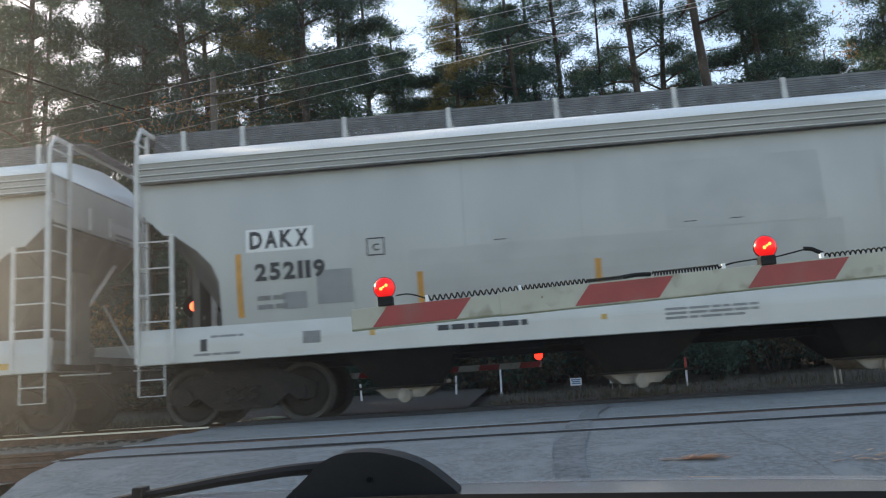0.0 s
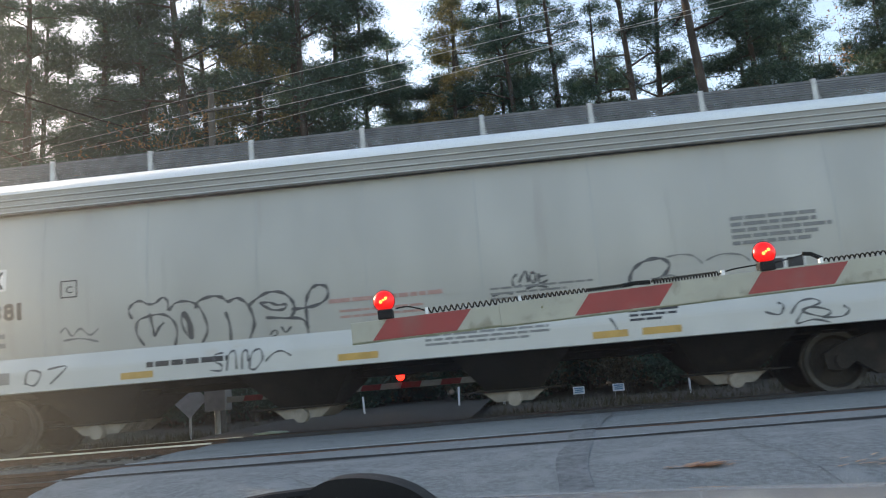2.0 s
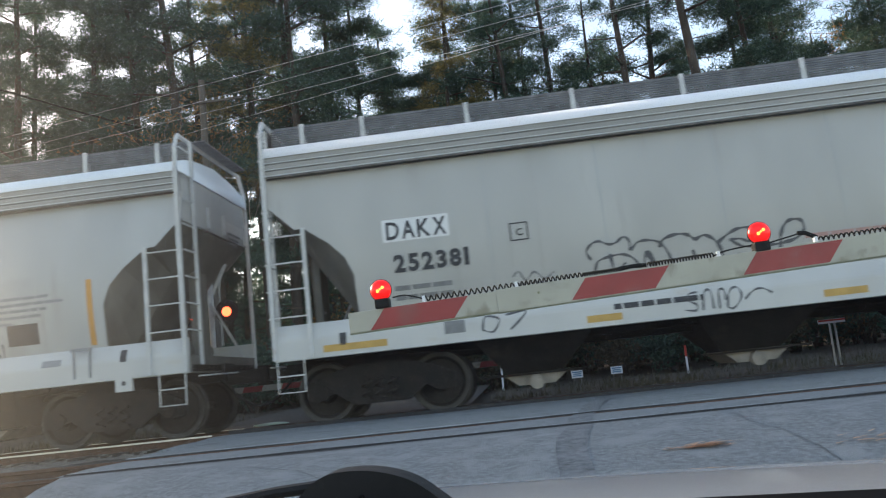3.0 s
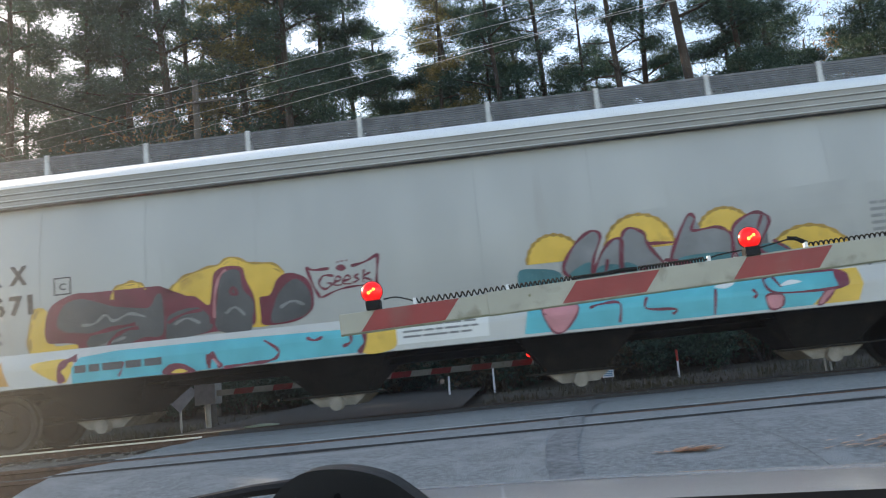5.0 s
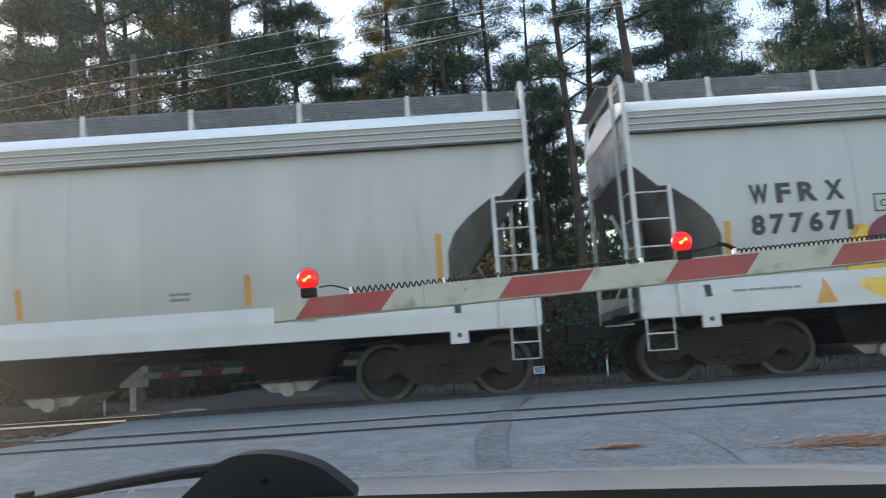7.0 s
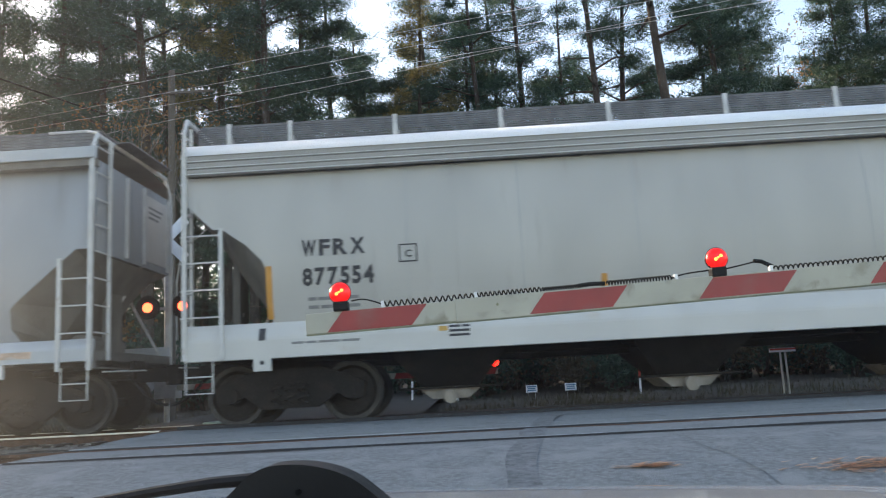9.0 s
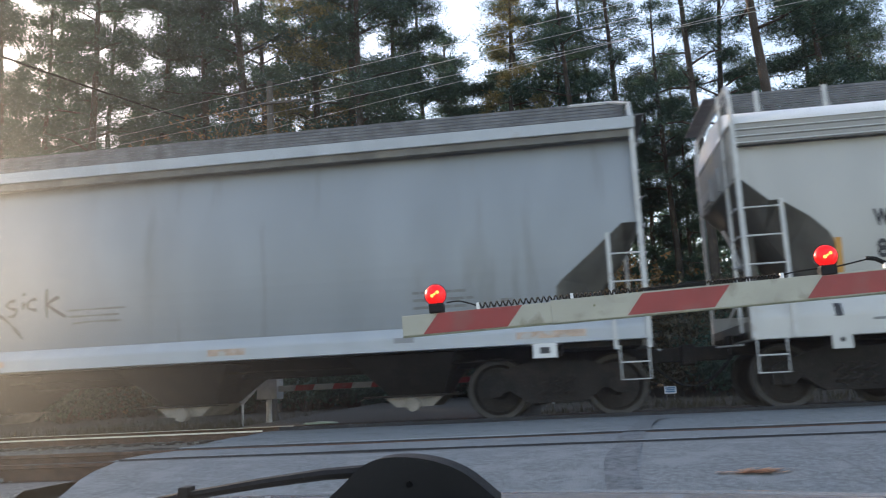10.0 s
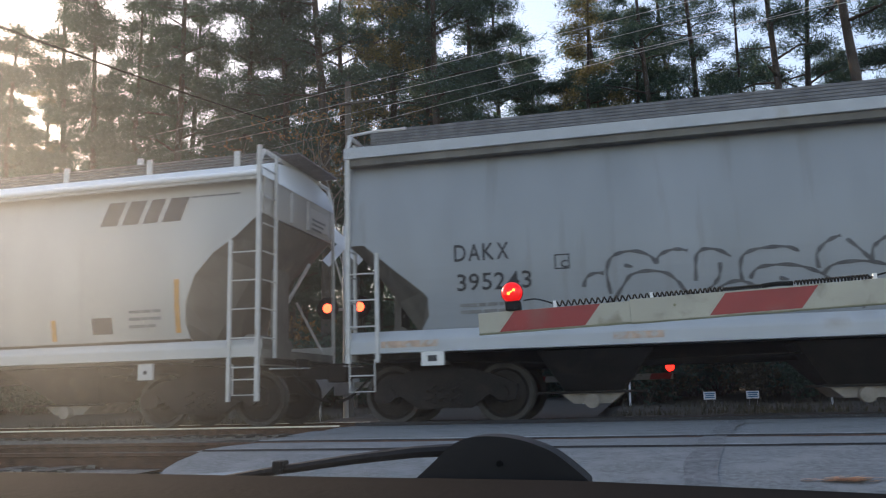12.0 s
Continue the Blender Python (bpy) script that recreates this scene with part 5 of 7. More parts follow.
    blob("graffiti_arrow", arrow, sill_c, "spray_cyan", ys - 0.004, "cyan sprayed arrow", smooth=False)
    stroke("graffiti_outline", arrow, 0.045, sill_c, "spray_maroon", ys - 0.0065, "maroon sprayed outline", closed=True)
    blob("graffiti_tip", [(15.03, 1.47), (15.17, 1.42), (15.18, 1.26), (15.04, 1.24)], sill_c, "spray_maroon", ys - 0.0075, "maroon sprayed tip")
    for pts in ([(14.04, 1.22), (14.26, 1.2), (14.22, 1.04), (14.06, 1.03)], [(14.85, 1.2), (14.97, 1.2), (14.8, 1.03), (14.72, 1.03)], [(10.9, 1.4), (11.4, 1.36), (11.2, 1.03), (11.0, 1.03)]):
        blob("graffiti_fill", pts, sill_c, "spray_pink", ys - 0.0065, "pink sprayed fill")
        stroke("graffiti_outline", pts, 0.035, sill_c, "spray_maroon", ys - 0.009, "maroon sprayed outline", closed=True)
    for pts in ([(13.35, 1.42), (13.5, 1.46), (13.65, 1.45), (13.5, 1.38)], [(14.25, 1.33), (14.4, 1.41), (14.55, 1.36)]):
        blob("graffiti_gleam", pts, sill_c, "patch_white", ys - 0.0075, "white sprayed gleam")
    for pts in ([(11.56, 1.30), (11.71, 1.34), (11.99, 1.33), (11.96, 1.05)],
                [(12.39, 1.38), (12.36, 1.21), (12.76, 1.16), (12.71, 1.09)],
                [(13.36, 1.39), (13.29, 1.02)],
                [(14.16, 1.53), (14.26, 1.31)],
                [(13.86, 1.33), (13.91, 1.25), (13.86, 1.20)],
                [(10.86, 1.49), (10.96, 1.22), (11.26, 1.14)]):
        stroke("graffiti_outline", pts, 0.045, sill_c, "spray_maroon", ys - 0.006, "maroon sprayed line")


# the first sprayed piece: yellow clouds, grey letters outlined in maroon, and a cyan band along the sill
blob("graffiti_cloud", [(3.29, 2.16), (3.15, 1.83), (3.12, 1.54), (3.2, 1.33), (3.69, 1.37), (3.87, 1.56), (3.45, 1.6), (3.43, 1.89), (3.46, 2.1)], car_c, "spray_yellow", SIDE - 0.0020, "yellow sprayed cloud")
blob("graffiti_cloud", [(4.46, 2.16), (4.51, 2.3), (4.64, 2.37), (4.81, 2.4), (4.93, 2.36), (5.03, 2.25), (4.91, 2.01), (4.57, 2.04)], car_c, "spray_yellow", SIDE - 0.0020, "yellow sprayed cloud")
blob("graffiti_cloud", [(5.29, 1.97), (5.36, 2.15), (5.47, 2.29), (5.65, 2.4), (5.95, 2.48), (6.17, 2.52), (6.34, 2.61), (6.54, 2.53), (6.71, 2.47), (6.95, 2.45), (7.15, 2.3), (7.25, 2.04), (7.13, 1.72), (6.77, 1.54), (6.01, 1.66), (5.57, 1.86)], car_c, "spray_yellow", SIDE - 0.0020, "yellow sprayed cloud")
stroke("graffiti_outline", [(3.29, 2.16), (3.15, 1.83), (3.12, 1.54), (3.2, 1.33)], 0.085, car_c, "spray_ochre", SIDE - 0.0030, "ochre sprayed rim")
stroke("graffiti_outline", [(4.46, 2.16), (4.51, 2.3), (4.64, 2.37), (4.81, 2.4), (4.93, 2.36), (5.01, 2.27)], 0.085, car_c, "spray_ochre", SIDE - 0.0030, "ochre sprayed rim")
stroke("graffiti_outline", [(5.31, 2.04), (5.36, 2.15), (5.47, 2.29), (5.65, 2.4), (5.95, 2.48), (6.17, 2.52), (6.34, 2.61), (6.54, 2.53), (6.71, 2.47), (6.95, 2.45), (7.15, 2.3)], 0.085, car_c, "spray_ochre", SIDE - 0.0030, "ochre sprayed rim")
blob("graffiti_shade", [(3.42, 1.63), (3.39, 1.81), (3.46, 2.08), (3.61, 2.23), (3.87, 2.32), (4.08, 2.32), (4.33, 2.21), (4.54, 2.14), (4.83, 2.1), (5.02, 2.22), (5.07, 2.3), (5.28, 2.28), (5.3, 2.04), (5.57, 2.1), (5.77, 2.09), (5.96, 1.94), (6.03, 2.15), (6.08, 2.4), (6.25, 2.49), (6.51, 2.45), (6.56, 2.26), (6.65, 2.05), (6.67, 1.84), (6.58, 1.56), (5.96, 1.54), (5.21, 1.48), (4.45, 1.4), (3.94, 1.33), (3.87, 1.56), (3.62, 1.61)], car_c, "spray_maroon", SIDE - 0.0035, "maroon sprayed shadow")
blob("graffiti_shade", [(6.73, 1.59), (6.79, 1.79), (6.74, 1.97), (6.91, 2.0), (7.03, 2.21), (7.19, 2.29), (7.37, 2.25), (7.51, 2.14), (7.56, 1.94), (7.52, 1.72), (7.28, 1.58), (6.95, 1.55)], car_c, "spray_maroon", SIDE - 0.0035, "maroon sprayed shadow")
blob("graffiti_letter", [(3.59, 1.88), (3.66, 2.08), (3.78, 2.2), (3.99, 2.24), (4.24, 2.17), (4.49, 2.08), (4.83, 2.02), (5.06, 2.01), (5.17, 2.17), (5.26, 2.14), (5.22, 1.6), (4.92, 1.57), (4.71, 1.51), (4.45, 1.42), (4.2, 1.39), (3.99, 1.44), (4.02, 1.59), (4.21, 1.67), (4.43, 1.74), (4.22, 1.73), (3.96, 1.71), (3.71, 1.77)], car_c, "spray_grey", SIDE - 0.0050, "grey sprayed letter shape")
blob("graffiti_letter", [(5.26, 1.6), (5.33, 1.84), (5.57, 1.92), (5.78, 1.93), (5.94, 1.8), (5.97, 1.59), (5.63, 1.51), (5.29, 1.47)], car_c, "spray_grey", SIDE - 0.0050, "grey sprayed letter shape")
blob("graffiti_letter", [(6.05, 1.57), (6.1, 1.98), (6.16, 2.29), (6.28, 2.42), (6.47, 2.4), (6.5, 2.13), (6.65, 1.93), (6.61, 1.7), (6.52, 1.48)], car_c, "spray_grey", SIDE - 0.0050, "grey sprayed letter shape")
blob("graffiti_letter", [(6.89, 1.59), (6.97, 1.88), (7.1, 2.07), (7.29, 2.19), (7.44, 2.1), (7.52, 1.91), (7.47, 1.7), (7.27, 1.61)], car_c, "spray_grey", SIDE - 0.0050, "grey sprayed letter shape")
stroke("graffiti_outline", [(3.97, 1.84), (4.18, 1.85), (4.36, 1.96), (4.48, 1.86), (4.74, 1.94), (4.98, 1.87)], 0.05, car_c, "spray_mid", SIDE - 0.0065, "pale sprayed inner line")
stroke("graffiti_outline", [(6.21, 1.79), (6.36, 1.87), (6.5, 1.74)], 0.05, car_c, "spray_mid", SIDE - 0.0065, "pale sprayed inner line")
stroke("graffiti_outline", [(7.04, 1.79), (7.23, 1.87), (7.41, 1.8)], 0.05, car_c, "spray_mid", SIDE - 0.0065, "pale sprayed inner line")
stroke("graffiti_outline", [(5.41, 1.71), (5.61, 1.78), (5.81, 1.69)], 0.05, car_c, "spray_mid", SIDE - 0.0065, "pale sprayed inner line")
stroke("graffiti_outline", [(4.2, 1.5), (4.42, 1.55), (4.63, 1.6)], 0.05, car_c, "spray_mid", SIDE - 0.0065, "pale sprayed inner line")
stroke("graffiti_outline", [(3.46, 1.81), (3.71, 1.74), (4.05, 1.69), (4.47, 1.75), (4.81, 1.78)], 0.07, car_c, "spray_maroon", SIDE - 0.0075, "maroon sprayed line")
stroke("graffiti_outline", [(5.28, 1.87), (5.58, 1.95), (5.76, 1.95)], 0.06, car_c, "spray_maroon", SIDE - 0.0075, "maroon sprayed line")
stroke("graffiti_outline", [(5.31, 1.74), (5.57, 1.85), (5.86, 1.88)], 0.05, car_c, "spray_maroon", SIDE - 0.0075, "maroon sprayed line")
stroke("graffiti_outline", [(4.28, 1.41), (4.42, 1.59), (4.64, 1.7), (4.85, 1.72)], 0.06, car_c, "spray_maroon", SIDE - 0.0075, "maroon sprayed line")
stroke("graffiti_outline", [(3.86, 1.35), (3.99, 1.47), (3.96, 1.59)], 0.08, car_c, "spray_maroon", SIDE - 0.0075, "maroon sprayed line")
stroke("graffiti_outline", [(6.3, 2.08), (6.36, 2.17), (6.41, 2.05), (6.31, 2.08)], 0.05, car_c, "spray_maroon", SIDE - 0.0075, "maroon sprayed line")
stroke("graffiti_outline", [(5.99, 1.66), (6.05, 2.07), (6.13, 2.36)], 0.09, car_c, "spray_maroon", SIDE - 0.0075, "maroon sprayed line")
stroke("graffiti_outline", [(6.03, 1.74), (6.07, 2.07), (6.16, 2.34), (6.27, 2.44)], 0.045, car_c, "spray_pink", SIDE - 0.0090, "pink sprayed gleam")
stroke("graffiti_tag", [(7.48, 2.34), (7.6, 2.29), (7.83, 2.29)], 0.05, car_c, "spray_maroon", SIDE - 0.003, "maroon sprayed tag")
stroke("graffiti_tag", [(8.16, 2.29), (8.37, 2.33), (8.58, 2.43)], 0.05, car_c, "spray_maroon", SIDE - 0.003, "maroon sprayed tag")
stroke("graffiti_tag", [(7.49, 2.33), (7.58, 2.04), (7.66, 1.87)], 0.05, car_c, "spray_maroon", SIDE - 0.003, "maroon sprayed tag")
stroke("graffiti_tag", [(8.58, 2.43), (8.54, 2.17), (8.51, 1.95)], 0.05, car_c, "spray_maroon", SIDE - 0.003, "maroon sprayed tag")
stroke("graffiti_tag", [(7.89, 2.17), (7.74, 2.19), (7.66, 2.08), (7.74, 1.99), (7.85, 2.05), (7.78, 2.08)], 0.04, car_c, "spray_maroon", SIDE - 0.003, "maroon sprayed tag")
stroke("graffiti_tag", [(7.9, 2.08), (8.0, 2.11), (7.94, 2.16), (7.89, 2.04), (8.0, 2.03)], 0.035, car_c, "spray_maroon", SIDE - 0.003, "maroon sprayed tag")
stroke("graffiti_tag", [(8.03, 2.08), (8.14, 2.11), (8.08, 2.16), (8.02, 2.05), (8.14, 2.03)], 0.035, car_c, "spray_maroon", SIDE - 0.003, "maroon sprayed tag")
stroke("graffiti_tag", [(8.26, 2.16), (8.19, 2.13), (8.26, 2.08), (8.17, 2.04)], 0.035, car_c, "spray_maroon", SIDE - 0.003, "maroon sprayed tag")
stroke("graffiti_tag", [(8.35, 2.22), (8.32, 2.03)], 0.035, car_c, "spray_maroon", SIDE - 0.003, "maroon sprayed tag")
stroke("graffiti_tag", [(8.44, 2.17), (8.34, 2.11), (8.45, 2.05)], 0.035, car_c, "spray_maroon", SIDE - 0.003, "maroon sprayed tag")
stroke("graffiti_tag", [(7.68, 1.87), (7.94, 1.96), (8.23, 1.99), (8.49, 1.98)], 0.035, car_c, "spray_maroon", SIDE - 0.003, "maroon sprayed tag")
stroke("graffiti_tag", [(7.96, 2.36), (7.98, 2.38)], 0.03, car_c, "spray_maroon", SIDE - 0.003, "maroon sprayed tag")
stroke("graffiti_tag", [(8.02, 2.37), (8.04, 2.39)], 0.03, car_c, "spray_maroon", SIDE - 0.003, "maroon sprayed tag")
stroke("graffiti_tag", [(8.09, 2.37), (8.11, 2.39)], 0.03, car_c, "spray_maroon", SIDE - 0.003, "maroon sprayed tag")
blob("graffiti_tag", [(7.93, 2.28), (7.99, 2.33), (8.06, 2.31), (8.08, 2.26), (8.01, 2.23)], car_c, "spray_maroon", SIDE - 0.0030, "maroon sprayed tag")
blob("graffiti_end", [(3.21, 1.33), (3.33, 1.17), (3.61, 1.03), (3.76, 1.03), (3.82, 1.34)], sill_c, "spray_yellow", -HALF - 0.0230, "yellow sprayed patch")
blob("graffiti_end", [(8.27, 1.33), (8.7, 1.38), (8.76, 1.28), (8.7, 1.02), (8.25, 0.99)], sill_c, "spray_yellow", -HALF - 0.0230, "yellow sprayed patch")
blob("graffiti_band", [(3.83, 1.21), (3.95, 1.36), (4.5, 1.41), (6.45, 1.4), (8.24, 1.36), (8.29, 1.2), (8.24, 1.01), (6.41, 0.99), (5.09, 0.98), (3.84, 0.98)], sill_c, "spray_cyan", -HALF - 0.0250, "cyan sprayed band", smooth=False)
blob("graffiti_fill", [(5.24, 0.98), (5.32, 1.11), (5.5, 1.12), (5.64, 1.06), (5.72, 0.97)], sill_c, "spray_maroon", -HALF - 0.0270, "maroon sprayed shape")
blob("graffiti_fill", [(5.37, 0.99), (5.46, 1.04), (5.57, 1.02), (5.59, 0.98)], sill_c, "spray_yellow", -HALF - 0.0290, "yellow sprayed fill")
stroke("graffiti_outline", [(3.69, 1.01), (3.64, 1.19), (3.76, 1.32), (3.91, 1.36)], 0.13, sill_c, "spray_maroon", -HALF - 0.0280, "maroon sprayed outline")
stroke("graffiti_outline", [(5.94, 1.21), (5.94, 1.0)], 0.09, sill_c, "spray_maroon", -HALF - 0.0280, "maroon sprayed outline")
stroke("graffiti_outline", [(5.97, 1.23), (6.07, 1.09), (6.12, 1.0)], 0.09, sill_c, "spray_maroon", -HALF - 0.0280, "maroon sprayed outline")
stroke("graffiti_outline", [(6.15, 0.99), (6.49, 1.01), (6.82, 1.02), (6.97, 1.07), (6.98, 1.18), (6.78, 1.33)], 0.055, sill_c, "spray_maroon", -HALF - 0.0280, "maroon sprayed outline")
stroke("graffiti_outline", [(7.42, 1.3), (7.54, 1.25), (7.66, 1.29)], 0.05, sill_c, "spray_maroon", -HALF - 0.0280, "maroon sprayed outline")
stroke("graffiti_outline", [(7.95, 1.12), (8.07, 1.17), (8.08, 1.29)], 0.055, sill_c, "spray_maroon", -HALF - 0.0280, "maroon sprayed outline")
stroke("graffiti_outline", [(8.18, 1.0), (8.28, 1.15), (8.27, 1.32)], 0.08, sill_c, "spray_maroon", -HALF - 0.0280, "maroon sprayed outline")
stroke("graffiti_outline", [(6.01, 1.14), (6.1, 1.02)], 0.035, sill_c, "spray_pink", -HALF - 0.0295, "pink sprayed gleam")
stroke("graffiti_outline", [(4.56, 1.02), (4.62, 1.14), (4.64, 1.23)], 0.035, sill_c, "spray_maroon", -HALF - 0.0280, "maroon sprayed line")
sunny_piece()
part("data_plate", box(B(), 16.72, 17.02, -HALF - 0.028, -HALF - 0.018, 1.28, 1.38), "patch_dark", sill_c)
bracket = part("sill_bracket", box(B(), 17.2, 17.52, -HALF - 0.05, -HALF - 0.016, 1.46, 1.51), "patch_dark", sill_c, "dark steel sill bracket")
for bx in (17.22, 17.47):
    part("bracket_leg", box(B(), bx, bx + 0.035, -HALF - 0.035, -HALF - 0.016, 1.06, 1.46), "patch_dark", bracket)
bars("graffiti_note", 3.88, 1.24, [1.35], 0.11, 0.05, sill_c, "spray_grey", -HALF - 0.030)
part("patch", box(B(), 15.6, 16.65, SIDE - 0.001, SIDE + 0.002, 1.75, 2.68), "patch_grey", car_c)
bars("stencil", 15.66, 2.40, [1.2, 1.42, 1.15, 1.05, 0.6], 0.045, 0.05, car_c, "patch_dark", SIDE - 0.003)
part("data_panel", box(B(), 16.15, 16.65, SIDE - 0.002, SIDE + 0.002, 1.66, 1.98), "ink", car_c)
stroke("graffiti_tag", [(15.55, 1.45), (15.61, 1.58), (15.8, 1.59), (15.98, 1.55), (16.0, 1.4)], 0.03, car_c, "spray_black", SIDE - 0.003, "small black sprayed tag")
stroke("graffiti_tag", [(16.05, 1.72), (16.06, 1.53), (16.03, 1.36)], 0.03, car_c, "spray_black", SIDE - 0.003, "small black sprayed tag")
black_oval(sill_c, 1.0, 1.33)
jacking_pad(sill_c, 1.0, "sill_white")
black_oval(sill_c, LC - 1.0, 1.33)
jacking_pad(sill_c, LC - 1.0, "sill_white")
sill_bars(sill_c, 1.35, [1.0], 1.32)
blob("arrow", [(2.55, 1.04), (2.7, 1.42), (2.85, 1.04)], sill_c, "orange", -HALF - 0.024, "faded orange triangle", smooth=False)
part("data_patch", box(B(), 8.75, 10.1, -HALF - 0.026, -HALF - 0.018, 1.06, 1.46), "patch_white", sill_c)
bars("stencil", 8.85, 1.40, [1.1, 1.1, 1.1, 1.0], 0.03, 0.045, sill_c, "faded", -HALF - 0.028)

# the fourth car
LD = 18.65
car_d, sill_d = centre_flow_car("hopper_car", LD, "warm_car", "clean cream covered hopper car with orange reflectors")
lettering("reporting_mark", "WFRX", 1.78, 2.69, 0.94, 0.245, car_d, "ink", SIDE - 0.004, 0.038)
lettering("car_number", "877554", 1.78, 2.27, 1.06, 0.265, car_d, "ink", SIDE - 0.004, 0.038)
bars("stencil", 1.85, 1.84, [0.8, 0.8], 0.05, 0.07, car_d, "faded", SIDE - 0.002)
data_box(car_d, 3.22, 2.55)
for x, z0, z1 in ((1.28, 1.55, 2.33), (LD - 1.42, 1.55, 2.42), (LD - 4.25, 1.55, 2.0), (LD - 7.6, 1.55, 2.0), (6.2, 1.55, 1.95)):
    reflector(car_d, x, z0, z1)
bars("stencil", LD - 5.4, 1.80, [0.35, 0.3], 0.04, 0.04, car_d, "faded", SIDE - 0.002)
for x in (1.17, LD - 1.2):
    black_oval(sill_d, x, 1.33)
    jacking_pad(sill_d, x, "sill_white")
part("data_plate", box(B(), LD - 3.5, LD - 3.25, -HALF - 0.028, -HALF - 0.018, 1.25, 1.36), "patch_dark", sill_d)
sill_bars(sill_d, 3.9, [0.3, 0.3, 0.3], 1.32, mat="ink")
strip(sill_d, 3.75, 0.13, 1.24, 0.07)
sill_bars(sill_d, 1.6, [1.0], 1.2)


# the fifth car: slate grey, with an overhanging roof edge and no roof posts
LE = 18.6
car_e = holder("hopper_car", "slate grey covered hopper car with a black line tag", "freight car", group="hopper cars of the passing train")
hopper_body(car_e, LE, SLATE_CUT, 4.15, 1.40, "blue_car")
sill_e = chassis(car_e, LE, "sill_blue", 1.09, 1.42, 1.38)
edge = part("roof_edge", box(B(), -0.02, LE + 0.02, -HALF - 0.07, -HALF + 0.04, 4.15, 4.33), "sill_blue", car_e, "overhanging grey roof edge", bevel=0.012)
part("roof_lip", box(B(), -0.01, LE + 0.01, -HALF - 0.02, -HALF + 0.12, 4.04, 4.148), "slope", edge)
bm_roof = B()
prof_e = [(-HALF - 0.05, 4.335), (-1.2, 4.42), (0, 4.52), (1.2, 4.42), (HALF + 0.05, 4.335), (HALF + 0.05, 4.1)]
ra, rb = [bm_roof.verts.new((0.0, y, z)) for y, z in prof_e], [bm_roof.verts.new((LE, y, z)) for y, z in prof_e]
for i in range(len(prof_e) - 1):
    bm_roof.faces.new((ra[i], ra[i + 1], rb[i + 1], rb[i]))
part("roof", bm_roof, "fascia", car_e, smooth=True)
way_e = part("roof_walk", box(B(), 0.3, LE - 0.1, -1.25, -0.5, 4.69, 4.715), "grating", car_e, "dark roof walk")
for k in range(6):
    part("slat", box(B(), 0.3, LE - 0.1, -1.26, -1.245, 4.42 + 0.05 * k, 4.462 + 0.05 * k), "grating", way_e)
for k in range(11):
    part("bracket", box(B(), 0.6 + 1.7 * k, 0.68 + 1.7 * k, -1.24, -0.6, 4.38, 4.70), "grating", way_e)
for x, s in ((0.0, 1), (LE, -1)):
    ladder(car_e, x, s, 0.95, 4.1, 2.62, 0.50, 1.5)
    part("running_end", box(B(), *sorted((x + s * 0.3, x - s * 0.25)), -0.9, 0.9, 4.58, 4.60), "grating", car_e)
    end_frame(car_e, x, s, 4.56, 1.5)
    part("corner_rail", pipe(B(), [(x + s * 0.02, -HALF, 4.3), (x + s * 0.02, -1.5, 4.58), (x + s * 0.3, -1.25, 4.7), (x + s * 0.9, -1.25, 4.7)], 0.025), "ladder", car_e)
lettering("reporting_mark", "DAKX", 1.72, 2.665, 0.83, 0.255, car_e, "ink", SIDE - 0.004, 0.01)
lettering("car_number", "395243", 1.75, 2.22, 1.12, 0.255, car_e, "ink", SIDE - 0.004, 0.01)
data_box(car_e, 3.22, 2.43, 0.22)
bars("stencil", 1.78, 1.78, [0.75, 0.7], 0.05, 0.05, car_e, "faded", SIDE - 0.002)
stroke("graffiti", [(3.62, 1.93), (3.67, 2.06), (3.79, 2.12), (3.92, 2.11)], 0.06, car_e, "spray_black", SIDE - 0.003, "black sprayed line tag")
stroke("graffiti", [(4.0, 1.81), (3.96, 2.11), (4.02, 2.31), (4.16, 2.39), (4.39, 2.4), (4.59, 2.31), (4.65, 2.2)], 0.06, car_e, "spray_black", SIDE - 0.003, "black sprayed line tag")
stroke("graffiti", [(4.04, 1.72), (4.2, 1.95), (4.31, 2.07), (4.54, 2.11), (4.79, 2.06), (4.93, 1.94), (5.05, 1.76), (5.15, 1.6)], 0.06, car_e, "spray_black", SIDE - 0.003, "black sprayed line tag")
stroke("graffiti", [(4.66, 2.2), (4.7, 2.31), (4.84, 2.38), (4.98, 2.39), (5.1, 2.36)], 0.06, car_e, "spray_black", SIDE - 0.003, "black sprayed line tag")
stroke("graffiti", [(5.18, 1.93), (5.19, 2.15), (5.22, 2.3), (5.33, 2.37), (5.52, 2.34), (5.67, 2.24)], 0.06, car_e, "spray_black", SIDE - 0.003, "black sprayed line tag")
stroke("graffiti", [(5.52, 2.17), (5.5, 1.99), (5.42, 1.87), (5.31, 1.78)], 0.06, car_e, "spray_black", SIDE - 0.003, "black sprayed line tag")
stroke("graffiti", [(4.94, 1.94), (5.05, 1.79), (5.31, 1.69), (5.55, 1.58), (5.67, 1.49), (5.67, 1.4)], 0.06, car_e, "spray_black", SIDE - 0.003, "black sprayed line tag")
stroke("graffiti", [(5.39, 1.74), (5.56, 1.86), (5.75, 1.9), (5.93, 1.83), (6.07, 1.69), (6.19, 1.5)], 0.06, car_e, "spray_black", SIDE - 0.003, "black sprayed line tag")
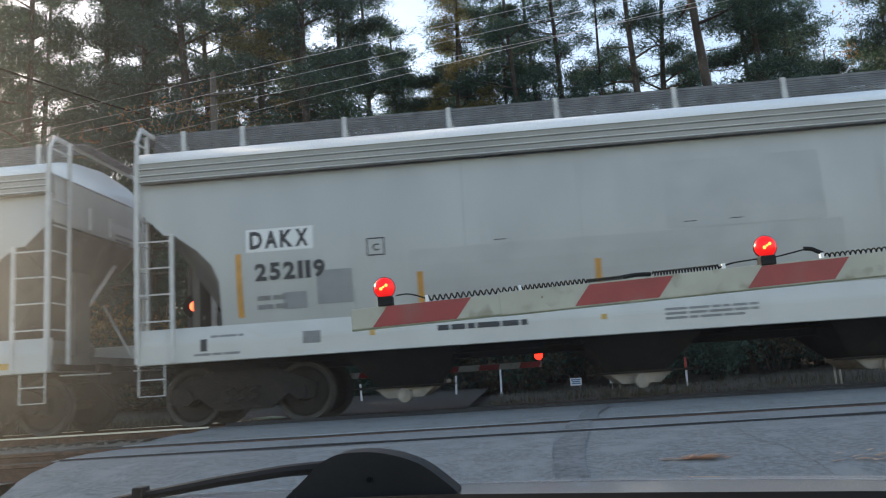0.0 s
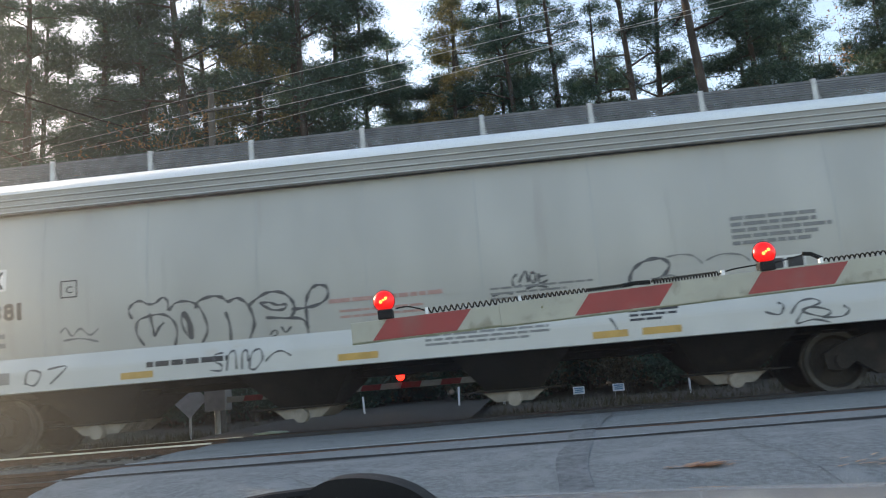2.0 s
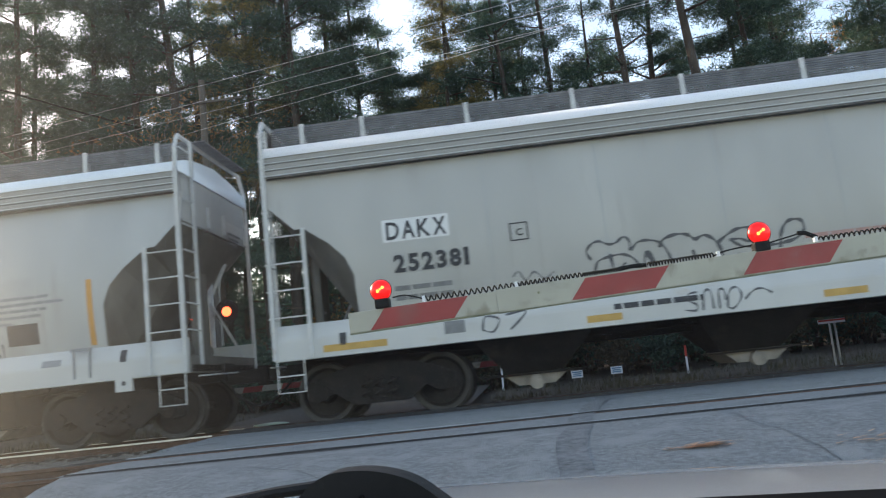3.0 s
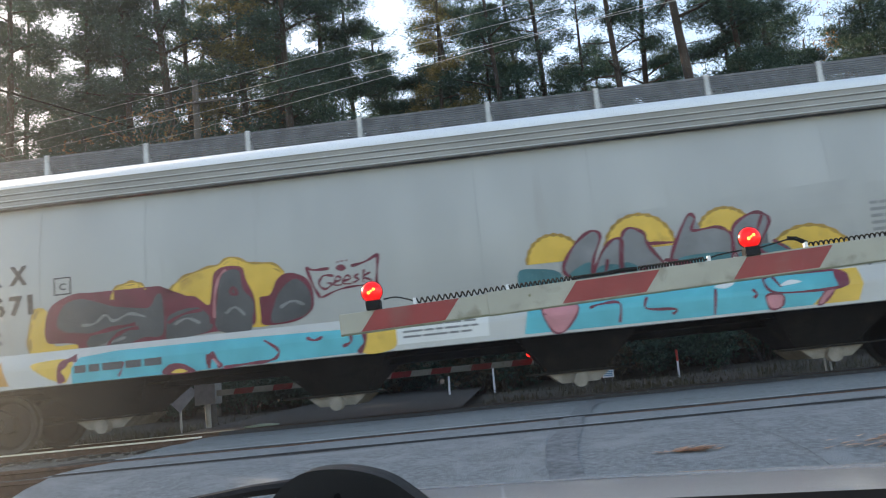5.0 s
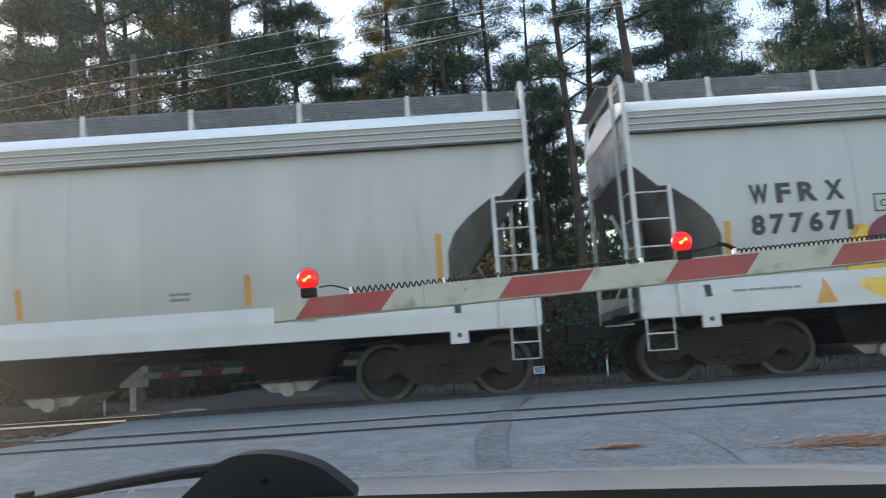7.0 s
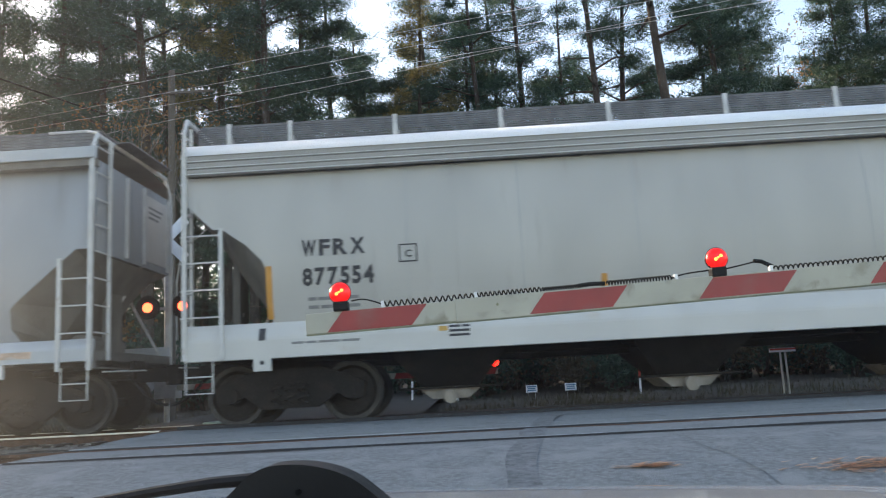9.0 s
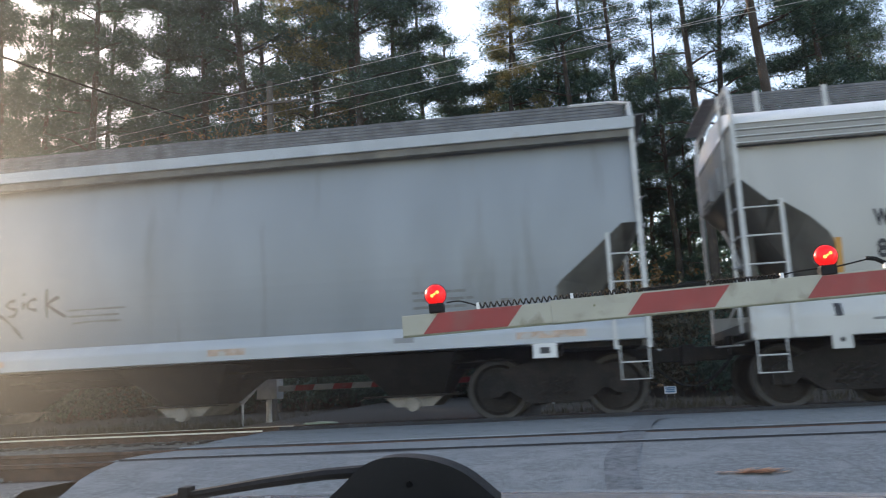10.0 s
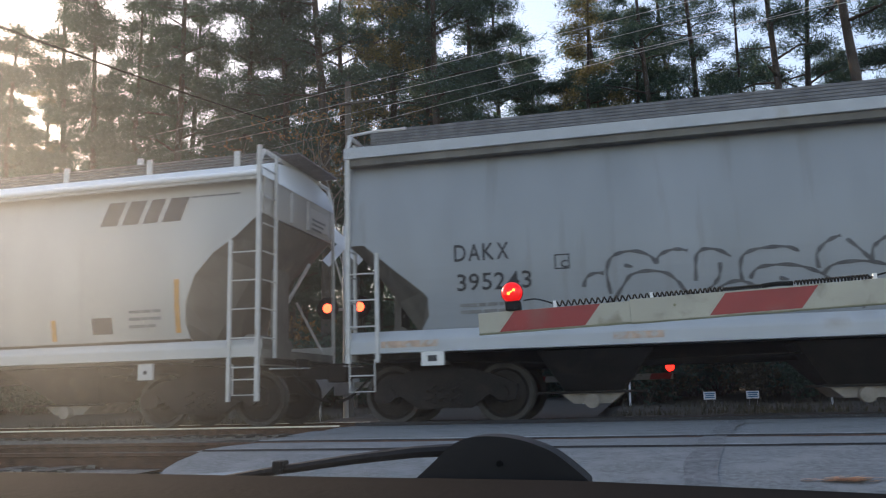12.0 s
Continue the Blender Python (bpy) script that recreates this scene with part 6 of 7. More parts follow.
stroke("graffiti", [(5.8, 1.88), (5.78, 2.06), (5.82, 2.23), (5.95, 2.31), (6.18, 2.34), (6.41, 2.33), (6.56, 2.26)], 0.06, car_e, "spray_black", SIDE - 0.003, "black sprayed line tag")
stroke("graffiti", [(5.9, 1.92), (5.99, 2.05), (6.17, 2.09), (6.45, 2.08), (6.68, 2.01), (6.86, 1.91), (6.96, 1.75), (7.0, 1.48)], 0.06, car_e, "spray_black", SIDE - 0.003, "black sprayed line tag")
stroke("graffiti", [(6.28, 1.91), (6.4, 1.88)], 0.06, car_e, "spray_black", SIDE - 0.003, "black sprayed line tag")
stroke("graffiti", [(6.79, 2.01), (6.78, 2.2), (6.87, 2.33), (7.0, 2.41), (7.1, 2.44)], 0.06, car_e, "spray_black", SIDE - 0.003, "black sprayed line tag")
stroke("graffiti", [(6.84, 1.93), (6.98, 2.05), (7.28, 2.08), (7.54, 2.04), (7.76, 1.94), (7.88, 1.76), (7.97, 1.55)], 0.06, car_e, "spray_black", SIDE - 0.003, "black sprayed line tag")
stroke("graffiti", [(7.17, 2.39), (7.32, 2.24), (7.44, 2.1)], 0.06, car_e, "spray_black", SIDE - 0.003, "black sprayed line tag")
stroke("graffiti", [(7.46, 2.05), (7.48, 2.23), (7.56, 2.32), (7.67, 2.38), (7.79, 2.36), (7.97, 2.21)], 0.06, car_e, "spray_black", SIDE - 0.003, "black sprayed line tag")
stroke("graffiti", [(6.99, 1.61), (7.07, 1.78), (7.22, 1.86), (7.4, 1.85), (7.57, 1.74), (7.64, 1.57), (7.65, 1.42)], 0.06, car_e, "spray_black", SIDE - 0.003, "black sprayed line tag")
stroke("graffiti", [(7.3, 1.68), (7.32, 1.45)], 0.06, car_e, "spray_black", SIDE - 0.003, "black sprayed line tag")
stroke("graffiti", [(8.03, 2.12), (8.06, 2.04), (8.33, 2.04), (8.54, 1.94), (8.71, 1.77), (8.83, 1.61)], 0.06, car_e, "spray_black", SIDE - 0.003, "black sprayed line tag")
stroke("graffiti", [(7.71, 2.1), (7.8, 2.09)], 0.06, car_e, "spray_black", SIDE - 0.003, "black sprayed line tag")
stroke("graffiti", [(4.21, 2.21), (4.33, 2.18)], 0.06, car_e, "spray_black", SIDE - 0.003, "black sprayed line tag")
stroke("graffiti", [(4.4, 1.67), (4.36, 1.48)], 0.06, car_e, "spray_black", SIDE - 0.003, "black sprayed line tag")
stroke("graffiti", [(3.64, 1.57), (3.9, 1.65), (4.05, 1.74)], 0.06, car_e, "spray_black", SIDE - 0.003, "black sprayed line tag")
stroke("graffiti", [(4.01, 1.7), (3.91, 1.47)], 0.06, car_e, "spray_black", SIDE - 0.003, "black sprayed line tag")
stroke("graffiti", [(8.74, 2.22), (8.62, 2.2), (8.61, 2.12), (8.75, 2.07), (8.72, 1.99), (8.6, 1.97)], 0.06, car_e, "spray_black", SIDE - 0.003, "black sprayed line tag")
stroke("graffiti", [(8.86, 2.31), (8.93, 2.32)], 0.06, car_e, "spray_black", SIDE - 0.003, "black sprayed line tag")
stroke("graffiti", [(8.88, 2.19), (8.88, 2.07)], 0.06, car_e, "spray_black", SIDE - 0.003, "black sprayed line tag")
stroke("graffiti", [(9.12, 2.23), (8.99, 2.2), (8.96, 2.09), (9.11, 2.05)], 0.06, car_e, "spray_black", SIDE - 0.003, "black sprayed line tag")
stroke("graffiti", [(9.29, 2.38), (9.28, 1.91)], 0.06, car_e, "spray_black", SIDE - 0.003, "black sprayed line tag")
stroke("graffiti", [(9.5, 2.24), (9.32, 2.12), (9.61, 1.91)], 0.06, car_e, "spray_black", SIDE - 0.003, "black sprayed line tag")
stroke("graffiti", [(9.63, 2.01), (10.02, 2.01), (10.62, 2.01)], 0.035, car_e, "faded", SIDE - 0.003, "faint grey line")
stroke("graffiti", [(9.66, 1.91), (10.09, 1.91), (10.51, 1.91)], 0.035, car_e, "faded", SIDE - 0.003, "faint grey line")
stroke("graffiti", [(9.71, 1.8), (10.08, 1.82), (10.55, 1.81)], 0.035, car_e, "faded", SIDE - 0.003, "faint grey line")
bars("stencil", LE - 3.4, 1.95, [0.8, 0.9, 0.8, 0.7], 0.04, 0.07, car_e, "faded", SIDE - 0.002)
bars("stencil", LE - 2.1, 1.78, [0.18, 0.18], 0.05, 0.05, car_e, "faded", SIDE - 0.002)
for x, w in ((0.55, 0.9), (4.0, 0.7), (LE - 1.9, 1.0), (8.0, 0.6), (12.0, 0.6)):
    strip(sill_e, x, w, 1.16, 0.10, "worn_orange")
for x in (1.35, LE - 1.5):
    part("jacking_pad", box(B(), x - 0.17, x + 0.17, -HALF - 0.03, -HALF + 0.05, 0.88, 1.085), "patch_white", sill_e, "white jacking pad")
    part("pad_hole", box(B(), x - 0.07, x + 0.07, -HALF - 0.033, -HALF - 0.028, 0.94, 1.03), "ink", sill_e)
part("data_plate", box(B(), LE - 3.7, LE - 3.4, -HALF - 0.026, -HALF - 0.018, 1.20, 1.28), "patch_dark", sill_e)


# the last car: cream, with a rounded roof and a tall end ladder
LF = 16.2
car_f = holder("hopper_car", "cream covered hopper car with a rounded roof and tall ladders", "freight car", group="hopper cars of the passing train")
hopper_body(car_f, LF, ROUND_CUT, 4.05, 1.45, "warm_car")
sill_f = chassis(car_f, LF, "sill_white", 1.12, 1.40, 1.28)
bm_roof = B()
prof_f = [(-HALF - 0.005, 4.055), (-1.52, 4.20), (-1.2, 4.36), (-0.6, 4.46), (0, 4.5), (0.6, 4.46), (1.2, 4.36), (1.52, 4.2), (HALF + 0.005, 4.055)]
ra, rb = [bm_roof.verts.new((0.0, y, z)) for y, z in prof_f], [bm_roof.verts.new((LF, y, z)) for y, z in prof_f]
for i in range(len(prof_f) - 1):
    bm_roof.faces.new((ra[i], ra[i + 1], rb[i + 1], rb[i]))
bm_roof.faces.new(ra)
bm_roof.faces.new(rb[::-1])
part("roof", bm_roof, "roof_skylit", car_f, smooth=True)
part("roof_edge", tube(B(), (0, -HALF - 0.01, 4.10), (LF, -HALF - 0.01, 4.10), 0.05, n=10), "roof_skylit", car_f)
part("roof_edge_lip", box(B(), 0, LF, -HALF - 0.03, -HALF, 3.99, 4.045), "fascia", car_f)
way_f = part("roof_walk", box(B(), 0.05, LF - 0.05, -1.0, -0.45, 4.60, 4.625), "grating", car_f, "roof walk on posts")
for k in range(4):
    part("slat", box(B(), 0.05, LF - 0.05, -1.01, -0.995, 4.40 + 0.05 * k, 4.425 + 0.05 * k), "grating", way_f)
for k in range(9):
    part("roof_post", box(B(), LF - 0.75 - 1.7 * k - 0.05, LF - 0.75 - 1.7 * k + 0.05, -1.05, -1.01, 4.30, 4.68), "ladder", way_f)
for x, s in ((0.0, 1), (LF, -1)):
    ladder(car_f, x, s, 0.42, 4.55, 3.0, 0.52, 0.95, 0.46)
    end_frame(car_f, x, s, 4.50, 1.41, 0.46)
    part("running_end", box(B(), *sorted((x + s * 0.1, x - s * 0.35)), -0.9, 0.9, 4.56, 4.585), "grating", car_f)
for x, w in ((13.20, 0.36), (13.62, 0.34), (14.02, 0.30), (14.38, 0.38)):
    blob("logo_block", [(x - 0.03, 3.41), (x + w - 0.06, 3.41), (x + w + 0.06, 3.83), (x + 0.10, 3.83)], car_f, "ink", SIDE - 0.003, "dark slanted block of a company mark", smooth=False)
bars("stencil", LF - 1.35, 3.83, [0.9], 0.03, 0.03, car_f, "faded", SIDE - 0.002)
reflector(car_f, LF - 1.50, 1.55, 2.42)
reflector(car_f, LF - 3.85, 1.50, 1.85)
part("data_panel", box(B(), LF - 3.1, LF - 2.72, SIDE - 0.003, SIDE + 0.002, 1.58, 1.85), "ink", car_f)
bars("stencil", LF - 2.4, 1.95, [0.6, 0.6, 0.5], 0.05, 0.07, car_f, "faded", SIDE - 0.002)
jacking_pad(sill_f, LF - 2.0, "sill_white")
hatch = part("brake_mast", box(B(), LF - 3.55, LF - 3.45, 0.2, 0.28, 4.45, 5.15), "ladder", car_f)
for x in (LF - 3.9, LF - 3.0, LF - 2.85):
    part("rail_post", tube(B(), (x, 0.2, 4.4), (x, 0.2, 4.85), 0.02, n=6), "ladder", hatch)
part("hand_rail", tube(B(), (LF - 3.9, 0.2, 4.6), (LF - 2.85, 0.2, 4.6), 0.018, n=6), "ladder", hatch)

for c, n, length, pitch in ((car_a, 4, 18.6, 3.6), (car_b, 4, LB, 3.3), (car_c, 4, LC, 3.75), (car_d, 4, LD, 3.65), (car_e, 4, LE, 3.8), (car_f, 3, LF, 4.0)):
    outlets(c, length, n, pitch)
for c, length in ((car_a, 18.6), (car_b, LB), (car_c, LC), (car_d, LD)):
    panel_seams(c, length, 1.51, 3.75, [3.35, 5.03, 6.74, 8.4, 10.1, 11.8, 13.5, 15.2])
for c in (car_a, car_b, car_c, car_d, car_e, car_f):
    curve_to_side(c)
for sill, z0, z1 in SILLS:
    curve_to_sill(sill, z0, z1)
CARS = [(car_a, -4.44), (car_b, -23.3), (car_c, -43.6), (car_d, -63.7), (car_e, -83.65), (car_f, -85.1 - LF)]


# ---------------------------------------------------------------- the near gate
def gate_arm():
    """A striped arm in two overlapping boards, with red lamps, a coiled cable and its post."""
    arm = holder("crossing_gate", "lowered red and cream striped gate arm with red lamps", "crossing gate", at=pose(-0.848, 4.22, 0.816, 0, -2.0, 0))
    H = 0.055
    part("tip_board", box(B(), 0.0, 0.87, -0.012, 0.014, -H + 0.002, H - 0.004), "gate_white", arm, "cream tip board", bevel=0.003)
    main = part("main_board", box(B(), 0.77, 6.6, -0.018, 0.02, -H - 0.003, H + 0.003), "gate_white", arm, "cream main board", bevel=0.003)
    # darker olive strip along the lower edge of both boards
    part("lower_edge", box(B(), 0.77, 6.6, -0.020, 0.022, -H - 0.008, -H - 0.0035), "gate_edge", main)
    part("lower_edge", box(B(), 0.0, 0.80, -0.014, 0.016, -H - 0.006, -H + 0.0015), "gate_edge", main)
    for k in range(8):
        x0, x1 = (0.15, 0.585) if k == 0 else (1.185 + 0.855 * (k - 1), 1.605 + 0.855 * (k - 1))
        y = -0.0145 if k == 0 else -0.0205
        lean = 0.042
        part("red_stripe", prism(B(), [(x0 - lean, -H + 0.003), (x1 - lean, -H + 0.003), (x1 + lean, H - 0.005), (x0 + lean, H - 0.005)], y, y + 0.002), "gate_red", arm, "slanted red stripe")
    for x in (0.985,):
        part("bolt", tube(B(), (x, -0.024, 0.012), (x, -0.017, 0.012), 0.007, n=8), "gate_edge", main)
    for x in (0.185, 2.115, 4.05):
        z = 0.145
        case = part("lamp_housing", box(B(), x - 0.038, x + 0.038, -0.03, 0.045, H - 0.003, H + 0.046), "black_plastic", arm, "black lamp housing", bevel=0.008)
        part("lamp_back", tube(B(), (x, -0.008, z), (x, 0.05, z), 0.058, 0.045, n=24), "black_plastic", case)
        bm = B()
        rings = []
        for r, o in ((0.055, 0.0), (0.052, 0.014), (0.042, 0.024), (0.025, 0.031), (0.0, 0.034)):
            rings.append([bm.verts.new((x + r * math.cos(2 * math.pi * i / 28), -0.008 - o, z + r * math.sin(2 * math.pi * i / 28))) for i in range(28)] if r else [bm.verts.new((x, -0.008 - o, z))])
        for a, b in zip(rings, rings[1:]):
            for i in range(28):
                bm.faces.new(list(dict.fromkeys([a[i], a[(i + 1) % 28], b[(i + 1) % len(b)], b[i % len(b)]])))
        part("lens", bm, "lens_lit", case, "glowing red lens", smooth=True)
        for dx, dz, r in ((-0.013, -0.006, 0.013), (0.014, 0.010, 0.012), (0.0, 0.002, 0.009)):
            part("filament", tube(B(), (x + dx, -0.030, z + dz), (x + dx, -0.043, z + dz), r, r * 0.55, n=12), "filament", case)

    def coil(x0, x1, turns, r=0.013):
        n = turns * 10
        pts = [(x0 + (x1 - x0) * i / n, r * math.cos(i * 0.628), H + 0.014 + r * math.sin(i * 0.628)) for i in range(n + 1)]
        part("coiled_cable", pipe(B(), pts, 0.0042, 5), "cable", arm)

    def lead(pts):
        part("cable_lead", pipe(B(), [(x, 0, z) for x, z in smooth_line(pts)], 0.004, 5), "cable", arm)

    lead([(0.24, H + 0.045), (0.30, H + 0.048), (0.36, H + 0.030), (0.40, H + 0.012)])
    coil(0.40, 0.88, 16)
    coil(0.88, 1.22, 15)
    coil(1.22, 1.42, 16, 0.009)
    part("cable_sleeve", pipe(B(), [(1.40, 0, H + 0.016), (1.47, 0, H + 0.02), (1.54, 0, H + 0.016)], 0.012), "cable", arm)
    coil(1.55, 1.88, 22)
    lead([(1.88, H + 0.012), (1.95, H + 0.028), (2.07, H + 0.035)])
    lead([(2.16, H + 0.035), (2.26, H + 0.05), (2.32, H + 0.06)])
    part("cable_sleeve", pipe(B(), [(2.30, 0, H + 0.062), (2.34, 0, H + 0.055), (2.39, 0, H + 0.025)], 0.011), "cable", arm)
    coil(2.40, 3.9, 60, 0.012)
    for x in (0.40, 0.88, 1.9, 2.38):
        part("cable_clip", box(B(), x - 0.008, x + 0.008, -0.012, 0.012, H - 0.004, H + 0.03), "sign_white", arm)
    mast = part("mast", tube(B(), (6.75, 0.05, -1.05), (6.75, 0.05, 1.6), 0.06, n=12), "galv", arm, "steel gate mast")
    part("gate_motor", box(B(), 6.5, 7.0, -0.2, 0.3, -0.35, 0.25), "galv", mast, bevel=0.02)
    return arm


gate_arm()


# ---------------------------------------------------------------- beyond the tracks
def far_gate():
    x, y = -6.35, 17.0
    g = holder("crossing_signal", "far crossing signal with crossbuck, lamps and lowered gate arm", "crossing signal", at=pose(x, y, -0.12))
    part("mast", tube(B(), (0, 0, 0), (0, 0, 4.3), 0.06, n=12), "galv", g, "steel mast")
    for s in (-1, 1):
        part("crossbuck", box(B(), -0.6, 0.6, -0.09 - 0.01 * s, -0.085 - 0.01 * s, -0.11, 0.11), "sign_white", g, "white crossbuck board", at=pose(0, 0, 3.9, 0, 45 * s, 0))
    part("cross_arm", box(B(), -0.4, 0.4, -0.06, -0.02, 2.42, 2.48), "galv", g)
    for s in (-1, 1):
        back = part("lamp_board", tube(B(), (0.37 * s, -0.10, 2.48), (0.37 * s, -0.08, 2.48), 0.25, n=20), "black_plastic", g, "round black lamp board")
        part("lens", tube(B(), (0.37 * s, -0.13, 2.48), (0.37 * s, -0.10, 2.48), 0.10, n=18), "amber_lit", back, "glowing red lens")
    part("motor_box", box(B(), -0.2, 0.25, -0.2, 0.2, 0.6, 1.1), "galv", g, bevel=0.02)
    arm = part("arm", box(B(), 0.2, 6.80, -0.13, -0.10, 0.75, 0.87), "gate_white", g, "striped far gate arm")
    for k in range(8):
        part("red_stripe", prism(B(), [(0.6 + 0.82 * k, 0.752), (1.0 + 0.82 * k, 0.752), (1.05 + 0.82 * k, 0.868), (0.65 + 0.82 * k, 0.868)], -0.134, -0.131), "gate_red", arm)
    for u in (3.9, 6.75):
        part("lamp", tube(B(), (u, -0.16, 0.985), (u, -0.11, 0.985), 0.085, n=18), "red_lit", arm, "glowing red gate lamp")
    return g


far_gate()


def yard_sign(x, y, z):
    s = holder("yard_sign", "small white and blue yard sign on wire legs", "sign", group="yard signs on the verge", at=pose(x, y, z, 0, 0, random.uniform(-15, 15)))
    part("board", box(B(), -0.16, 0.16, -0.004, 0.004, 0.16, 0.36), "sign_white", s, bevel=0.001)
    for k, w in enumerate((0.26, 0.22, 0.24)):
        part("line", box(B(), -w / 2, w / 2, -0.007, -0.004, 0.30 - 0.05 * k, 0.33 - 0.05 * k), "sign_blue", s)
    for u in (-0.1, 0.1):
        part("leg", tube(B(), (u, 0, -0.05), (u, 0, 0.2), 0.004, n=5), "galv", s)


def marker_post(x, y, h, red):
    z = ground_height(x, y)
    p = holder("marker_post", "thin white marker post" + (" with a red top" if red else ""), "marker post", group="marker posts on the verge", at=pose(x, y, z, random.uniform(-3, 3), random.uniform(-3, 3), 0))
    part("post", tube(B(), (0, 0, -0.1), (0, 0, h), 0.028, n=8), "sign_white", p)
    if red:
        part("band", tube(B(), (0, 0, h * 0.62), (0, 0, h + 0.005), 0.031, n=8), "post_red", p)


yard_sign(1.5, 23.0, ground_height(1.5, 23.0))
yard_sign(2.6, 23.3, ground_height(2.6, 23.3))
for x, y, h, r in ((4.35, 22.5, 0.75, True), (-0.55, 23.5, 0.8, False), (-1.75, 22.5, 0.85, False), (-4.2, 22.0, 0.8, False)):
    marker_post(x, y, h, r)


def t_post(x, y):
    p = holder("delineator", "galvanised double post with a flat red-edged top", "sign post", at=pose(x, y, ground_height(x, y)))
    for u in (-0.05, 0.05):
        part("post", tube(B(), (u, 0, -0.1), (u, 0, 1.0), 0.022, n=8), "galv", p)
    part("plate", box(B(), -0.26, 0.26, -0.02, 0.02, 0.98, 1.06), "sign_white", p)
    part("edge", box(B(), -0.26, 0.26, -0.024, -0.021, 1.02, 1.055), "post_red", p)


t_post(6.25, 17.2)


def diamond_sign(x, y):
    p = holder("diamond_sign", "back of a grey diamond road sign on a post", "road sign", at=pose(x, y, ground_height(x, y) - 0.05))
    part("post", tube(B(), (0, 0.03, 0), (0, 0.03, 1.4), 0.03, n=8), "galv", p)
    part("plate", box(B(), -0.3, 0.3, -0.01, 0.0, -0.3, 0.3), "galv", p, at=pose(0, 0, 0.95, 0, 45, 0))


diamond_sign(-7.6, 18.6)


def litter(name, x, y, mat, label, sx, sy, sz, z=None):
    bm = B()
    bmesh.ops.create_icosphere(bm, subdivisions=2, radius=1)
    for v in bm.verts:
        k = 1 + 0.35 * noise.noise(v.co * 2.2)
        v.co = Vector((v.co.x * sx * k, v.co.y * sy * k, max(v.co.z * sz * k, -0.01)))
    thing(name, bm, mat, label, "litter", at=pose(x, y, (ground_height(x, y) if z is None else z) + 0.01))


litter("plastic_bag", 5.45, 16.6, "blue_bag", "crumpled pale blue plastic bag on the verge", 0.10, 0.08, 0.06)
litter("hose", -4.55, 14.75, "rope_green", "flattened pale green litter by the rails", 0.34, 0.1, 0.04, 0.0)


# ---------------------------------------------------------------- the car that the view is from
def own_car():
    car = holder("car", "front of a silver car with black dashboard and wiper", "car", at=pose(0, 0, road_height(0.8)))
    dz = -road_height(0.8)
    bm = B()
    xs, ys = steps_of(-0.8, 0.85, 0.11), steps_of(0.62, 1.62, 0.1)
    vs = []
    for y in ys:
        row = []
        for x in xs:
            u = (y - 0.62) / 1.0
            z = 0.352 - 0.062 * u - 0.035 * max(0, u - 0.8) ** 2 * 25 * 0.4 - 0.028 * x - 0.02 * x * x - 0.25 * max(0, abs(x) - 0.7) ** 1.5
            row.append(bm.verts.new((x, y, z + dz)))
        vs.append(row)
    for a, b in zip(vs, vs[1:]):
        for i in range(len(xs) - 1):
            bm.faces.new((a[i], a[i + 1], b[i + 1], b[i]))
    hood = part("hood", bm, "hood", car, "silver hood", smooth=True)
    part("front_end", box(B(), -0.8, 0.85, 0.8, 1.6, -0.42 + dz, 0.20 + dz), "hood", hood, bevel=0.05)
    bm = B()
    va, vb, vc, vd = [], [], [], []
    for x in steps_of(-0.75, 0.75, 0.1):
        edge_z = 0.4215 - (0.045 if x > -0.04 else 0.016) * (x + 0.036)
        va.append(bm.verts.new((x, 0.08, 0.30 + dz)))
        vb.append(bm.verts.new((x, 0.30, edge_z - 0.012 + dz)))
        vc.append(bm.verts.new((x, 0.40, edge_z + dz)))
        vd.append(bm.verts.new((x, 0.60, 0.30 + dz)))
    for rows in ((va, vb), (vb, vc), (vc, vd)):
        for i in range(len(va) - 1):
            bm.faces.new((rows[0][i], rows[0][i + 1], rows[1][i + 1], rows[1][i]))
    part("dashboard", bm, "dash", car, "matt black dashboard top", smooth=True)
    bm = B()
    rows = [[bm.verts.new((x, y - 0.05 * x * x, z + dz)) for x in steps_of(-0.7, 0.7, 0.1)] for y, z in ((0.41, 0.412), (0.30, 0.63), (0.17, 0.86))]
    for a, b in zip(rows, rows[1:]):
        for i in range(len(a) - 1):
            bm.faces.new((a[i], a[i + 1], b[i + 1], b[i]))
    pane = part("windshield", bm, "windshield", car, "slightly dusty windshield, hazed at the left", smooth=True)
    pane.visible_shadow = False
    for sx in (-0.62, 0.68):
        wheel = part("wheel", tube(B(), (sx, 1.15, 0.33), (sx + 0.18, 1.15, 0.33), 0.32, n=28), "black_plastic", car, "black tyre", bevel=0.02)
    cap_outline = smooth_line([(-0.136, 0.416), (-0.122, 0.428), (-0.112, 0.4365), (-0.100, 0.4405), (-0.080, 0.4395), (-0.060, 0.4325), (-0.042, 0.418)])
    bm = B()
    prism(bm, [(x, z + dz) for x, z in cap_outline] + [(-0.045, 0.405 + dz), (-0.134, 0.405 + dz)], 0.43, 0.455)
    wiper = part("wiper_cap", bm, "black_plastic", car, "rounded black wiper cap", bevel=0.0015)
    part("cap_screw", tube(B(), (-0.087, 0.428, 0.427 + dz), (-0.087, 0.4305, 0.427 + dz), 0.0016, n=8), "dash", wiper)
    part("wiper_arm", pipe(B(), [(x, 0.44, z + dz) for x, z in ((-0.110, 0.4335), (-0.135, 0.4325), (-0.170, 0.4290), (-0.213, 0.4235), (-0.25, 0.418))], 0.0034, 8, 0.0022), "black_plastic", wiper)
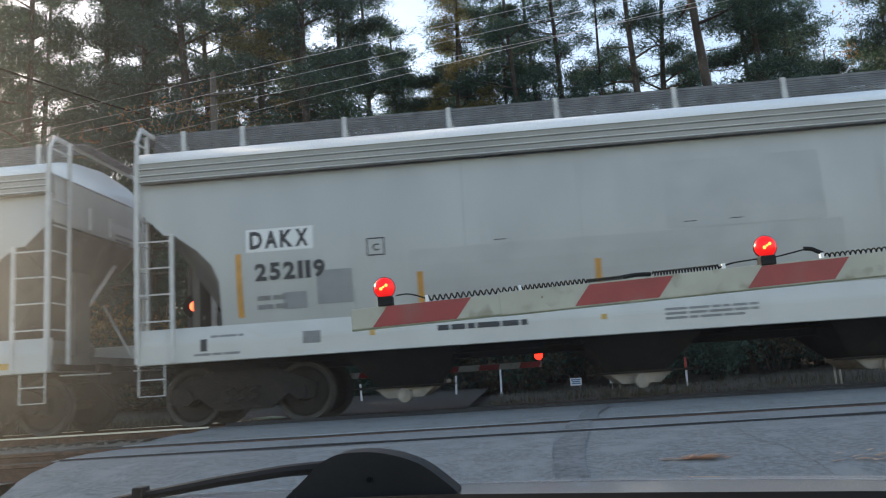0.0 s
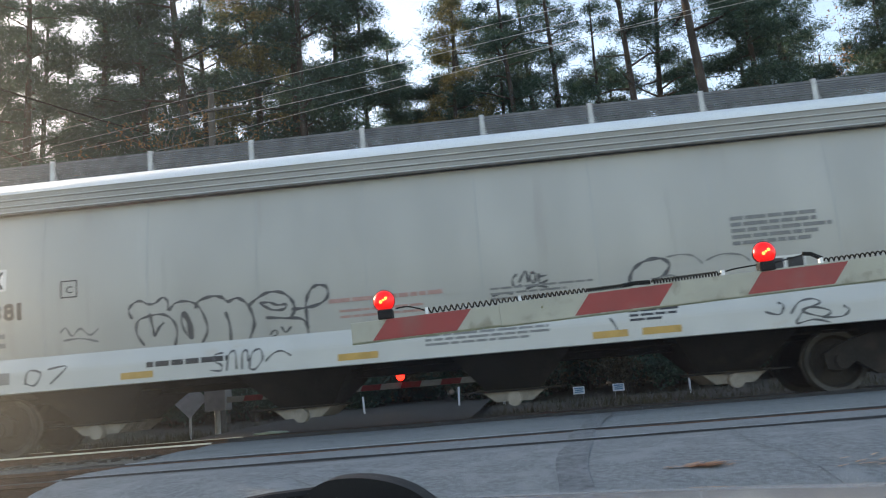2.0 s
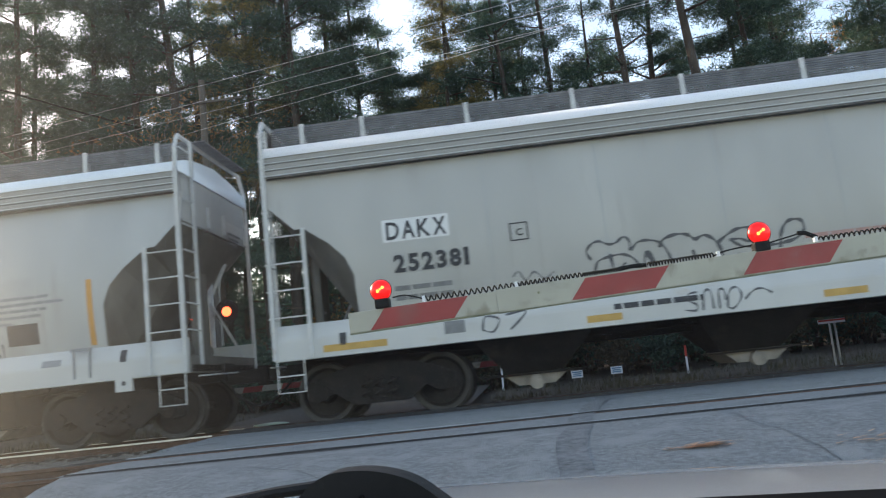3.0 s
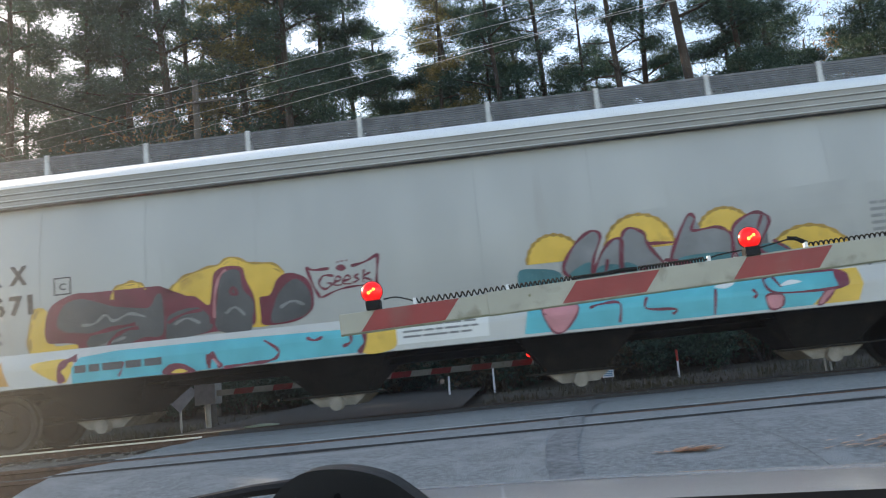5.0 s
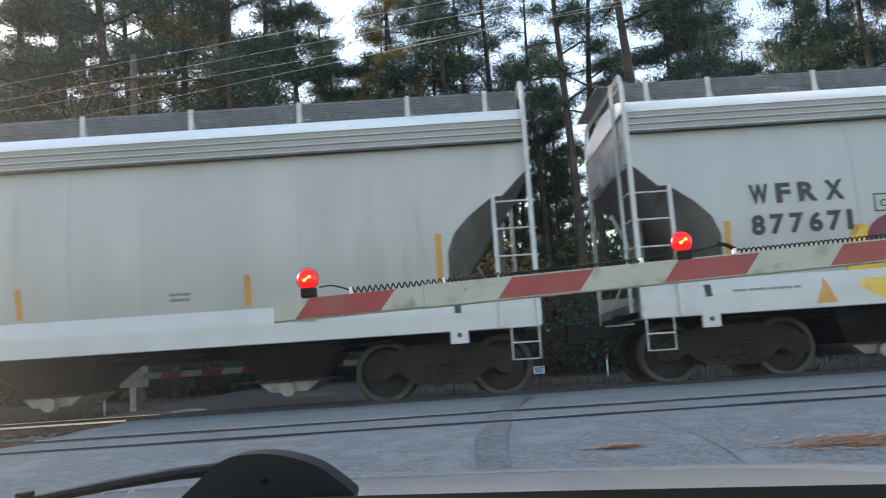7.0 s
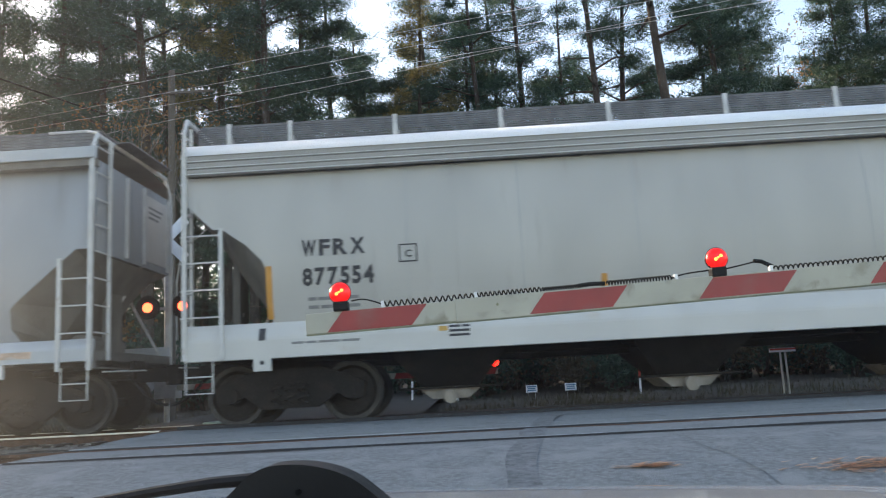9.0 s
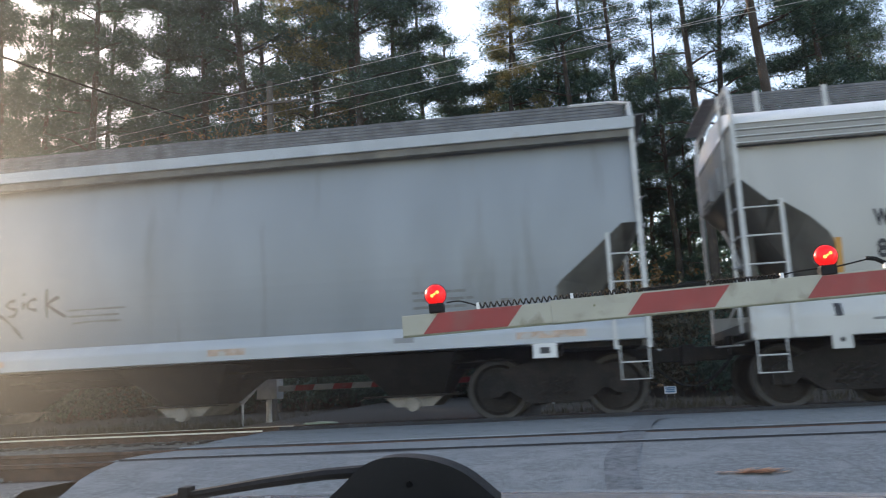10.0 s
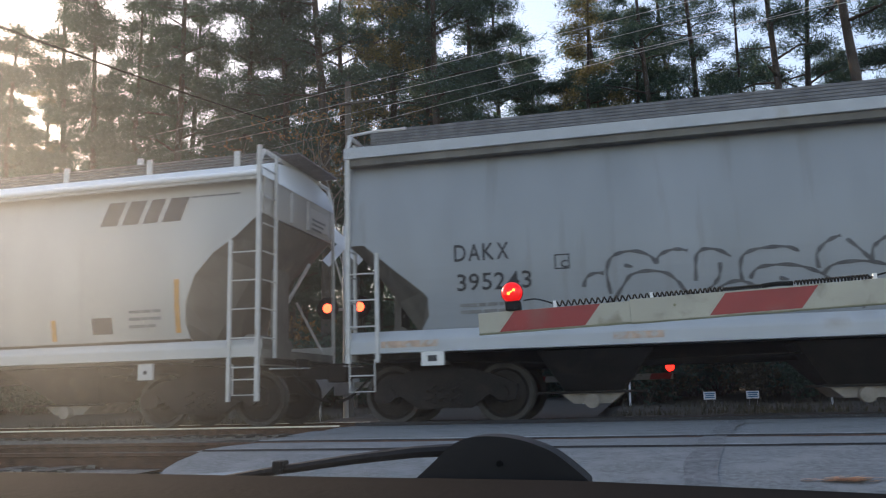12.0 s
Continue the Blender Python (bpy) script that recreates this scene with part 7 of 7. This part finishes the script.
    part("arm_joint", box(B(), -0.216, -0.210, 0.435, 0.445, 0.4215 + dz, 0.4285 + dz), "black_plastic", wiper, bevel=0.001)
    part("wiper_blade", pipe(B(), [(x, 0.445, z + dz) for x, z in ((-0.20, 0.4235), (-0.27, 0.419), (-0.34, 0.413), (-0.42, 0.405))], 0.0016, 6), "galv", wiper)
    return car


own_car()


# ---------------------------------------------------------------- trees
def mesh_of(name, verts, faces, mat, smooth=False):
    me = bpy.data.meshes.new(name)
    me.from_pydata(verts, [], faces)
    me.materials.append(M[mat])
    if smooth:
        me.polygons.foreach_set("use_smooth", [True] * len(me.polygons))
    return me


def sprays(rnd, centres, count, blades, spread, size, width):
    """Needle sprays round each centre: thin blades that fan out and up."""
    verts, faces = [], []
    for c, k in centres:
        for _ in range(int(count * k)):
            o = Vector((rnd.gauss(0, 1), rnd.gauss(0, 1), rnd.gauss(0, 0.55))) * spread * k + c
            for _ in range(blades):
                p = o + Vector((rnd.gauss(0, 1), rnd.gauss(0, 1), rnd.gauss(0, 0.7))) * size * 0.45
                d = Vector((rnd.gauss(0, 1), rnd.gauss(0, 1), rnd.gauss(0.25, 0.7))).normalized() * size * rnd.uniform(0.6, 1.2)
                n = d.cross(Vector((rnd.gauss(0, 1), rnd.gauss(0, 1), rnd.gauss(0, 1)))).normalized() * width
                i = len(verts)
                verts += [p - n, p + n, p + d]
                faces.append((i, i + 1, i + 2))
    return verts, faces


def pine(seed, height, low, reach, clumps, needle="needles", bark="bark", dense=1.0, bare=0.0):
    """A tall pine: bending tapered trunk, limbs, and clumps of needle sprays at the limb ends."""
    rnd = random.Random(seed)
    tree = new("pine_tree")
    lean = Vector((rnd.uniform(-0.03, 0.03), rnd.uniform(-0.02, 0.02), 0))
    bend = [Vector((lean.x * z + 0.25 * math.sin(z * 0.23 + seed), lean.y * z + 0.2 * math.cos(z * 0.19 + seed), z)) for z in [height * i / 12 for i in range(13)]]
    base = bend[0].copy()
    bend = [b - Vector((base.x, base.y, 0)) for b in bend]
    r0 = 0.011 * height
    bm = B()
    pipe(bm, bend, r0, 9, 0.04)

    def on_trunk(z):
        i = min(int(z / height * 12), 11)
        return bend[i].lerp(bend[i + 1], z / height * 12 - i)

    centres = []
    for k in range(clumps):
        f = k / (clumps - 1)
        z = height * (low + (0.97 - low) * f) + rnd.uniform(-0.4, 0.4)
        z = min(z, height * 0.985)
        a = k * 2.4 + rnd.uniform(-0.5, 0.5)
        d = reach * (1 - 0.72 * f ** 1.6) * rnd.uniform(0.55, 1.1)
        p0 = on_trunk(z)
        tip = p0 + Vector((math.cos(a) * d, math.sin(a) * d, rnd.uniform(-0.1, 0.45) * d))
        mid = p0.lerp(tip, 0.5) + Vector((0, 0, rnd.uniform(-0.05, 0.12) * d))
        rr = r0 * 0.28 * (1 - 0.6 * f) * min(1.0, d / reach + 0.35)
        pipe(bm, [p0, mid, tip], rr, 5, rr * 0.3)
        for _ in range(2):
            side = mid.lerp(tip, rnd.uniform(0.0, 0.6))
            twig = side + Vector((rnd.uniform(-1, 1), rnd.uniform(-1, 1), rnd.uniform(-0.1, 0.5))) * d * 0.35
            pipe(bm, [side, twig], rr * 0.45, 4, rr * 0.15)
            if rnd.random() > bare:
                centres.append((twig, rnd.uniform(0.45, 0.85)))
        if rnd.random() > bare:
            centres.append((tip, rnd.uniform(0.7, 1.15)))
    for _ in range(9):                       # dead stubs below the crown
        z = height * rnd.uniform(0.12, low + 0.1)
        p0, a, d = on_trunk(z), rnd.uniform(0, 6.28), rnd.uniform(0.4, 1.6)
        pipe(bm, [p0, p0 + Vector((math.cos(a) * d, math.sin(a) * d, rnd.uniform(-0.1, 0.2) * d))], 0.025, 4, 0.01)
    part("trunk", bm, bark, tree, smooth=True)
    v, f = sprays(rnd, centres, 24 * dense, 14, 0.37, 0.32, 0.0168)
    crown = new("crown", mesh_of("crown", v, f, needle))
    crown.parent = tree
    return tagged(tree, "tall pine with a dark green needle crown", "tree", "pines behind the tracks")


def bare_tree(seed, height, leaves=0.2):
    """A leafless tree: forking pale limbs with a few last leaves."""
    rnd = random.Random(seed)
    tree = new("bare_tree")
    bm, ends = B(), []

    def grow(p, d, length, r, depth):
        q = p + d * length
        pipe(bm, [p, p.lerp(q, 0.5) + Vector((rnd.uniform(-1, 1), rnd.uniform(-1, 1), 0)) * length * 0.05, q], r, 5 if depth < 2 else 4, r * 0.62)
        if depth == 5:
            ends.append((q, rnd.uniform(0.4, 0.8)))
            return
        for _ in range(3 if depth < 3 else 2):
            n = (d + Vector((rnd.gauss(0, 0.42), rnd.gauss(0, 0.42), rnd.gauss(0.08, 0.2)))).normalized()
            grow(q, n, length * rnd.uniform(0.6, 0.82), r * 0.58, depth + 1)

    grow(Vector((0, 0, -0.3)), Vector((0.02, 0, 1)), height * 0.34, 0.010 * height, 0)
    part("trunk", bm, "bark_pale", tree, smooth=True)
    v, f = sprays(rnd, ends, 5 * leaves * 5, 4, 0.35, 0.10, 0.03)
    crown = new("crown", mesh_of("crown", v, f, "leaves"))
    crown.parent = tree
    return tagged(tree, "bare pale tree with a few last leaves", "tree", "bare trees behind the tracks")


def shrub(seed, height, mat, label):
    rnd = random.Random(seed)
    bush = new("shrub")
    bm, centres = B(), []
    for _ in range(10):
        a, d = rnd.uniform(0, 6.28), rnd.uniform(0.2, 0.5) * height
        tip = Vector((math.cos(a) * d, math.sin(a) * d, rnd.uniform(0.45, 1.0) * height))
        pipe(bm, [Vector((0, 0, -0.1)), tip * 0.5 + Vector((0, 0, 0.1)), tip], 0.03, 4, 0.008)
        centres += [(tip, rnd.uniform(0.6, 1.1)), (tip * 0.6, rnd.uniform(0.4, 0.9))]
    part("stem", bm, "bark", bush)
    v, f = sprays(rnd, centres, 55, 4, 0.22 * height, 0.16, 0.045)
    crown = new("crown", mesh_of("crown", v, f, mat))
    crown.parent = bush
    return tagged(bush, label, "shrub", "undergrowth behind the tracks")


PINES = [pine(1, 21, 0.40, 2.4, 24), pine(2, 24, 0.42, 2.5, 26, dense=0.9), pine(3, 20, 0.24, 2.5, 32, dense=1.2), pine(4, 22, 0.48, 2.2, 18, bare=0.25),
         pine(5, 23, 0.36, 2.5, 24, "needles_sunlit"), pine(6, 17, 0.12, 2.5, 34, dense=1.2), pine(7, 25, 0.52, 2.3, 16, bare=0.3)]
BARE = [bare_tree(11, 14), bare_tree(12, 12, 0.6)]
SHRUBS = [shrub(21, 3.0, "scrub", "dull olive undergrowth shrub"), shrub(22, 4.2, "leaves", "golden autumn undergrowth shrub"), shrub(23, 2.4, "needles", "dark green young pine scrub")]


def plant(kinds, used, k, x, y, scale=1.0):
    """The first use moves the built one; later uses are copies."""
    m = pose(x, y, ground_height(x, y) - 0.1, 0, 0, (k * 137 + x * 31) % 360) @ Matrix.Diagonal((scale, scale, scale, 1))
    if k in used:
        ob = copy_thing(kinds[k], m)
        ob.scale = (scale, scale, scale)
    else:
        used.add(k)
        kinds[k].matrix_basis = m


used_p, used_b, used_s = set(), set(), set()
# bearing (x over y), distance, kind, size
FRONT = [(-1.04, 29, 5, 1.05), (-0.96, 30, 5, 0.95), (-0.885, 29, 5, 1.0), (-0.82, 31, 2, 1.0), (-0.765, 30, 5, 1.15), (-0.70, 31, 2, 0.95), (-0.63, 30, 1, 0.95), (-0.585, 33, 2, 1.0), (-0.54, 31, 0, 1.0),
         (-0.47, 30, 2, 1.05), (-0.40, 29, 1, 1.0), (-0.355, 33, 0, 1.0), (-0.30, 31, 4, 0.95), (-0.265, 30, 1, 0.9), (-0.230, 29, 2, 1.05), (-0.200, 33, 5, 1.2), (-0.156, 34, 2, 0.95), (-0.44, 33, 5, 1.1), (-0.33, 35, 2, 0.95), (-0.505, 34, 5, 1.15), (-0.66, 34, 2, 0.95)]
FRONT += [(-0.112, 37, 5, 0.92), (-0.070, 37, 5, 0.90), (-0.040, 34, 4, 0.80), (0.0, 35, 2, 0.85), (0.035, 33, 0, 0.9), (0.072, 34, 1, 0.85), (0.108, 37, 5, 0.86), (0.132, 36, 3, 0.8), (0.148, 38, 5, 0.9), (0.171, 30, 3, 0.9), (0.205, 33, 1, 0.85), (0.237, 37, 5, 0.86), (0.267, 29, 6, 0.95), (0.292, 33, 2, 0.9),
          (0.318, 31, 5, 1.1), (0.345, 33, 2, 0.92), (0.395, 38, 5, 0.85), (0.45, 38, 5, 0.9), (0.485, 34, 2, 0.85), (0.53, 33, 5, 1.1), (0.56, 31, 2, 1.0), (0.60, 31, 4, 1.0), (0.66, 30, 0, 1.05), (0.72, 31, 1, 1.0), (0.80, 33, 2, 1.0)]
for b, d, k, s in FRONT:
    plant(PINES, used_p, k, b * d, d, s)
plant(BARE, used_b, 0, 0.425 * 36, 36, 1.15)
plant(BARE, used_b, 1, 0.455 * 40, 40, 1.25)
plant(BARE, used_b, 1, -0.36 * 27, 27, 0.85)
rnd_trees = random.Random(77)
for row, (d0, step) in enumerate(((41, 0.10), (52, 0.10))):
    b = -1.15
    while b < 1.0:
        bb, d = b + rnd_trees.uniform(-0.02, 0.02), d0 + rnd_trees.uniform(-4, 4)
        gap = -0.135 < bb < -0.065 or 0.095 < bb < 0.14 or 0.19 < bb < 0.25 or 0.38 < bb < 0.47
        if bb > -0.02 and rnd_trees.random() < 0.9:
            plant(PINES, used_p, 5, bb * d, d, rnd_trees.uniform(0.5, 0.65))
        elif not gap:
            plant(PINES, used_p, rnd_trees.choice((0, 1, 3, 4, 6, 1, 0)), bb * d, d, rnd_trees.uniform(0.8, 1.0))
        else:
            plant(PINES, used_p, 5, bb * d, d, rnd_trees.uniform(0.55, 0.7))
        b += step
b = -1.05
while b < -0.25:                       # more of the wood where it stands thick
    plant(PINES, used_p, rnd_trees.choice((0, 1, 2, 0, 4)), b * 41, 41 + rnd_trees.uniform(-3, 3), rnd_trees.uniform(0.78, 0.98))
    b += rnd_trees.uniform(0.08, 0.12)
b = -0.95
while b < 0.75:                        # young pines that close the foot of the wood
    plant(PINES, used_p, 5, b * 37, 37 + rnd_trees.uniform(-2, 2), rnd_trees.uniform(0.78, 0.92) if -0.11 < b < 0.09 else rnd_trees.uniform(0.58, 0.78))
    b += rnd_trees.uniform(0.045, 0.075)
for k in range(46):                    # trees added beside the line, mostly unseen, to block the low sun
    plant(PINES, used_p, rnd_trees.choice((1, 2, 5, 0)), -32 - rnd_trees.uniform(0, 50), 18 + rnd_trees.uniform(0, 60), rnd_trees.uniform(0.85, 1.1))
for _ in range(110):
    d = rnd_trees.uniform(26, 33)
    plant(SHRUBS, used_s, rnd_trees.choice((0, 2, 2)), rnd_trees.uniform(-1.0, 0.8) * d, d, rnd_trees.uniform(0.6, 1.1))
for _ in range(120):
    d = rnd_trees.uniform(27, 58)
    plant(SHRUBS, used_s, rnd_trees.choice((0, 2, 2, 0, 2, 0, 1)), rnd_trees.uniform(-1.1, 0.9) * d, d, rnd_trees.uniform(0.7, 1.3))


def far_woods():
    """The depth of the wood: a belt of dark needle sprays too far to tell apart."""
    rnd = random.Random(31)
    centres = [(Vector((rnd.uniform(-110, 100), rnd.uniform(64, 80), abs(rnd.gauss(0, 6.0)))), rnd.uniform(0.7, 1.3)) for _ in range(7000)]
    v, f = sprays(rnd, centres, 7, 6, 1.1, 0.8, 0.16)
    tagged(new("far_woods", mesh_of("far_woods", v, f, "needles")), "dark depth of the pine wood", "woods", kind="stuff")


far_woods()


# ---------------------------------------------------------------- poles and wires
def utility_pole(x, y, h):
    p = holder("utility_pole", "weathered wooden utility pole with crossarm and insulators", "utility pole", at=pose(x, y, ground_height(x, y) - 0.2))
    part("pole", tube(B(), (0, 0, 0), (0, 0, h), 0.11, 0.085, n=12), "wood_pole", p)
    arm = part("crossarm", box(B(), -0.2, 1.15, -0.14, -0.08, h - 0.70, h - 0.64), "wood_pole", p)
    for u in (0.15, 0.33, 0.51, 0.69, 0.87, 1.05):
        part("insulator", tube(B(), (u, -0.11, h - 0.64), (u, -0.11, h - 0.57), 0.032, 0.022, n=10), "porcelain", arm)


utility_pole(-0.368 * 21, 21.0, 9.5)


def wire(a, b, sag, r, label):
    a, b = Vector(a), Vector(b)
    pts = [a.lerp(b, i / 24) - Vector((0, 0, sag * 4 * (i / 24) * (1 - i / 24))) for i in range(25)]
    thing("power_wire", pipe(B(), pts, r, 5), "wire" if r < 0.02 else "cable", label, "wire", group="overhead wires")


for (xa, za), (xb, zb) in (((-0.537, 0.388), (0.027, 0.463)), ((-0.53, 0.368), (0.026, 0.441)), ((-0.515, 0.356), (0.024, 0.417)), ((-0.50, 0.331), (0.024, 0.413))):
    p, q = Vector((xa * 22.3, 22.3, 0.476 + za * 22.3)), Vector((xb * 12.7, 12.7, 0.476 + zb * 12.7))
    wire(p + (p - q) * 0.5, q + (q - p) * 0.8, 0.03, 0.0034, "thin grey overhead wire")
wire((-12.9, 8.0, 7.6), (-13.7, 38.0, 13.0), 0.3, 0.03, "thick black overhead cable")


# ---------------------------------------------------------------- motion of the train
def train_at(t):
    """Where the train is, smooth between the known places."""
    ts = [r[0] for r in TRAIN_X]
    i = max(0, min(len(ts) - 2, sum(1 for u in ts if u <= t) - 1))

    def slope(k):
        a, b = max(k - 1, 0), min(k + 1, len(ts) - 1)
        return (TRAIN_X[b][1] - TRAIN_X[a][1]) / (ts[b] - ts[a])

    h = ts[i + 1] - ts[i]
    u = (t - ts[i]) / h
    p0, p1, m0, m1 = TRAIN_X[i][1], TRAIN_X[i + 1][1], slope(i) * h, slope(i + 1) * h
    return (2 * u ** 3 - 3 * u * u + 1) * p0 + (u ** 3 - 2 * u * u + u) * m0 + (3 * u * u - 2 * u ** 3) * p1 + (u ** 3 - u * u) * m1


def motions():
    times = [round(i * 0.1, 1) for i in range(121)]
    for car, x0 in CARS:
        walk(car, [(t, pose(x0 + train_at(t), TRACK, 0)) for t in times])
    fine = [i / 15 for i in range(181)]
    turn = [math.degrees(train_at(t) / 0.457) for t in fine]
    for wheel, x in WHEELS:
        walk(wheel, [(t, pose(x, 0, 0.459, 0, a, 0)) for t, a in zip(fine, turn)])


motions()
